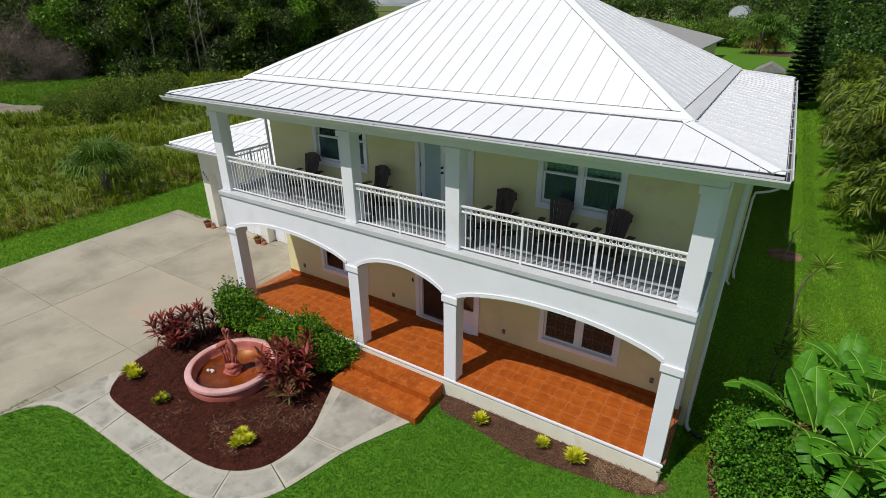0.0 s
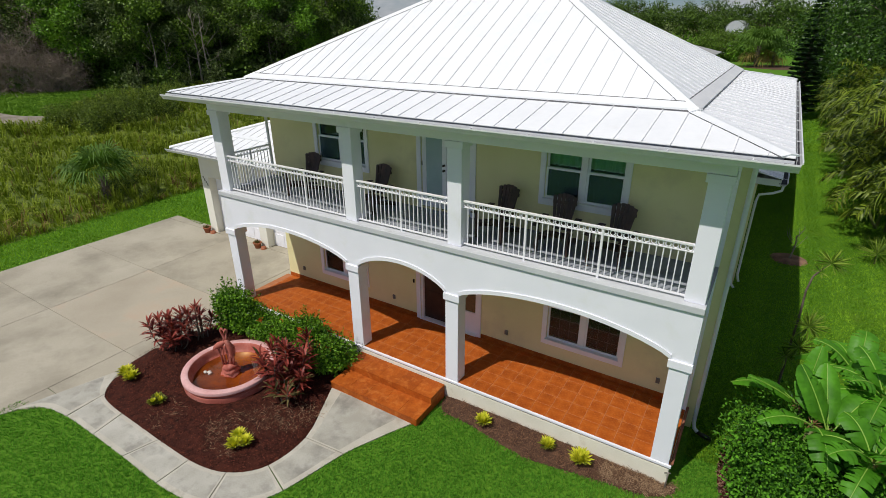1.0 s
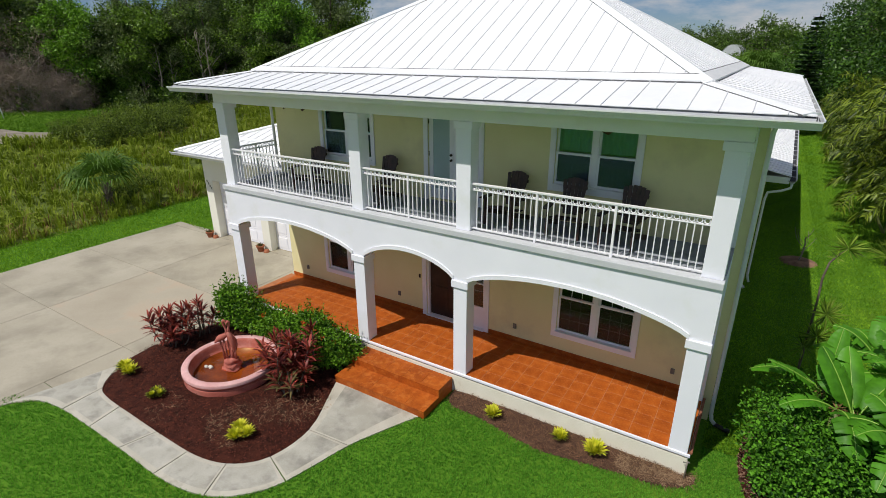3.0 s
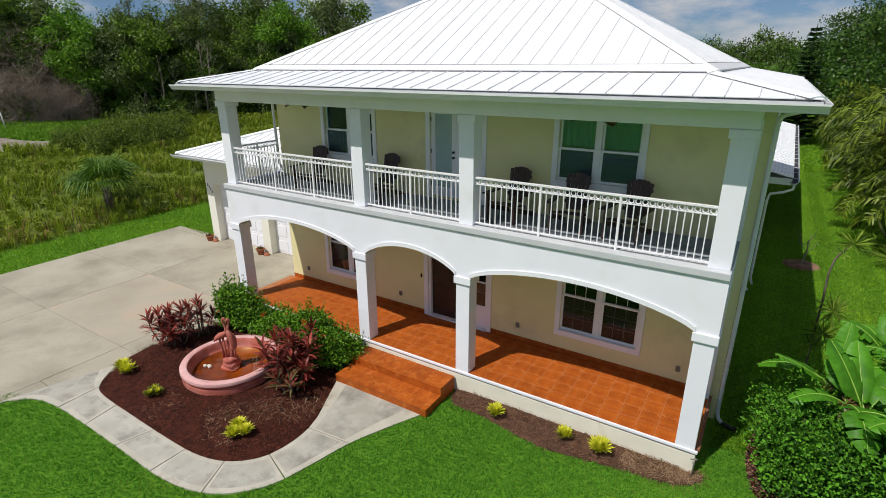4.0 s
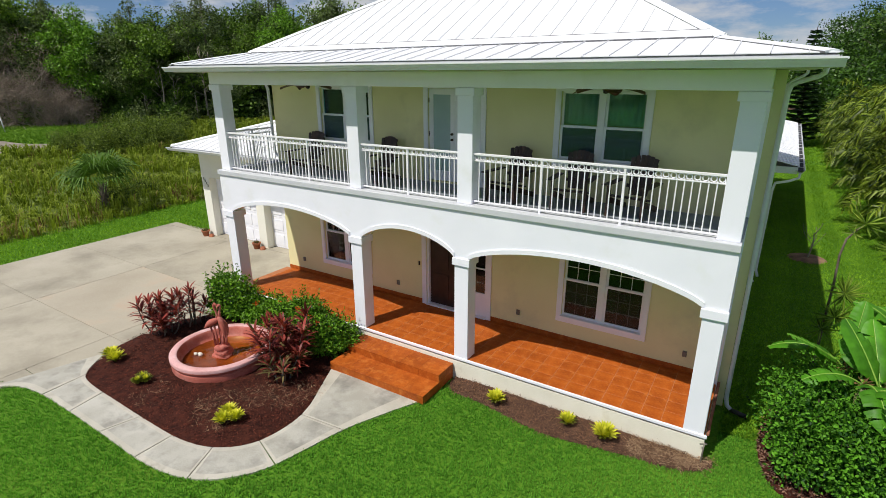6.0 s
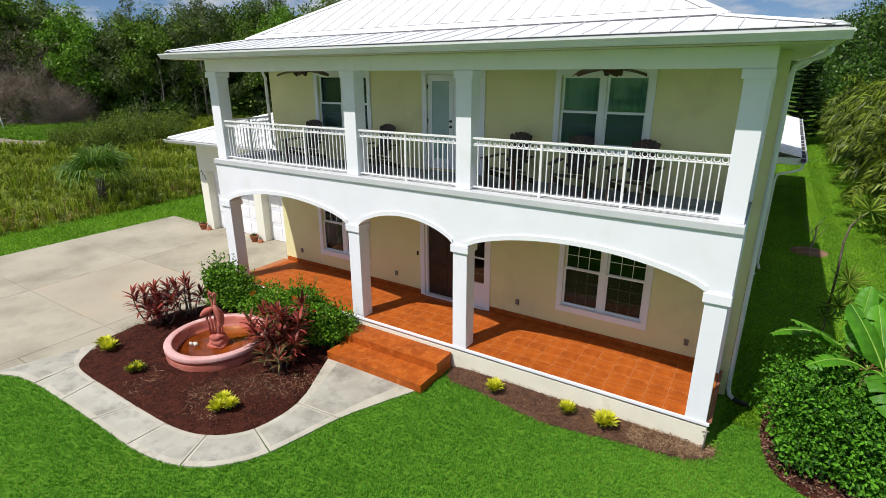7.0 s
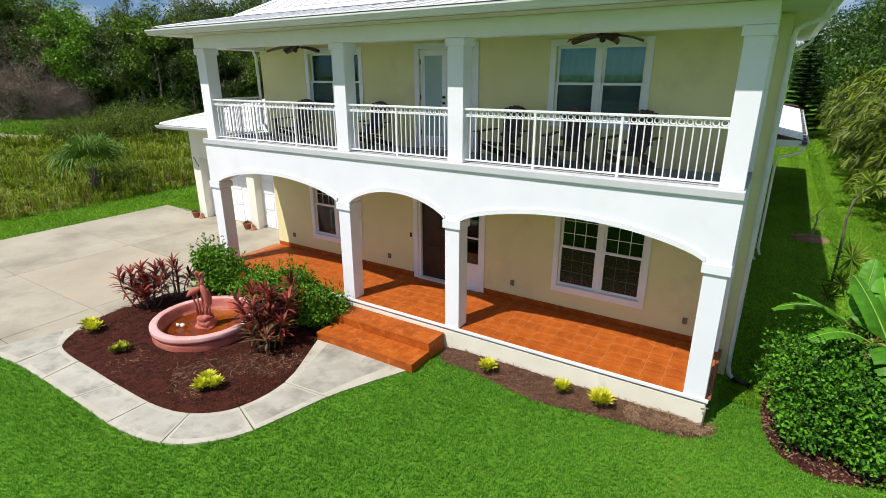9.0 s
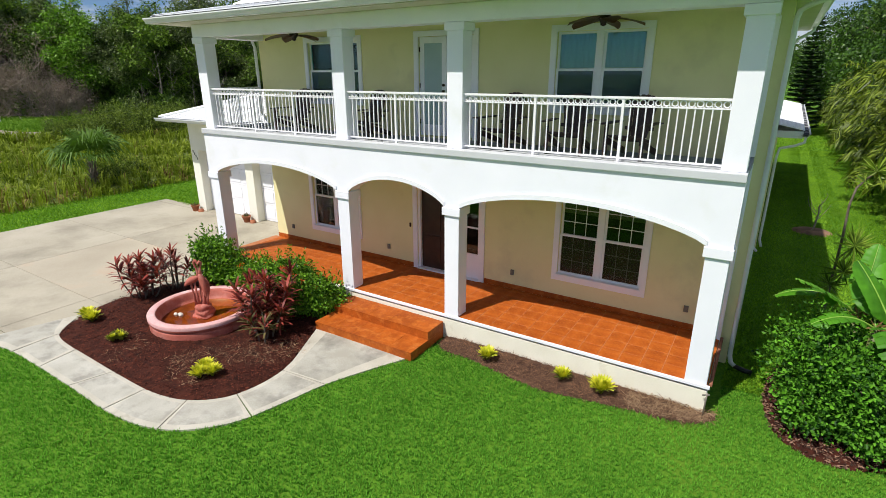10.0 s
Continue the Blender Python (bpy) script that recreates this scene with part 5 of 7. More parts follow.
    tagged(bpy.data.objects["bird_statue"], "pink cast statue of two wading birds on a rock", "statue")
    for k, (x, y) in enumerate(((-0.52, -0.33), (-0.44, -0.28), (-0.38, -0.30))):
        p = Form()
        prof = [(0.0, 0.10), (0.028, 0.104), (0.042, 0.13), (0.034, 0.158), (0.015, 0.168), (0.0, 0.17)]
        p.lathe(prof, 12, (0, 0))
        ob = part("pebble", p, STONE, None, smooth=True)
        ob.matrix_basis = pose(c[0] + x, c[1] + y, 0, 0, 0, 40 * k) @ Matrix.Diagonal((1.25, 0.9, 1, 1))
        tagged(ob, "smooth pale pebble lying in the fountain basin", "pebble", "pebbles in the fountain")


fountain()


# ---- garden plants ----
def bromeliad(label, x, y, z, size, tone, heads):
    b = thing("bromeliad", label, "plant", "bromeliads in the beds")
    b.matrix_basis = pose(x, y, z)
    for k in range(heads):
        a = rng.uniform(0, 6.28)
        ox, oy = (0.0, 0.0) if heads == 1 else (math.cos(2.2 * k + 0.3) * size * 0.52, math.sin(2.2 * k + 0.3) * size * 0.5)
        v, q, s = [], [], []
        n = 84
        for i in range(n):
            ang, t = i * 2.399 + a, i / n
            tilt = 1.02 - 0.92 * t + rng.normal(0, 0.08)
            length = size * (0.92 - 0.15 * t) * rng.uniform(0.85, 1.15)
            w = size * 0.175
            out = np.array((math.cos(ang), math.sin(ang), 0.0))
            side = np.array((-out[1], out[0], 0.0))
            pts, cur, ang_t = [], np.array((ox, oy, 0.02)) + out * 0.02, tilt * 0.48
            for j in range(5):
                pts.append(cur.copy())
                cur = cur + (out * math.sin(ang_t) + np.array((0, 0, 1)) * math.cos(ang_t)) * length / 4
                ang_t += tilt * 0.32
            base = len(v)
            for j, p in enumerate(pts):
                ww = w * (0.7, 0.95, 1.05, 0.9, 0.18)[j] / 2
                v += [p + side * ww, p + np.array((0, 0, -ww * 0.35)), p - side * ww]
            for j in range(4):
                for c in (0, 1):
                    q.append((base + j * 3 + c, base + j * 3 + c + 1, base + j * 3 + c + 4, base + j * 3 + c + 3))
                    s.append(0 if t > tone else 1)
        ob = new("rosette", array_mesh("rosette", np.array(v), np.array(q), [YELLOW, OLIVE], s, smooth=True))
        ob.parent = b
        tagged(ob, kind="stuff")
    return b


for x, y, size, tone, heads, label in ((-11.02, -3.48, 0.29, 0.15, 2, "bright yellow-green bromeliad pair at the bed edge"), (-9.57, -3.58, 0.18, 0.7, 3, "small olive bromeliad half sunk in mulch"),
                                       (-7.02, -3.42, 0.25, 0.12, 3, "clump of yellow-green bromeliads in dark mulch"), (-3.19, -0.38, 0.28, 0.12, 1, "bright yellow bromeliad beside the porch plinth"),
                                       (-1.80, -0.32, 0.25, 0.2, 1, "loose yellow bromeliad beside the porch plinth"), (-1.14, -0.34, 0.33, 0.06, 1, "full bright yellow bromeliad beside the porch plinth")):
    bromeliad(label, x, y, float(bed_level(x, y) if x < -6 else strip_level(x, y)) - 0.01, size, tone, heads)


def cordyline(label, stems, leaf_len, per_head, old=0):
    """Bare canes that carry whorls of lance-shaped red leaves."""
    x0, y0 = stems[0][0], stems[0][1]
    c = thing("cordyline", label, "plant", "cordylines in the bed")
    c.matrix_basis = pose(x0, y0, 0.03)
    bases, ways, lens = [], [], []
    for (x, y, lean_x, lean_y, h) in stems:
        a, b = Vector((x - x0, y - y0, 0.0)), Vector((x - x0 + lean_x, y - y0 + lean_y, h))
        wood = Form()
        limb(wood, a, b, 0.018, 0.012, 0.06, 5, 6)
        part("cane", wood, BARK, c, smooth=True)
        for i in range(per_head):
            t = rng.uniform(0.0, 1.0) ** 0.8
            foot = a.lerp(b, 0.42 + 0.58 * t)
            ang = i * 2.399
            tilt = 1.45 - 1.0 * t + rng.normal(0, 0.15)
            bases.append(foot), lens.append(leaf_len * rng.uniform(0.75, 1.15))
            ways.append((math.cos(ang) * math.sin(tilt), math.sin(ang) * math.sin(tilt), math.cos(tilt)))
    bases, ways, lens = np.array(bases), np.array(ways), np.array(lens)
    n = len(bases)
    side = unit(np.cross(ways, np.array((0, 0, 1.0))))
    up = np.cross(side, ways)
    rows = []
    for t, w in ((0, 0.25), (0.3, 0.9), (0.6, 0.85), (0.85, 0.5), (1.0, 0.04)):
        droop = np.array((0, 0, -1.0)) * t * t * 0.28 * lens[:, None]
        mid = bases + ways * lens[:, None] * t + droop
        half = w * lens[:, None] * 0.076
        rows += [mid + side * half + up * half * 0.5, mid - side * half + up * half * 0.5]
    v = np.stack(rows, 1).reshape(-1, 3)
    q = np.array([(10 * i + 2 * j, 10 * i + 2 * j + 1, 10 * i + 2 * j + 3, 10 * i + 2 * j + 2) for i in range(n) for j in range(4)])
    slots = np.repeat((rng.uniform(size=n) < old).astype(int), 4)
    ob = new("foliage", array_mesh("foliage", v, q, [CORDY, CORDYOLD], slots, smooth=True))
    ob.parent = c
    tagged(ob, kind="stuff")


def canes(x, y, n, spread, h0, h1):
    out = [(x, y, 0.02, 0.0, h1)]
    for i in range(n - 1):
        a = i * 2.4
        r = spread * math.sqrt((i + 0.6) / n)
        out.append((x + r * 0.5 * math.cos(a), y + r * 0.5 * math.sin(a), r * 0.55 * math.cos(a), r * 0.55 * math.sin(a), rng.uniform(h0, h1)))
    return out


cordyline("dark red leafy cordyline with bare canes", canes(-11.22, -2.12, 11, 0.52, 0.5, 0.98), 0.36, 38)
cordyline("slim red cordyline beside the concrete drive", canes(-11.02, -1.48, 6, 0.40, 0.5, 1.0), 0.34, 25)
cordyline("large dark red cordyline overhanging the fountain", canes(-7.56, -1.62, 15, 0.62, 0.5, 1.1), 0.37, 40, 0.08)
cordyline("olive and red cordyline at the fountain edge", canes(-7.22, -2.02, 7, 0.45, 0.3, 0.6), 0.32, 22, 0.6)


def shrub(name, label, category, blobs, n, size, mats, group="", stems=9, flowers=0, shoots=0, wand=0.3, make=leaf_quads):
    x0, y0 = blobs[0][0][0], blobs[0][0][1]
    s = thing(name, label, category, group)
    s.matrix_basis = pose(x0, y0, 0.02)
    local = [((b[0][0] - x0, b[0][1] - y0, b[0][2]), b[1]) for b in blobs]
    wood = Form()
    for k in range(stems):
        b = local[k % len(local)]
        d = ball(1)[0]
        tip = Vector(b[0]) + Vector((d[0] * b[1][0], d[1] * b[1][1], abs(d[2]) * b[1][2])) * 0.8
        limb(wood, (b[0][0] * 0.8 + d[0] * 0.06, b[0][1] * 0.8 + d[1] * 0.06, 0), tip, 0.02, 0.005, 0.06, 4, 5)
    part("stem_cluster", wood, BARK, s, smooth=True)
    batches = [blob_leaves(local, n, size, 0.0, (0.66, 1.14), 0.58, 0.7, make)]
    inner = blob_leaves(local, n // 5, size, 0.0, (0.45, 0.82), 0.5, 0.7, make)
    batches.append(inner)
    if shoots:
        top = []
        for k in range(shoots):
            b = local[rng.integers(len(local))]
            d = ball(1)[0]
            d[2] = abs(d[2]) + 0.4
            foot = np.array(b[0]) + d / np.linalg.norm(d) * np.array(b[1]) * 0.95
            for j in range(14):
                top.append(foot + np.array((rng.normal(0, 0.02), rng.normal(0, 0.02), j * wand / 14)) + d * np.array((1, 1, 0)) * j * wand * 0.02)
        top = np.array(top)
        batches.append(make(top, unit(rng.normal(size=top.shape) + np.array((0, 0, 0.5))), ball(len(top)), size * 0.9, size * 0.42))
    leaves_part("foliage", batches, [mats] * len(batches), s)
    if flowers:
        v, q, k = [], [], 0
        for i in range(flowers):
            b = local[rng.integers(len(local))]
            d = ball(1)[0]
            d[2], d[1] = abs(d[2]) + 0.25, -abs(d[1])
            d /= np.linalg.norm(d)
            foot = np.array(b[0]) + d * np.array(b[1]) * 1.02
            a, f = leaf_quads(np.repeat(foot[None], 22, 0) + rng.normal(0, 0.03, (22, 3)), ball(22), ball(22), 0.045, 0.035)
            v.append(a), q.append(f + k)
            k += len(a)
        ob = new("flowers", array_mesh("flowers", np.concatenate(v), np.concatenate(q), FLOWER))
        ob.parent = s
        tagged(ob, "orange-red flower heads")
    return s


shrub("shrub", "upright glossy green shrub beside the porch column", "shrub", [((-10.70, -0.62, 0.52), (0.52, 0.5, 0.48)), ((-10.85, -0.6, 0.78), (0.40, 0.36, 0.34)), ((-10.2, -0.55, 0.45), (0.4, 0.4, 0.40))], 4300, 0.08, SHRUB, "shrubs in the bed", 12, 0, 34, 0.36, oval_leaves)
shrub("shrub", "spreading green shrub with a few orange-red flowers", "shrub", [((-8.3, -0.62, 0.48), (0.75, 0.52, 0.48)), ((-9.25, -0.55, 0.38), (0.7, 0.42, 0.36)), ((-7.45, -0.72, 0.46), (0.62, 0.52, 0.46)), ((-6.98, -0.55, 0.38), (0.36, 0.42, 0.36)), ((-8.0, -0.5, 0.72), (0.5, 0.4, 0.34))], 12500, 0.066, SHRUB, "shrubs in the bed", 16, 7, 60, 0.34, oval_leaves)
shrub("hedge", "dense rounded green hedge in a mulched bed", "hedge", [((1.95, 0.85, 0.72), (0.85, 0.95, 0.72)), ((1.6, 0.62, 0.88), (0.55, 0.62, 0.62)), ((2.6, 0.75, 0.75), (0.75, 0.8, 0.75)), ((3.4, 1.2, 0.75), (0.8, 0.8, 0.8)), ((2.1, 1.6, 0.8), (0.8, 0.7, 0.7)), ((2.2, 0.45, 0.6), (0.6, 0.55, 0.6)), ((2.35, 0.22, 0.36), (0.75, 0.42, 0.36)), ((1.55, 0.3, 0.4), (0.32, 0.42, 0.42))], 26500, 0.060, HEDGE, "", 18, 0, 110, 0.26, oval_leaves)


def banana_leaf(foot, tip, arch, width, torn):
    """One arching leaf: a stout midrib between two pleated halves, split here and there to the rib."""
    foot, tip = np.array(foot, float), np.array(tip, float)
    bend = (foot + tip) / 2 + np.array((0, 0, arch))
    v, q, s = [], [], []

    def spine(t):
        return (1 - t) ** 2 * foot + 2 * t * (1 - t) * bend + t * t * tip

    def frame_at(t):
        way = 2 * (1 - t) * (bend - foot) + 2 * t * (tip - bend)
        way = way / np.linalg.norm(way)
        side = np.cross(way, (0, 0, 1.0))
        side = side / max(1e-6, np.linalg.norm(side))
        return way, side, np.cross(side, way)
    start = 0.16
    for sgn in (-1, 1):
        cuts = [start]
        while cuts[-1] < 0.995:
            cuts.append(min(1.0, cuts[-1] + rng.uniform(0.045, 0.13)))
        sag = 0.5
        gap0 = 0.0
        for t0, t1 in zip(cuts, cuts[1:]):
            split = rng.uniform() < torn
            gap1 = rng.uniform(0.15, 0.45) * (t1 - t0) if split else 0.0
            if gap0 or split:
                sag = 0.5 + rng.uniform(-0.15, 0.35)
            base = len(v)
            for i in range(4):
                for j in range(4):
                    u = j / 3
                    lo, hi = t0 + gap0 * u, t1 - gap1 * u
                    t = lo + (hi - lo) * i / 3
                    x = (t - start) / (1 - start)
                    w = width * min(1.0, (x / 0.16 + 0.02)) ** 0.6 * max(0.0, 1 - max(0.0, (x - 0.55) / 0.45) ** 2.2) ** 0.6 + 0.004
                    way, side, up = frame_at(t)
                    v.append(spine(t) + side * sgn * w * u * 0.96 + up * (w * (0.42 * u - sag * u * u) + 0.004 * (1 if i % 2 else -1) * u) + way * w * 0.14 * u)
            for i in range(3):
                for j in range(3):
                    k = base + 4 * i + j
                    q.append((k, k + 1, k + 5, k + 4)), s.append(0)
            gap0 = gap1
    base, n = len(v), 14
    for i in range(n + 1):
        t = i / n
        way, side, up = frame_at(t)
        r = 0.016 * (1 - 0.8 * t) + 0.003
        c = spine(t) + up * 0.003
        v += [c + up * r, c + side * r * 0.8, c - up * r, c - side * r * 0.8]
    for i in range(n):
        for j in range(4):
            q.append((base + 4 * i + j, base + 4 * i + (j + 1) % 4, base + 4 * i + 4 + (j + 1) % 4, base + 4 * i + 4 + j)), s.append(1)
    return np.array(v), np.array(q), s


def banana(x, y, h, label, leaves, torn=0.3):
    """leaves: the foot's rise above the stem, then tip x, y, z from the stem's foot, arch and half width."""
    b = thing("banana_plant", label, "plant", "banana plants")
    b.matrix_basis = pose(x, y, 0.0)
    part("stem", Form().tube([(0, 0, 0), (0.02, 0.01, h * 0.5), (0.0, 0.0, h)], [0.11, 0.085, 0.05], 10), STEMGREEN, b, smooth=True)
    for tx, ty, tz, arch, width in leaves:
        v, q, s = banana_leaf((0, 0, h - 0.04), (tx, ty, tz), arch, width, torn)
        ob = new("leaf_blade", array_mesh("leaf_blade", v, q, [BANANA, RIBGREEN], s, smooth=True))
        ob.parent = b
    n = 26
    a, f = leaf_quads(np.repeat(np.array([(0, 0, h)]), n, 0), ball(n) * np.array((1, 1, 0.5)), ball(n), 0.15, 0.03)
    ob = new("dry_husk", array_mesh("dry_husk", a, f, DRYHUSK))
    ob.parent = b


def whorl(n, turn, reach, top, width, seed_tilt=0.0):
    """Leaves all round a stem, the younger ones steeper."""
    out = []
    for k in range(n):
        a = radians(turn) + 2.4 * k
        steep = k / n
        r = reach * (1.0 - 0.5 * steep) * rng.uniform(0.9, 1.1)
        out.append((r * math.cos(a), r * math.sin(a), top - 0.25 + 0.95 * steep + seed_tilt, 0.45 - 0.2 * steep, width * rng.uniform(0.85, 1.1)))
    return out


banana(2.22, 1.05, 1.53, "banana plant with broad arching torn leaves", [(-0.79, -0.44, 1.56, 0.32, 0.19), (0.25, -0.85, 1.25, 0.5, 0.24), (-0.2, 0.75, 2.1, 0.2, 0.22)], 0.22)
banana(2.48, 1.08, 1.40, "banana plant with one broad upright leaf", [(-0.60, 0.42, 2.34, 0.16, 0.27), (0.85, -0.12, 1.42, 0.26, 0.21), (-0.2, 0.82, 2.26, 0.02, 0.2), (0.55, 0.75, 1.95, 0.25, 0.25), (0.5, -0.7, 1.3, 0.4, 0.24)], 0.1)
banana(2.06, 1.52, 1.52, "young banana plant with two long leaves over the grass", [(-1.10, 0.06, 1.53, 0.46, 0.19), (-0.89, -0.33, 2.01, 0.12, 0.18), (0.1, 0.5, 2.5, 0.05, 0.16)], 0.3)
banana(2.88, 2.7, 1.72, "banana plant with broad arching torn leaves", whorl(11, 150, 1.15, 1.72, 0.225), 0.35)
banana(3.22, 2.1, 1.78, "tall banana plant behind the hedge", whorl(11, 200, 1.2, 1.78, 0.225), 0.35)
banana(2.98, 0.55, 1.55, "young banana plant rising from the hedge", whorl(10, 250, 1.0, 1.55, 0.215), 0.35)


def rosette_plant(name, label, x, y, stem, heads, mat):
    """Canes tipped with sprays of sword-shaped leaves."""
    p = thing(name, label, "plant")
    p.matrix_basis = pose(x, y, 0)
    part("cane", Form().tube(stem, [0.028 - 0.014 * k / len(stem) for k in range(len(stem))], 7), BARK, p, smooth=True)
    v, q, k = [], [], 0
    for (hx, hy, hz, n, length) in heads:
        d = ball(n)
        d[:, 2] = d[:, 2] * 0.8 + 0.25
        a, f = leaf_quads(np.repeat(np.array([(hx, hy, hz)]), n, 0), unit(d), unit(np.cross(d, ball(n))), length * rng.uniform(0.75, 1.1, n), 0.035, 0.2)
        v.append(a), q.append(f + k)
        k += len(a)
    ob = new("foliage", array_mesh("foliage", np.concatenate(v), np.concatenate(q), mat))
    ob.parent = p


rosette_plant("dracaena", "spiky dracaena with one tall leaning cane", 1.94, 3.9, [(0, 0, 0), (-0.02, -0.05, 0.6), (-0.03, -0.1, 1.3), (-0.03, -0.12, 2.1), (-0.05, -0.1, 2.7), (0.0, -0.02, 3.0), (0.12, 0.06, 3.17), (0.23, 0.1, 3.28)],
              [(0.25, 0.11, 3.3, 54, 0.36), (0.16, -0.24, 2.0, 70, 0.46), (0.10, -0.3, 1.5, 60, 0.42), (-0.06, -0.25, 1.2, 40, 0.34), (0.1, 0.0, 3.12, 7, 0.2)], SPIKE)


def sapling():
    s = thing("sapling", "bare young sapling in a ring of dark mulch", "tree")
    s.matrix_basis = pose(2.1, 12.5, 0)
    f = Form()
    limb(f, (0, 0, 0), (0.05, 0.05, 0.9), 0.03, 0.018, 0.04)
    for k in range(5):
        a = k * 1.3
        limb(f, (0.02, 0.03, 0.35 + 0.11 * k), (0.35 * math.cos(a), 0.35 * math.sin(a), 0.95 + 0.1 * k), 0.014, 0.005, 0.08, 4, 5)
    part("trunk", f, DEADWOOD, s, smooth=True)
    part("mulch_ring", Form().lathe([(0.58, 0.0), (0.45, 0.05), (0.2, 0.06), (0.0, 0.05)], 24), BROWNCHIP, s, smooth=True)


sapling()


# ---- balcony and drive furniture ----
def adirondack():
    c = thing("adirondack_chair", "dark brown slatted wooden adirondack chair on the balcony", "chair", "chairs on the balcony")
    for k in range(6):
        u = (k - 2.5) / 2.5
        m = pose(0, 0.30, 0.30, -17, 0, 0)
        foot, head, low, high = u * 0.135, u * 0.205, 0.024, 0.037
        ring = [(foot - low, 0.0), (foot + low, 0.0)]
        for j in range(5):
            w = high * math.cos(math.pi * j / 4)
            ring.append((head + w, 0.71 - 0.055 * (u + w * 2) ** 2 + 0.012 * math.sin(math.pi * j / 4)))
        n, bow = len(ring), 0.02 * u * u
        v = [m @ Vector((x, y - bow, z)) for y in (-0.011, 0.011) for x, z in ring]
        part("back_slat", Form().add(v, [tuple(range(n)), tuple(reversed(range(n, 2 * n)))] + [(i, n + i, n + (i + 1) % n, (i + 1) % n) for i in range(n)]), CHAIRWOOD, c)
    for k in range(5):
        y = -0.27 + k * 0.115
        part("seat_slat", Form().box(-0.27, 0.27, y - 0.05, y + 0.05, 0.36 - 0.028 * k, 0.38 - 0.028 * k), CHAIRWOOD, c, bevel=0.005)
    for s in (-1, 1):
        part("armrest", Form().box(s * 0.33 - 0.065, s * 0.33 + 0.065, -0.38, 0.36, 0.545, 0.567), CHAIRWOOD, c, bevel=0.01)
        part("front_leg", Form().box(s * 0.30 - 0.018, s * 0.30 + 0.018, -0.32, -0.22, 0.0, 0.543), CHAIRWOOD, c, bevel=0.004)
        part("back_leg", Form().add([Vector((s * 0.28 + w, y, z)) for w in (-0.018, 0.018) for y, z in ((-0.3, 0.25), (-0.3, 0.35), (0.5, 0.1), (0.5, 0.0))],
                                    [(0, 1, 2, 3), (7, 6, 5, 4), (0, 4, 5, 1), (1, 5, 6, 2), (2, 6, 7, 3), (3, 7, 4, 0)]), CHAIRWOOD, c)
    for z, y in ((0.42, 0.34), (0.78, 0.445)):
        part("back_rail", Form().box(-0.24, 0.24, y, y + 0.03, z, z + 0.06), CHAIRWOOD, c, bevel=0.004)
    return c


chair = adirondack()
chair.matrix_basis = pose(-3.78, 1.10, 3.626, 0, 0, -6)
for x, y, turn in ((-2.5, 1.12, 4), (-1.45, 1.10, -8), (-9.3, 1.12, 8), (-7.08, 1.12, -5)):
    copy_thing(chair, pose(x, y, 3.626, 0, 0, turn))


def ceiling_fan(x):
    f = thing("ceiling_fan", "brown ceiling fan with leaf-shaped blades under the balcony ceiling", "ceiling fan", "fans over the balcony")
    f.matrix_basis = pose(x, 1.02, 5.958)
    part("rod", Form().tube([(0, 0, 0), (0, 0, -0.13)], 0.018, 8), BRONZE, f, smooth=True)
    part("motor", Form().lathe([(0.0, -0.10), (0.06, -0.11), (0.10, -0.15), (0.105, -0.19), (0.07, -0.225), (0.05, -0.25), (0.045, -0.29), (0.0, -0.31)], 20), BRONZE, f, smooth=True)
    for k in range(5):
        a = radians(72 * k + 14)
        n, v = 10, []
        for j in range(n + 1):
            t = j / n
            w = 0.13 * math.sin(math.pi * min(1.0, 0.12 + 0.86 * t)) ** 0.7 + 0.008
            r, z = 0.12 + 0.50 * t, -0.19 - 0.10 * t * t
            for s in (-1, 1):
                p = Vector((r * math.cos(a) - s * w * math.sin(a), r * math.sin(a) + s * w * math.cos(a), z + s * 0.02))
                v += [p, p - Vector((0, 0, 0.008))]
        q = []
        for j in range(n):
            b = 4 * j
            q += [(b, b + 4, b + 6, b + 2), (b + 1, b + 3, b + 7, b + 5), (b, b + 1, b + 5, b + 4), (b + 2, b + 6, b + 7, b + 3)]
        part("blade", Form().add(v, q), FANWOOD, f)


ceiling_fan(-2.03)
ceiling_fan(-8.96)


def flower_pot(x, y, label):
    p = thing("flower_pot", label, "flower pot", "pots by the garage")
    p.matrix_basis = pose(x, y, 0.012) @ Matrix.Scale(0.74, 4)
    part("pot", Form().lathe([(0.0, 0.0), (0.13, 0.0), (0.19, 0.25), (0.215, 0.255), (0.215, 0.31), (0.19, 0.31), (0.17, 0.26), (0.0, 0.25)], 24), CLAY, p, smooth=True)
    n = 60
    d = ball(n)
    d[:, 2] = abs(d[:, 2]) + 0.3
    a, f = leaf_quads(np.repeat(np.array([(0, 0, 0.27)]), n, 0) + rng.normal(0, 0.05, (n, 3)) * np.array((1, 1, 0)), d, ball(n), 0.22 * rng.uniform(0.5, 1.2, n), 0.03)
    ob = new("plant", array_mesh("plant", a, f, CORDYOLD))
    ob.parent = p


flower_pot(-14.68, 3.40, "terracotta pot with sparse dry plant by the garage")
flower_pot(-17.66, 3.40, "terracotta pot with small plant at the garage corner")
small = thing("clay_saucer", "small overturned terracotta dish on the drive", "saucer")
part("dish", Form().lathe([(0.11, 0.0), (0.09, 0.09), (0.0, 0.1)], 18), CLAY, small, smooth=True)
small.matrix_basis = pose(-14.42, 3.44, 0.012)
copy_thing(small, pose(-17.40, 3.45, 0.012))


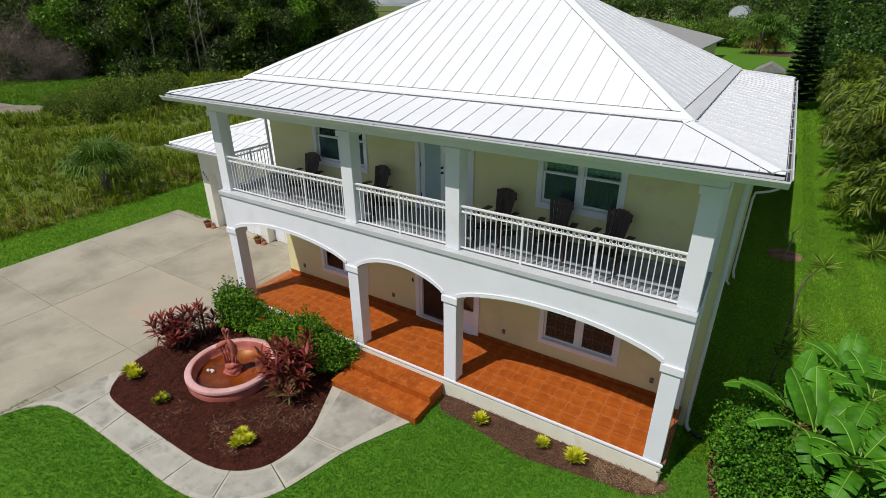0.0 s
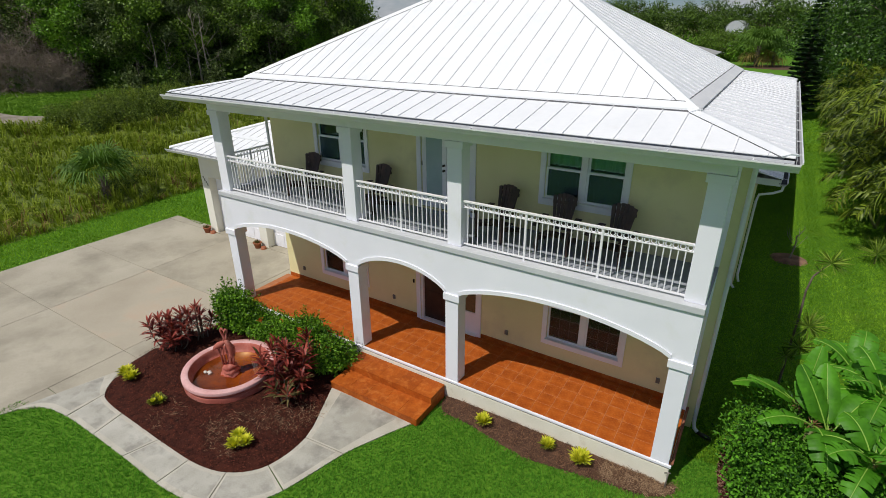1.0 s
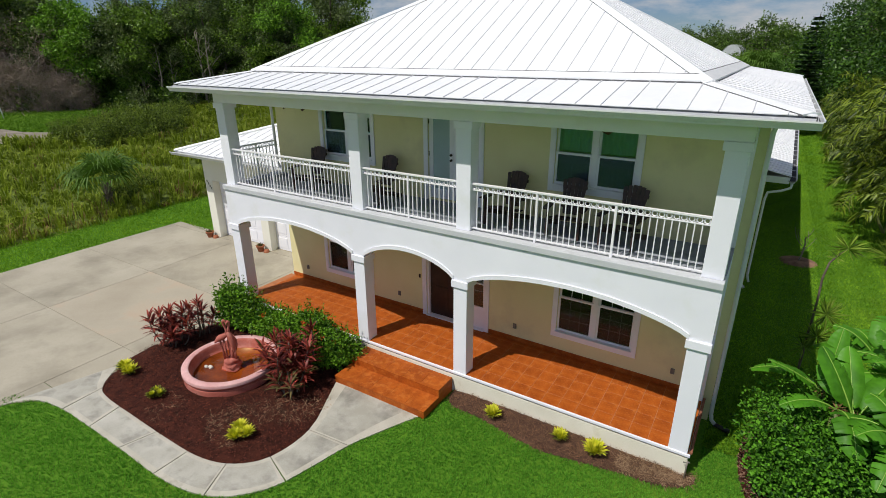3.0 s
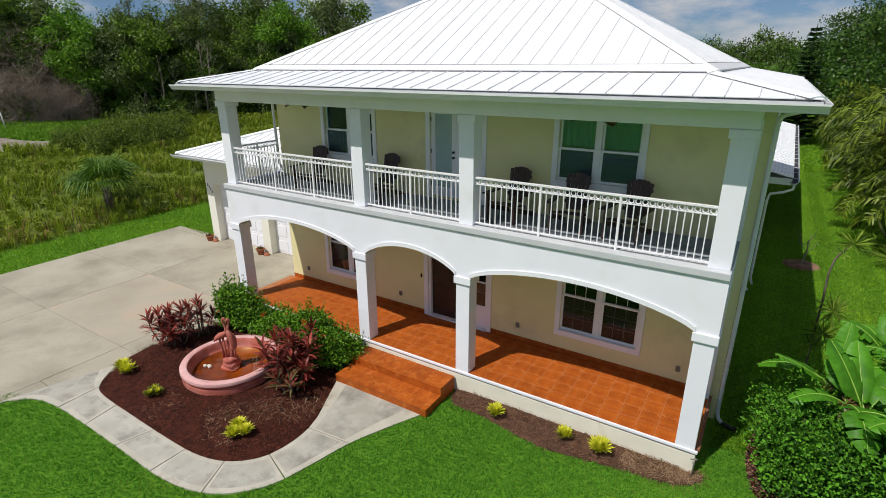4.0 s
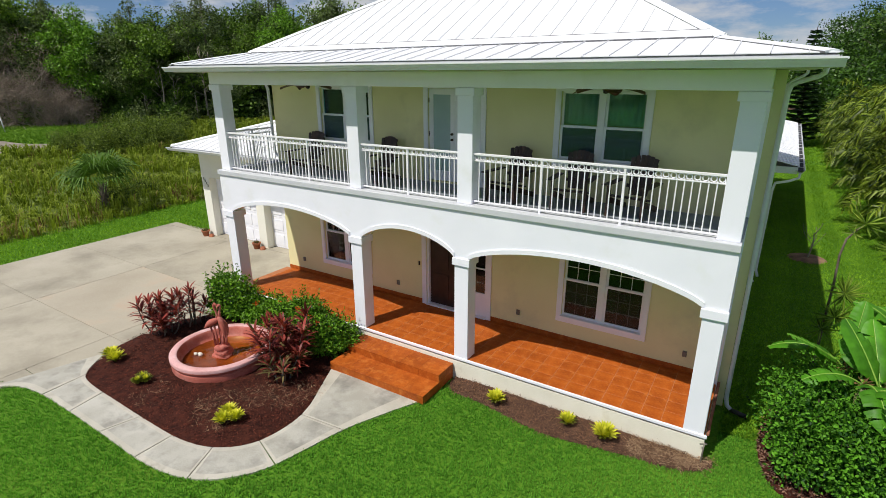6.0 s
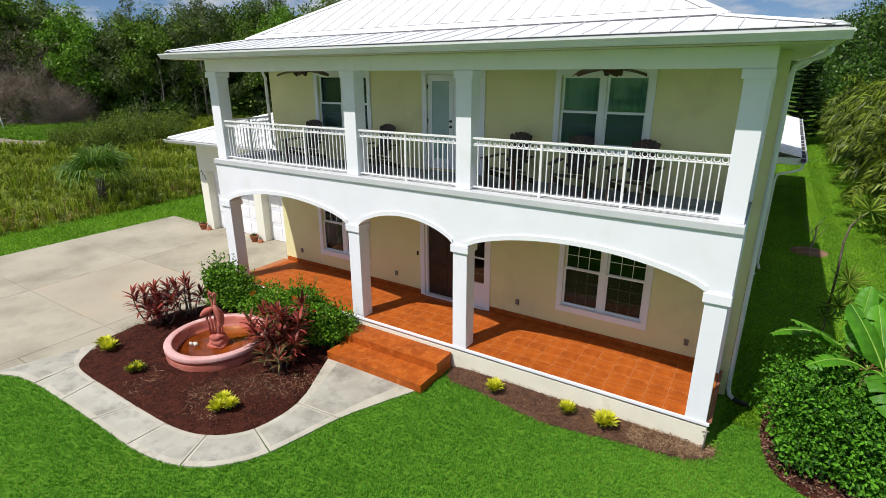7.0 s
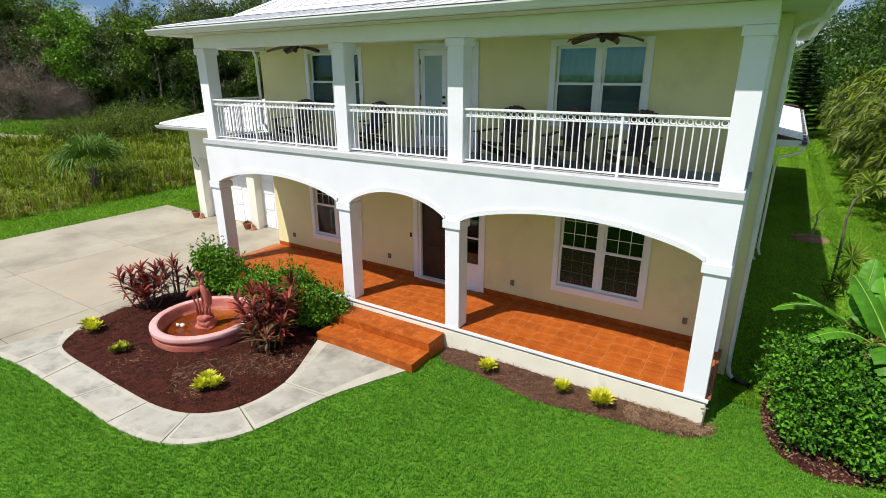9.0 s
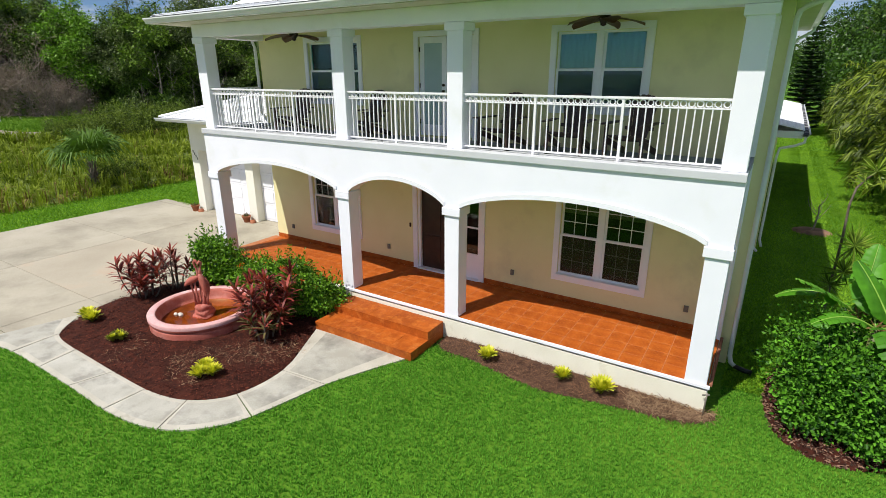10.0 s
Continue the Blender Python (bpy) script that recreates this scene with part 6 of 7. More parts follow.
def hose_stub():
    s = thing("garden_stake", "thin pale stake with small spigot by the porch corner", "stake")
    s.matrix_basis = pose(0.33, -0.10, 0.0)
    part("rod", Form().tube([(0, 0, 0), (0.01, 0.02, 0.30), (0.012, 0.025, 0.42)], 0.012, 7), DEADWOOD, s, smooth=True)
    part("tap", Form().tube([(-0.05, 0.02, 0.37), (0.05, 0.03, 0.40)], 0.013, 7), METAL, s, smooth=True)


hose_stub()


# ---- lawn and meadow ----
def blades(name, label, x, y, height, width, mats, slots=None, lean=0.35, z=0.0, stripe=0.0):
    n = len(x)
    a = rng.uniform(0, 2 * np.pi, n)
    tip = rng.normal(0, lean, (n, 2))
    if stripe:
        tip[:, 1] += np.where(np.sin(2 * np.pi * x / 1.05) > 0, stripe, -stripe)
    h = height * rng.uniform(0.55, 1.3, n)
    w = width * rng.uniform(0.7, 1.3, n)
    base = np.stack([x, y, np.full(n, z)], 1)
    side = np.stack([np.cos(a), np.sin(a), np.zeros(n)], 1) * w[:, None] / 2
    top = base + np.stack([tip[:, 0] * h, tip[:, 1] * h, h], 1)
    v = np.stack([base - side, base + side, top], 1).reshape(-1, 3)
    tagged(new(name, array_mesh(name, v, np.arange(3 * n).reshape(n, 3), mats, slots)), label, "grass", kind="stuff")


def tufts(name, label, x, y, per, height, width, mat):
    """Small tufts of short blades that lean outwards from a common foot."""
    m = len(x)
    k = m * per
    a = np.repeat(rng.uniform(0, 6.28, m), per) + np.tile(np.arange(per) * 6.28 / per, m) + rng.normal(0, 0.3, k)
    tall = np.repeat(height * rng.uniform(0.65, 1.35, m), per) * rng.uniform(0.75, 1.2, k)
    out = np.stack([np.cos(a), np.sin(a), np.zeros(k)], 1)
    side = np.stack([-np.sin(a), np.cos(a), np.zeros(k)], 1) * (width * rng.uniform(0.35, 0.65, k))[:, None]
    foot = np.stack([np.repeat(x, per), np.repeat(y, per), np.zeros(k)], 1) + out * 0.006
    tip = foot + out * (tall * rng.uniform(0.15, 0.65, k))[:, None] + np.array((0, 0, 1.0)) * tall[:, None]
    v = np.stack([foot - side, foot + side, tip], 1).reshape(-1, 3)
    tagged(new(name, array_mesh(name, v, np.arange(3 * k).reshape(k, 3), mat)), label, "grass", kind="stuff")


def keep_lawn(x, y):
    off = [bed_ring, strip_ring, hedge_ring, WALK_OUT + list(reversed(BED)), [(-11.3, 0), (0.5, 0), (0.5, 30), (-11.3, 30)], [(-20.6, -30), (-12.36, -30), (-12.36, 3), (-20.6, 4)], [(-6.74, -1.15), (-4.34, -1.15), (-4.34, 0), (-6.74, 0)],
           [(-12.5, -5.2), (-11.5, -4.8), (-11, -3.0), (-12.5, 3)]]
    ok = np.ones(len(x), bool)
    for ring in off:
        ok &= ~inside(ring, x, y)
    return ok


def lawns():
    m = 165000
    x, y = rng.uniform(-12.4, 5.2, m), 1.2 - 8.6 * rng.uniform(size=m) ** 1.05
    thin = rng.uniform(size=m) < np.clip(1.25 - 0.05 * np.hypot(x - 0.5, y + 8), 0.35, 1) * np.clip((y + 7.4) / 1.6, 0, 1) * np.clip((5.2 - x) / 2.2, 0, 1)
    ok = keep_lawn(x, y) & thin
    tufts("lawn_grass", "thick mown green lawn grass", x[ok], y[ok], 4, 0.036, 0.0125, BLADE)
    x, y = rng.uniform(0.5, 5.5, 150000), 1.0 + 34 * rng.uniform(size=150000) ** 1.6
    ok = keep_lawn(x, y)
    blades("lawn_grass", "mown green grass beside the house", x[ok], y[ok], 0.05, 0.022, VERGE, None, 0.6, 0.0, 0.3)
    x, y = rng.uniform(-3.0, 5.5, 60000), rng.uniform(32, 80, 60000)
    blades("lawn_grass", "mown grass of the rear lawn", x, y, 0.07, 0.06, VERGE, None, 0.6, 0.0, 0.2)
    x, y = rng.uniform(-23.6, -18.7, 52000), rng.uniform(-6, 16, 52000)
    ok = keep_lawn(x, y)
    x, y = x[ok], y[ok]
    blades("lawn_grass", "mown grass verge beside the driveway", x, y, 0.06, 0.03, VERGE, None, 0.6)


def clearing_grass():
    x, y = rng.uniform(-88, -50, 60000), rng.uniform(4, 31, 60000)
    ok = inside(clear, x, y) & ~inside(road, x, y)
    blades("lawn_grass", "mown grass of the clearing before the wood", x[ok], y[ok], 0.16, 0.16, MOWNBLADE, None, 0.7)


def meadow():
    """Tussocks of arching blades, tall and mottled, thinner with distance."""
    n = 8000
    d = rng.uniform(0, 1, n) ** 1.5 * 44
    tx, ty = -23.25 - d, rng.uniform(-14, 40, n)
    ok = ~inside(clear, tx, ty) & ~inside(road, tx, ty)
    tx, ty = tx[ok], ty[ok]
    m, per = len(tx), 14
    patch = 0.5 + 0.5 * np.sin(tx * 0.55 + 1.3 * np.sin(ty * 0.4)) * np.sin(ty * 0.5)
    high = (0.30 + 0.45 * patch) * rng.uniform(0.55, 1.6, m) * np.where(tx > -23.9, 0.55, 1.0)
    lush = rng.uniform(size=m)
    far = np.clip(d[ok] / 42, 0, 1)
    brown = rng.uniform(size=m) < np.where(tx > -24.8, 0.24, 0.015) * (0.4 + 1.2 * (np.sin(ty * 0.9 + 0.7) > 0))
    x, y, h, f = (np.repeat(a, per) for a in (tx, ty, high, far))
    k = m * per
    a = rng.uniform(0, 2 * np.pi, k)
    out = np.stack([np.cos(a), np.sin(a), np.zeros(k)], 1)
    side = np.stack([-np.sin(a), np.cos(a), np.zeros(k)], 1) * ((0.015 + 0.030 * f) * np.repeat(0.7 + 0.9 * lush, per))[:, None]
    foot = np.stack([x, y, np.full(k, -0.02)], 1) + out * (0.02 + 0.16 * rng.uniform(size=k))[:, None]
    h = (h * rng.uniform(0.5, 1.2, k))[:, None]
    lean = rng.uniform(0.15, 0.75, k)[:, None]
    mid = foot + out * h * lean * 0.45 + np.array((0, 0, 1.0)) * h * 0.75
    tip = foot + out * h * lean * 1.25 + np.array((0, 0, 1.0)) * h * (1.05 - 0.45 * lean)
    v = np.stack([foot - side * 0.7, foot + side * 0.7, mid + side, mid - side, tip + side * 0.15, tip - side * 0.15], 1).reshape(-1, 3)
    i = 6 * np.arange(k)[:, None]
    q = np.concatenate([i + np.array([[0, 1, 2, 3]]), i + np.array([[3, 2, 4, 5]])], 1).reshape(-1, 4)
    dry = np.repeat((np.repeat(brown, per) & (rng.uniform(size=k) < 0.75)) | (rng.uniform(size=k) < 0.015), 2).astype(int)
    tagged(new("meadow_grass", array_mesh("meadow_grass", v, q, [REED, DRYREED], dry)), "tall uncut field grass, green with dry stalks", "grass", kind="stuff")


clear = smooth_line([(-50.5, 7.5), (-51.5, 12), (-54, 15), (-58, 17.5), (-61, 20.5), (-64.5, 26.5), (-63.5, 31), (-70, 27.8), (-75, 25.5), (-82, 20), (-90, 14), (-80, 4), (-60, 4)], 4)
road = smooth_line([(-62, 12.0), (-57.5, 12.3), (-53.6, 13.9), (-50.8, 10.6), (-51.2, 8.3), (-58, 6.5), (-68, 7.5)], 4)
tagged(part("clearing", Form().prism(list(reversed(clear)), -0.015, -0.004), MOWN), "mown bright green clearing before the wood", "lawn", kind="structure")
tagged(part("dirt_track", Form().prism(road, -0.01, 0.004), DIRT), "bare grey-brown dirt patch at the field edge", "road", kind="structure")
lawns()
clearing_grass()
meadow()
post = thing("marker_post", "leaning white marker post with round cap", "post")
post.matrix_basis = pose(-71.0, 15.4, 0, 0, -12, 0)
part("pole", Form().tube([(0, 0, 0), (0, 0, 2.35)], 0.055, 8), TRIM, post, smooth=True)
part("cap", Form().lathe([(0.0, 2.62), (0.11, 2.59), (0.16, 2.50), (0.13, 2.40), (0.0, 2.352)], 14), TRIM, post, smooth=True)


# ---- trees ----
def broad_tree(label, h, r, mat, n, size, trunk=0.22, lean=0.0, tall=1.0, bare=False):
    t = thing("tree", label, "tree", "trees round the property")
    wood = Form()
    crown_base = h * 0.28
    top = Vector((lean, 0, h * 0.92))
    limb(wood, (0, 0, -0.1), top, trunk, 0.05, 0.03, 9, 9)
    blobs = []
    count = 11
    for k in range(count):
        u = (k + 0.5) / count
        a = k * 2.4 + rng.uniform(-0.3, 0.3)
        z0 = crown_base + (h * 0.86 - crown_base) * u
        reach = r * (0.55 + 0.6 * math.sin(math.pi * min(1, 0.2 + 0.8 * u))) * rng.uniform(0.75, 1.15) * (1.0 - 0.45 * u * u)
        foot = Vector((lean * u, 0, z0 * 0.8))
        tip = Vector((lean * u + math.cos(a) * reach, math.sin(a) * reach, z0 + reach * 0.25))
        limb(wood, foot, tip, trunk * 0.45 * (1 - 0.5 * u), 0.025, 0.1, 5, 6)
        for j in range(2):
            c = foot.lerp(tip, 0.7 + 0.35 * j) + Vector(rng.normal(size=3)) * r * 0.12
            q = r * rng.uniform(0.24, 0.40)
            blobs.append(((c.x, c.y, c.z), (q * 1.15, q * 1.15, q * 0.8 * tall)))
    blobs.append(((lean, 0, h * 0.93), (r * 0.32, r * 0.32, r * 0.30 * tall)))
    part("trunk", wood, DEADWOOD if bare else BARK, t, smooth=True)
    leaves_part("crown", [blob_leaves(blobs, int(n * 1.6), size * 0.74, 0.15, (0.40, 1.05), 0.6, 0.4, tri_leaves)], [mat], t)
    return t


def dead_brush(label, h, r):
    t = thing("dead_shrub", label, "shrub", "dry brush at the wood edge")
    wood = Form()
    tips = []
    for k in range(20):
        a, reach = rng.uniform(0, 6.28), r * rng.uniform(0.2, 1.0)
        foot = (rng.normal(0, r * 0.25), rng.normal(0, r * 0.25), 0)
        tip = Vector((math.cos(a) * reach, math.sin(a) * reach, h * rng.uniform(0.35, 1.0)))
        pts = limb(wood, foot, tip, 0.045, 0.012, 0.18, 5, 5)
        for j in range(6):
            d = Vector(rng.normal(size=3)) * r * 0.3
            limb(wood, pts[rng.integers(2, 6)], tip + d, 0.02, 0.006, 0.12, 3, 4)
            tips.append(tip * rng.uniform(0.6, 1.0) + d)
    part("branch_frame", wood, DEADWOOD, t)
    blobs = [((p.x, p.y, max(0.3, p.z)), (r * 0.2, r * 0.2, r * 0.16)) for p in tips]
    leaves_part("twig_mass", [blob_leaves(blobs, 9000, 0.6, 0.0, (0.0, 1.4), 0.04)], [GREY_TWIG], t)
    return t


def snag(h):
    t = thing("dead_tree", "bleached bare dead tree standing among green trees", "tree", "dead trees at the wood edge")
    wood = Form()
    limb(wood, (0, 0, 0), (0.4, 0.2, h), 0.16, 0.03, 0.03, 7, 7)
    for k in range(9):
        a, z = k * 2.4, h * (0.3 + 0.07 * k)
        limb(wood, (0.1, 0.05, z), (math.cos(a) * 1.6, math.sin(a) * 1.6, z + 1.6), 0.05, 0.012, 0.08, 4, 5)
    part("trunk", wood, DEADWOOD, t, smooth=True)
    return t


def place(ob, spots):
    """Moves a built thing to the first spot and copies it to the rest: x, y, turn, size."""
    for k, (x, y, turn, s) in enumerate(spots):
        if k:
            copy_thing(ob, pose(x, y, 0, 0, 0, turn)).scale = (s, s, s * rng.uniform(0.92, 1.1))
    x, y, turn, s = spots[0]
    ob.matrix_basis = pose(x, y, 0, 0, 0, turn) @ Matrix.Diagonal((s, s, s, 1))


def wood_line(n, depth0, depth1, s0, s1, lo=20, hi=64):
    """Spots along the edge of the wood, which runs from the far left to the back."""
    out = []
    for k in range(n):
        y = lo + (hi - lo) * (k + rng.uniform(-0.4, 0.4)) / n
        edge = float(np.interp(y, (5, 19.6, 23.6, 27.6, 31, 35, 45, 60, 95), (-90, -83, -77, -71, -66, -63, -61, -58, -50)))
        out.append((edge - rng.uniform(depth0, depth1), y, rng.uniform(0, 360), rng.uniform(s0, s1) * (1.30 if y < 24.5 else 0.92 if y < 31.5 else 1.05 if y < 40 else 1.18)))
    return out


tree_a = broad_tree("tall leafy green tree in a dense wood", 12.5, 4.4, GREEN_A, 7000, 0.34, 0.24)
tree_b = broad_tree("bright green tree at the wood edge", 12, 3.6, GREEN_B, 9000, 0.29, 0.22, 0.4, 1.2)
tree_c = broad_tree("dark dense tree in the wood", 11.5, 4.6, GREEN_C, 7000, 0.34, 0.25, -0.5)
tree_d = broad_tree("slender grey-green tree with thin open crown", 15, 2.9, GREEN_D, 5200, 0.28, 0.2, 0.8, 1.3)
tree_e = broad_tree("grey-green spreading tree at the wood edge", 11, 4.0, GREEN_D, 7500, 0.29, 0.22, -0.4, 1.0)
place(tree_a, wood_line(9, 4, 12, 0.95, 1.2) + wood_line(4, 2, 6, 0.7, 0.9, 35, 62))
place(tree_b, [(-76, 26.8, 0, 1.16), (-70, 31.0, 130, 0.62), (-61.5, 47, 60, 1.3), (-92, 27, 200, 1.2), (-64, 66, 90, 1.0), (-63, 56, 300, 0.95)])
place(tree_c, wood_line(9, 3, 14, 0.9, 1.15))
place(tree_d, wood_line(8, 2, 9, 0.9, 1.15) + [(-73, 38.5, 20, 1.1), (-74, 43.0, 160, 1.05), (-82, 25, 80, 1.05)])
place(tree_e, wood_line(5, 1, 5, 0.8, 1.0) + [(-70, 36.5, 10, 1.05), (-69, 41, 100, 0.95)])
under = shrub("undergrowth_bush", "dark tangled bush at the foot of the wood", "shrub", [((0, 0, 1.1), (1.8, 1.6, 1.3)), ((1.4, 0.6, 0.9), (1.2, 1.2, 1.0)), ((-1.3, 0.4, 0.8), (1.2, 1.1, 0.9))], 2000, 0.36, GREEN_C, "bushes at the wood edge", 8)
place(under, wood_line(15, 0.5, 3, 0.9, 1.5) + wood_line(9, 5, 9, 1.6, 2.2) + wood_line(6, 12, 17, 2.8, 3.6))
pale = shrub("undergrowth_bush", "grey-green scrub at the foot of the wood", "shrub", [((0, 0, 0.9), (1.3, 1.2, 1.1)), ((1.1, 0.4, 0.7), (0.9, 0.9, 0.8))], 1500, 0.26, GREEN_D, "bushes at the wood edge", 8, 0, 14, 1.2)
place(pale, wood_line(10, -1.5, 0.5, 0.7, 1.3))
rear = shrub("garden_bush", "bright green bush behind the rear lawns", "shrub", [((0, 0, 0.9), (1.4, 1.2, 0.95)), ((1.2, 0.4, 0.7), (1.1, 1.0, 0.8)), ((-1.2, 0.2, 0.7), (1.0, 1.0, 0.75))], 1500, 0.26, GREEN_B, "bushes behind the rear lawns", 8, 0, 20, 0.6)
place(rear, [(-40 + 4.3 * k, 121 + 2.5 * math.sin(2.1 * k), 70 * k, 1.9 + 0.4 * math.sin(1.7 * k)) for k in range(9)])
brush = dead_brush("grey leafless dry brush at the wood edge", 6.4, 4.4)
place(brush, [(-80.5, 19.0, 0, 1.4), (-78, 21.2, 80, 1.2), (-75.5, 22.8, 150, 0.95), (-74, 24.0, 210, 0.65)])
dead = snag(9.0)
place(dead, [(-66, 30.6, 0, 0.85), (-62.5, 34.6, 120, 1.0), (-62, 35.8, 250, 0.95), (-60.5, 45, 200, 0.8), (-74.0, 21.8, 40, 0.45), (-82, 30, 300, 1.5), (-64.5, 32.0, 160, 0.7), (-61.5, 36.6, 70, 0.5), (-67, 29.4, 210, 0.42), (-63, 33.4, 310, 0.45)])
# bushes standing in the field
bush = shrub("field_bush", "wild green bush standing in tall field grass", "shrub", [((0, 0, 0.8), (1.2, 1.1, 0.9)), ((1.2, 0.5, 0.6), (0.9, 0.8, 0.7)), ((-1.2, -0.3, 0.6), (0.9, 0.8, 0.7))], 2300, 0.17, OLIVELEAF, "bushes in the field", 8, 0, 90, 1.1)
place(bush, [(x, y, turn, 0.86 * size) for x, y, turn, size in [(-49.8, 12.2, 0, 0.75), (-46.5, 11.8, 70, 0.95), (-44, 12.2, 140, 1.05), (-43, 14.2, 200, 1.05), (-45.2, 15.6, 260, 1.25), (-46.2, 18.0, 300, 1.2), (-48.6, 16, 30, 1.15), (-47.6, 20, 110, 1.15), (-44, 17.5, 50, 0.95), (-50.5, 21, 170, 0.95), (-53, 24.5, 90, 1.0), (-51, 28.5, 20, 0.85), (-25.8, 4.4, 190, 0.5), (-27, 6.0, 20, 0.5)]])


def fan_frond(foot, heading, tilt, length, n=20):
    """A stalk with a fan of pleated segments whose tips hang."""
    out = np.array((math.cos(heading) * math.cos(tilt), math.sin(heading) * math.cos(tilt), math.sin(tilt)))
    side = np.array((-math.sin(heading), math.cos(heading), 0.0))
    up = np.cross(out, side)
    hub = np.array(foot) + out * length * 0.75 - np.array((0, 0, 0.06))
    ang = np.linspace(-1.9, 1.9, n) + rng.normal(0, 0.04, n)
    way = unit(np.cos(ang)[:, None] * (out * 0.9 - up * 0.15) + np.sin(ang)[:, None] * side)
    ll = (length * rng.uniform(0.75, 1.0, n) * (0.65 + 0.35 * np.cos(ang / 2)))[:, None]
    edge = np.cross(way, up) * 0.027 * length
    mid = hub + way * ll * 0.6 - np.array((0, 0, 0.04))
    tip = hub + way * ll * 0.95 - np.array((0, 0, 1.0)) * ll * rng.uniform(0.2, 0.6, (n, 1))
    v = np.stack([mid + edge, mid - edge, tip + edge * 0.2, tip - edge * 0.2], 1).reshape(-1, 3)
    hubs = np.array([hub, np.array(foot) - side * 0.02, np.array(foot) + side * 0.02, hub - up * 0.01])
    i = 4 + 4 * np.arange(n)
    faces = [(0, a, a + 1) for a in i] + [(a + 1, a, a + 2, a + 3) for a in i] + [(1, 2, 0), (2, 3, 0)]
    return np.concatenate([hubs, v]), faces


def fan_palm(name, label, h, fronds, length, group="", skirt=0):
    p = thing(name, label, "palm", group)
    wood = Form().tube([(0, 0, -0.1), (0.02, 0, h * 0.5), (0, 0.02, h)], [0.2, 0.17, 0.15], 10)
    for k in range(26):
        a, z = k * 2.4, h * (0.25 + 0.72 * k / 26)
        wood.tube([(0.13 * math.cos(a), 0.13 * math.sin(a), z), (0.27 * math.cos(a), 0.27 * math.sin(a), z + 0.22)], [0.04, 0.012], 4)
    part("trunk", wood, BARK, p)
    for k in range(fronds):
        t = k / fronds
        v, q = fan_frond((0, 0, h), k * 2.4, 1.35 - 1.1 * t + rng.normal(0, 0.14), length * rng.uniform(0.8, 1.15))
        me = bpy.data.meshes.new("frond")
        me.from_pydata([tuple(c) for c in v], [], [tuple(int(c) for c in f) for f in q])
        me.materials.append(FAN)
        piece("frond", me, p)
    for k in range(skirt):
        v, q = fan_frond((0, 0, h - 0.12), k * 2.4 + 0.7, -0.55 + rng.normal(0, 0.2), length * rng.uniform(0.7, 0.95))
        me = bpy.data.meshes.new("dry_frond")
        me.from_pydata([tuple(c) for c in v], [], [tuple(int(c) for c in f) for f in q])
        me.materials.append(PALMDRY)
        tagged(piece("dry_frond", me, p), "hanging dead brown frond")
    return p


palmetto = fan_palm("palmetto", "bushy cabbage palm in the field grass", 1.5, 24, 1.42)
place(palmetto, [(-25.0, 3.35, 0, 0.86)])
cabbage = fan_palm("cabbage_palm", "shaggy cabbage palm on the rear lawn", 2.0, 34, 1.7, "palms on the rear lawn", 6)
place(cabbage, [(-4.0, 104, 0, 1.75), (-1.5, 106, 90, 1.3)])
tagged(part("straw_bed", Form().prism(smooth_line([(-6.0, 103), (-4, 100.5), (0, 99), (3, 100.5), (4, 105), (1, 109), (-4, 108), (-6.0, 103)], 4)[:-1], -0.03, 0.012), STRAWBED), "bed of brown fallen straw under the shaggy palms", "mulch bed", kind="structure")


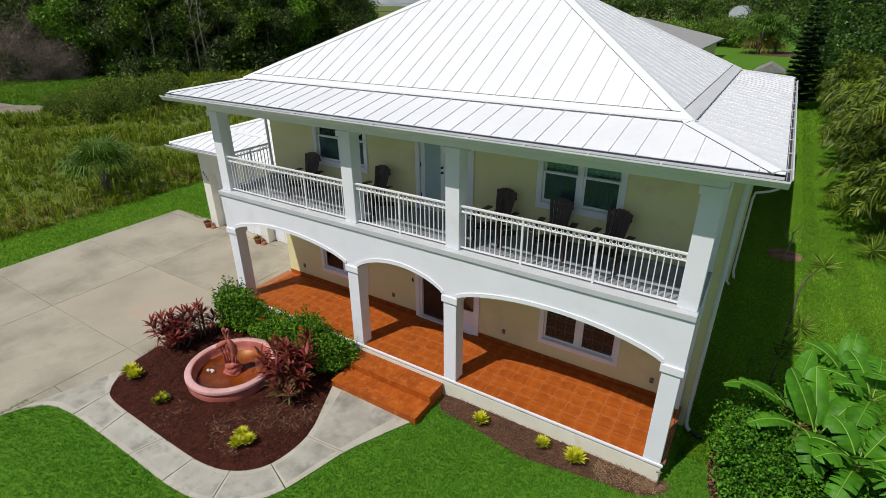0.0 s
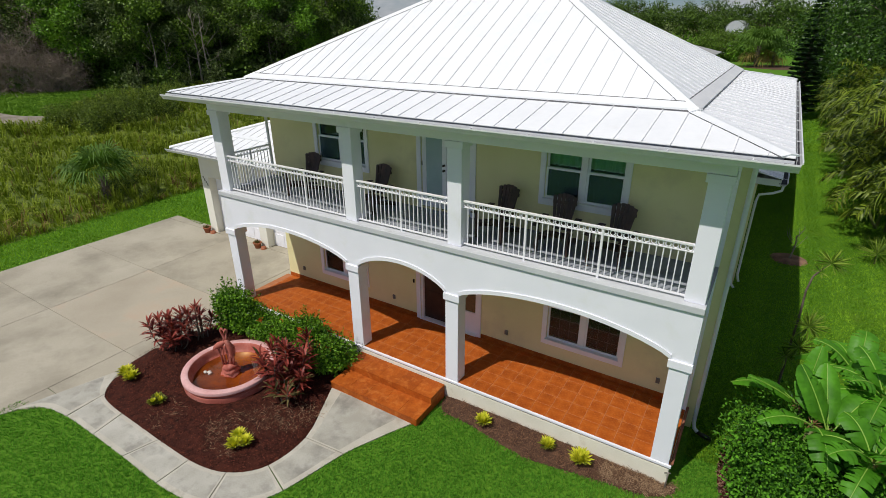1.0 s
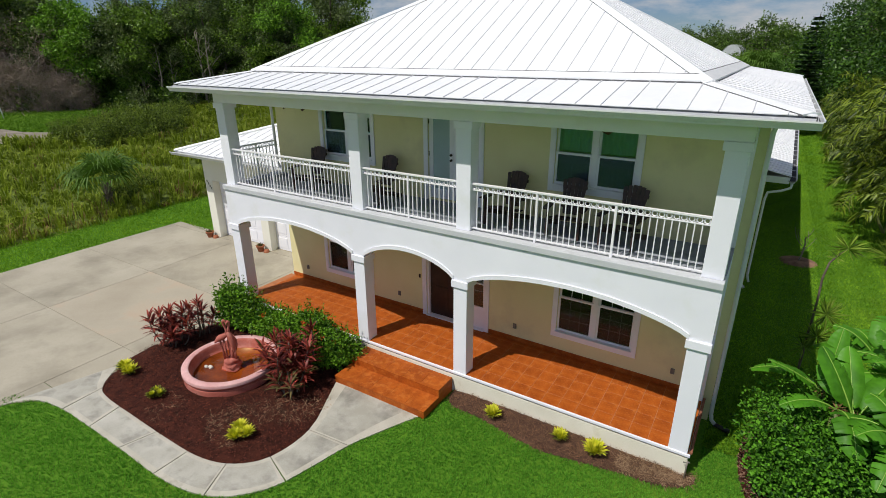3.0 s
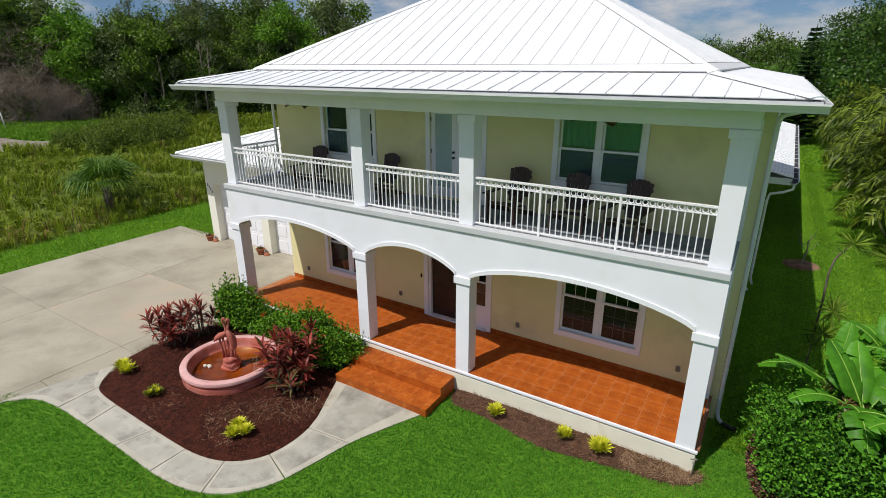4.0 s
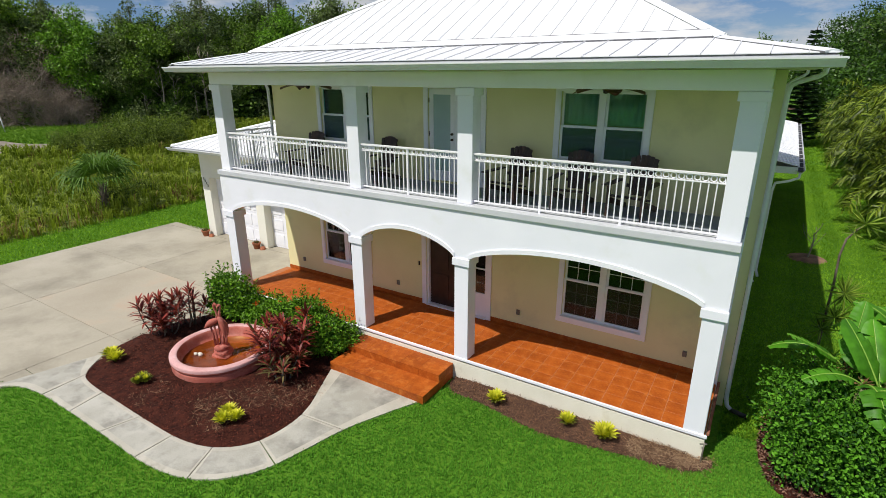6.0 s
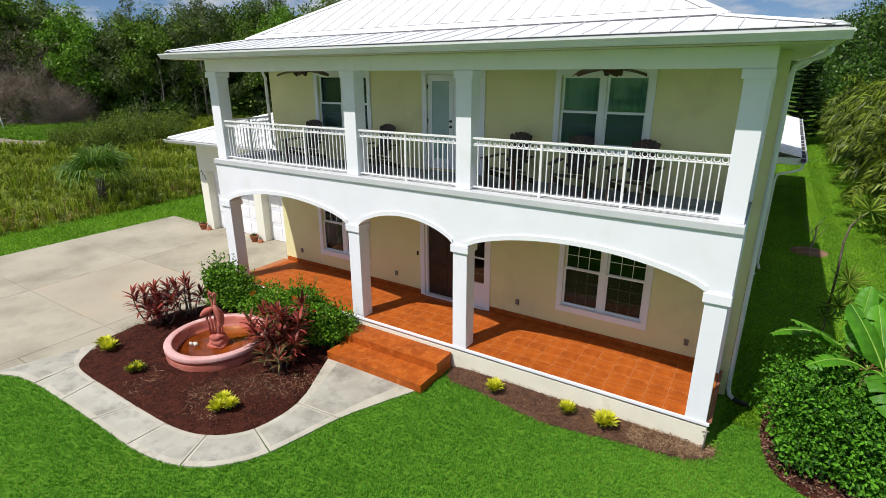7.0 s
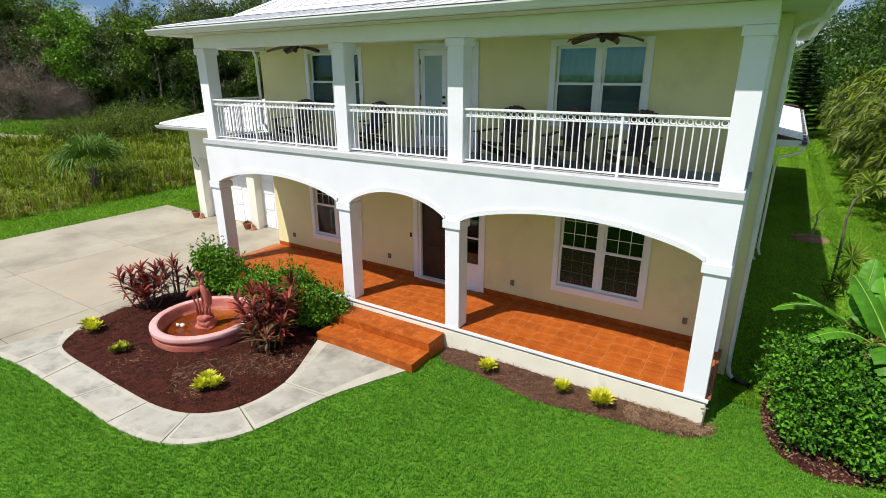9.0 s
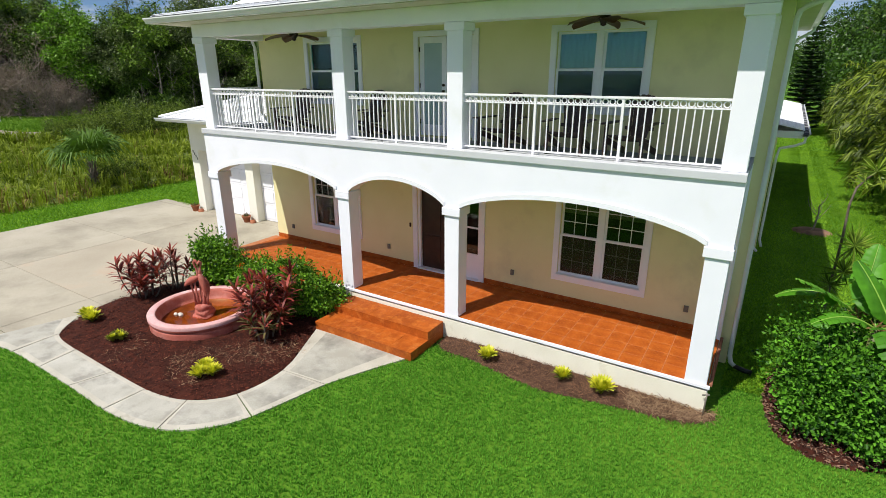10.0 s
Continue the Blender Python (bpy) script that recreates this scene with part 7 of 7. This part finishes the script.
def feather_palm(label, h, fronds, length, dry=0.03):
    """A clump of canes with arching fronds, each a rib with two rows of hanging leaflets."""
    p = thing("areca_palm", label, "palm", "palm hedge along the lawn")
    v, q, s, k = [], [], [], 0
    down = np.array((0, 0, -1.0))
    for c in range(6):
        wood = Form()
        a = c * 1.05 + rng.uniform(-0.3, 0.3)
        foot = Vector((0.35 * math.cos(a), 0.35 * math.sin(a), 0))
        top = Vector((0.9 * math.cos(a), 0.9 * math.sin(a), h * rng.uniform(0.25, 0.85)))
        limb(wood, foot, top, 0.05, 0.04, 0.05, 5, 6)
        for j in range(fronds):
            head = a + j * 2.4 + rng.uniform(-0.5, 0.5)
            ang = 1.5 - 0.95 * (j / fronds) + rng.normal(0, 0.12)
            out = np.array((math.cos(head), math.sin(head), 0.0))
            side = np.array((-out[1], out[0], 0.0))
            p0, pts, n = np.array(top), [], 30
            ll0, curl = length * rng.uniform(0.75, 1.2), rng.uniform(1.8, 2.9)
            for i in range(n):
                pts.append(p0.copy())
                p0 = p0 + (out * math.cos(ang) + np.array((0, 0, 1.0)) * math.sin(ang)) * ll0 / n
                ang -= curl * (0.5 + i / n) / n
            pts = np.array(pts)[4:]
            m = len(pts)
            tang = unit(np.gradient(pts, axis=0))
            old = rng.uniform() < dry
            for sgn in (-1, 1):
                way = unit(side * sgn * 0.8 + tang * 0.85 + np.array((0, 0, 0.2)) + rng.normal(0, 0.26, (m, 3)))
                ll = (ll0 * 0.35 * np.sin(np.linspace(0.5, 2.85, m)) * rng.uniform(0.7, 1.15, m))[:, None]
                edge = tang * 0.035
                mid = pts + way * ll * 0.5 + np.array((0, 0, 0.02))
                tip = pts + way * ll * 0.85 + down * ll * rng.uniform(0.15, 0.55, (m, 1))
                b = np.stack([pts - edge * 0.4, pts + edge * 0.4, mid + edge, mid - edge, tip + edge * 0.2, tip - edge * 0.2], 1).reshape(-1, 3)
                i = 6 * np.arange(m)[:, None]
                f = np.concatenate([i + np.array([[0, 1, 2, 3]]), i + np.array([[3, 2, 4, 5]])], 1).reshape(-1, 4)
                v.append(b), q.append(f + k), s.append(np.full(len(f), 1 if old else 0))
                k += len(b)
            wood.tube([tuple(pts[i]) for i in range(0, m, 5)], 0.013, 4)
        part("cane", wood, STEMGREEN, p, smooth=True)
    ob = new("foliage", array_mesh("foliage", np.concatenate(v), np.concatenate(q), [PALM, PALMDRY], np.concatenate(s)))
    ob.parent = p
    tagged(ob, kind="stuff")
    return p


areca_a = feather_palm("tall feathery areca palm in a dense hedge", 4.6, 11, 2.3, 0.02)
areca_b = feather_palm("feathery areca palm with some dry fronds", 3.6, 11, 2.0, 0.03)
spots_a, spots_b = [], []
for k in range(15):
    y = 15.5 + 2.3 * k
    (spots_a if k % 2 else spots_b).append((5.55 + rng.uniform(-0.3, 0.3), y, rng.uniform(0, 360), rng.uniform(0.85, 1.1)))
    (spots_b if k % 2 else spots_a).append((7.6 + rng.uniform(-0.4, 0.6), y + 1.0, rng.uniform(0, 360), rng.uniform(1.0, 1.25)))
place(areca_a, spots_a)
place(areca_b, spots_b)
low = rosette_plant("yucca", "low spiky yucca at the palm hedge foot", 4.6, 13.6, [(0, 0, 0), (0, 0, 0.3)], [(0, 0, 0.35, 80, 0.8), (0.3, 0.4, 0.5, 50, 0.7)], SPIKE)


def norfolk_pine(h):
    t = thing("norfolk_pine", "dark tiered norfolk pine behind the palm hedge", "tree", "pines behind the palms")
    wood = Form()
    wood.tube([(0, 0, 0), (0, 0, h)], [0.2, 0.02], 8)
    b, w = [], []
    for k in range(24):
        z = h * (0.06 + 0.93 * k / 24)
        reach = h * 0.125 * (1 - (k / 24)) ** 0.8 + 0.12
        for j in range(6):
            a = j * math.pi / 3 + k * 0.5
            tip = Vector((math.cos(a) * reach, math.sin(a) * reach, z + reach * 0.12))
            wood.tube([(0, 0, z), tip], [0.025, 0.008], 4)
            for i in range(12):
                u = (i + 1) / 12
                for sgn in (-1, 1):
                    b.append(Vector((0, 0, z)).lerp(tip, u))
                    w.append((math.cos(a + sgn * 0.8), math.sin(a + sgn * 0.8), 0.35))
    part("trunk", wood, BARK, t)
    b, w = np.array(b), np.array(w)
    leaves_part("needles", [leaf_quads(b, w, np.repeat(np.array([(0, 0, 1.0)]), len(b), 0), h * 0.042, h * 0.020), leaf_quads(b, w * np.array((1, 1, -0.4)), ball(len(b)), h * 0.036, h * 0.020)], [NEEDLE, NEEDLE], t)
    return t


pine = norfolk_pine(9.5)
place(pine, [(2.0, 46, 0, 1.0), (4.8, 54, 30, 0.85)])
# trees behind and beside the palm hedge
right_a = broad_tree("large spreading green tree behind the palms", 11, 5.0, GREEN_E, 11000, 0.27, 0.3)
place(right_a, [(8.6, 45, 0, 0.95), (10.5, 57, 90, 1.1), (7.0, 66, 200, 1.0), (10.0, 34, 40, 0.9), (12, 70, 150, 1.2)])
right_b = broad_tree("broad-leaved green tree behind the palms", 7.5, 3.6, GREEN_E, 9000, 0.23, 0.2)
place(right_b, [(7.6, 38, 0, 1.0), (9.0, 28, 120, 0.95), (6.4, 50, 220, 1.0), (5.2, 60, 100, 1.0), (8.6, 50, 20, 1.15)])
right_c = broad_tree("tall dark tree with hanging leaves", 15, 5.5, GREEN_C, 11000, 0.27, 0.35)
place(right_c, [(11.5, 46, 0, 1.0), (14.5, 40, 60, 1.05), (9.5, 74, 100, 0.9)])
far_spots = [(x, 152 + 8 * math.sin(x * 0.21) + rng.uniform(-5, 5), rng.uniform(0, 360), rng.uniform(0.9, 1.2)) for x in range(-70, 26, 5)]
far_tree = broad_tree("distant green tree behind the rear lawns", 11, 5.5, GREEN_C, 3000, 0.55, 0.3)
place(far_tree, far_spots)
far_spots = [(x, 116 + rng.uniform(-4, 4), rng.uniform(0, 360), rng.uniform(0.42, 0.56)) for x in range(-50, 0, 5)]
far_bush = broad_tree("distant bright tree behind the rear lawns", 9, 5.0, GREEN_A, 2600, 0.5, 0.3)
place(far_bush, far_spots + [(-9.0, 121, 30, 0.66), (-12.4, 122, 60, 0.62), (-6.2, 122, 10, 0.66)])
# trees across the street, behind the camera, that the panes reflect
street = broad_tree("roadside tree across the street", 9, 4.6, GREEN_C, 1800, 0.6, 0.3)
place(street, [(x, -62 + rng.uniform(-4, 4), rng.uniform(0, 360), rng.uniform(0.38, 0.55)) for x in range(-40, 62, 6)])


# ---- neighbours ----
def neighbour():
    n = thing("neighbour_house", "low neighbour house with a pale grey roof", "house")
    part("wall", Form().box(-39, -9.9, 67, 95, 0, 2.7), STUCCO, n)
    x0, x1, y0, y1, z0, zr = -40, -9.0, 66, 96, 2.75, 6.2
    ym = (y0 + y1) / 2
    f = Form().add([(x0, y0, z0), (x1, y0, z0), (x1, y1, z0), (x0, y1, z0), (x0 + 10.5, ym, zr), (x1 - 10.5, ym, zr), (x0, y0, z0 - 0.18), (x1, y0, z0 - 0.18), (x1, y1, z0 - 0.18), (x0, y1, z0 - 0.18)],
                   [(0, 1, 5, 4), (1, 2, 5), (2, 3, 4, 5), (3, 0, 4), (6, 7, 1, 0), (7, 8, 2, 1), (8, 9, 3, 2), (9, 6, 0, 3), (9, 8, 7, 6)])
    part("roof", f, surface("grey_shingles", (0.30, 0.30, 0.29), (0.40, 0.40, 0.385), scale=2, fine=9, rough=0.9), n, "pale grey shingle roof")
    part("window", Form().box(-9.895, -9.86, 80, 81.8, 1.0, 2.1), GLASS, n)
    h = thing("garden_shed", "small shed with grey pitched roof", "shed")
    part("wall", Form().box(-1.55, 0.55, 52.6, 55.4, 0, 2.1), STUCCO, h)
    part("roof", Form().add([(-1.9, 52.2, 2.1), (0.85, 52.2, 2.1), (0.85, 55.8, 2.1), (-1.9, 55.8, 2.1), (-0.52, 52.2, 2.85), (-0.52, 55.8, 2.85)], [(0, 4, 5, 3), (1, 2, 5, 4), (0, 1, 4), (2, 3, 5), (3, 2, 1, 0)]),
         surface("shed_shingles", (0.20, 0.20, 0.195), (0.29, 0.29, 0.28), scale=2, fine=12, rough=0.9), h)
    q = thing("metal_barn", "arched white corrugated metal barn far behind", "barn")
    f = Form()
    for j in range(22):
        r = 2.1 + (0.10 if j % 2 else 0.0)
        rim = [(r, 0.0)] + [(r * math.cos(math.pi * k / 14), 5.4 + r * math.sin(math.pi * k / 14)) for k in range(15)] + [(-r, 0.0)]
        f.add([(-10.6 + u, 132 + j * 0.6 + w, z) for w in (0, 0.6) for u, z in rim], [(k, k + 1, len(rim) + k + 1, len(rim) + k) for k in range(len(rim) - 1)])
    # corrugated end sheet
    for j in range(14):
        u0, u1 = -2.1 + 0.3 * j, -1.8 + 0.3 * j
        z0, z1 = (5.4 + math.sqrt(max(0.0, 4.41 - u * u)) for u in (u0, u1))
        f.box(-10.6 + u0, -10.6 + u1, 131.9 + (0.12 if j % 2 else 0.0), 132.05, 0, min(z0, z1))
    part("shell", f, surface("galvanised_sheet", (0.55, 0.58, 0.60), (0.68, 0.70, 0.71), scale=2, fine=10, rough=0.5, metal=0.2), q)


neighbour()


def power_line():
    p = thing("power_line", "thin dark utility cables crossing the wood", "cable")
    for z, s in ((9.2, 0.0), (8.1, 0.6)):
        pts = [(-100 + 90 * k / 24 - 12, 22 + 75 * k / 24 + s, z - 1.1 * math.sin(math.pi * k / 24)) for k in range(25)]
        part("cable", Form().tube(pts, 0.03, 4), surface("cable_black", (0.02, 0.02, 0.02), (0.04, 0.04, 0.04), rough=0.6), p)


power_line()

floor_tiles()
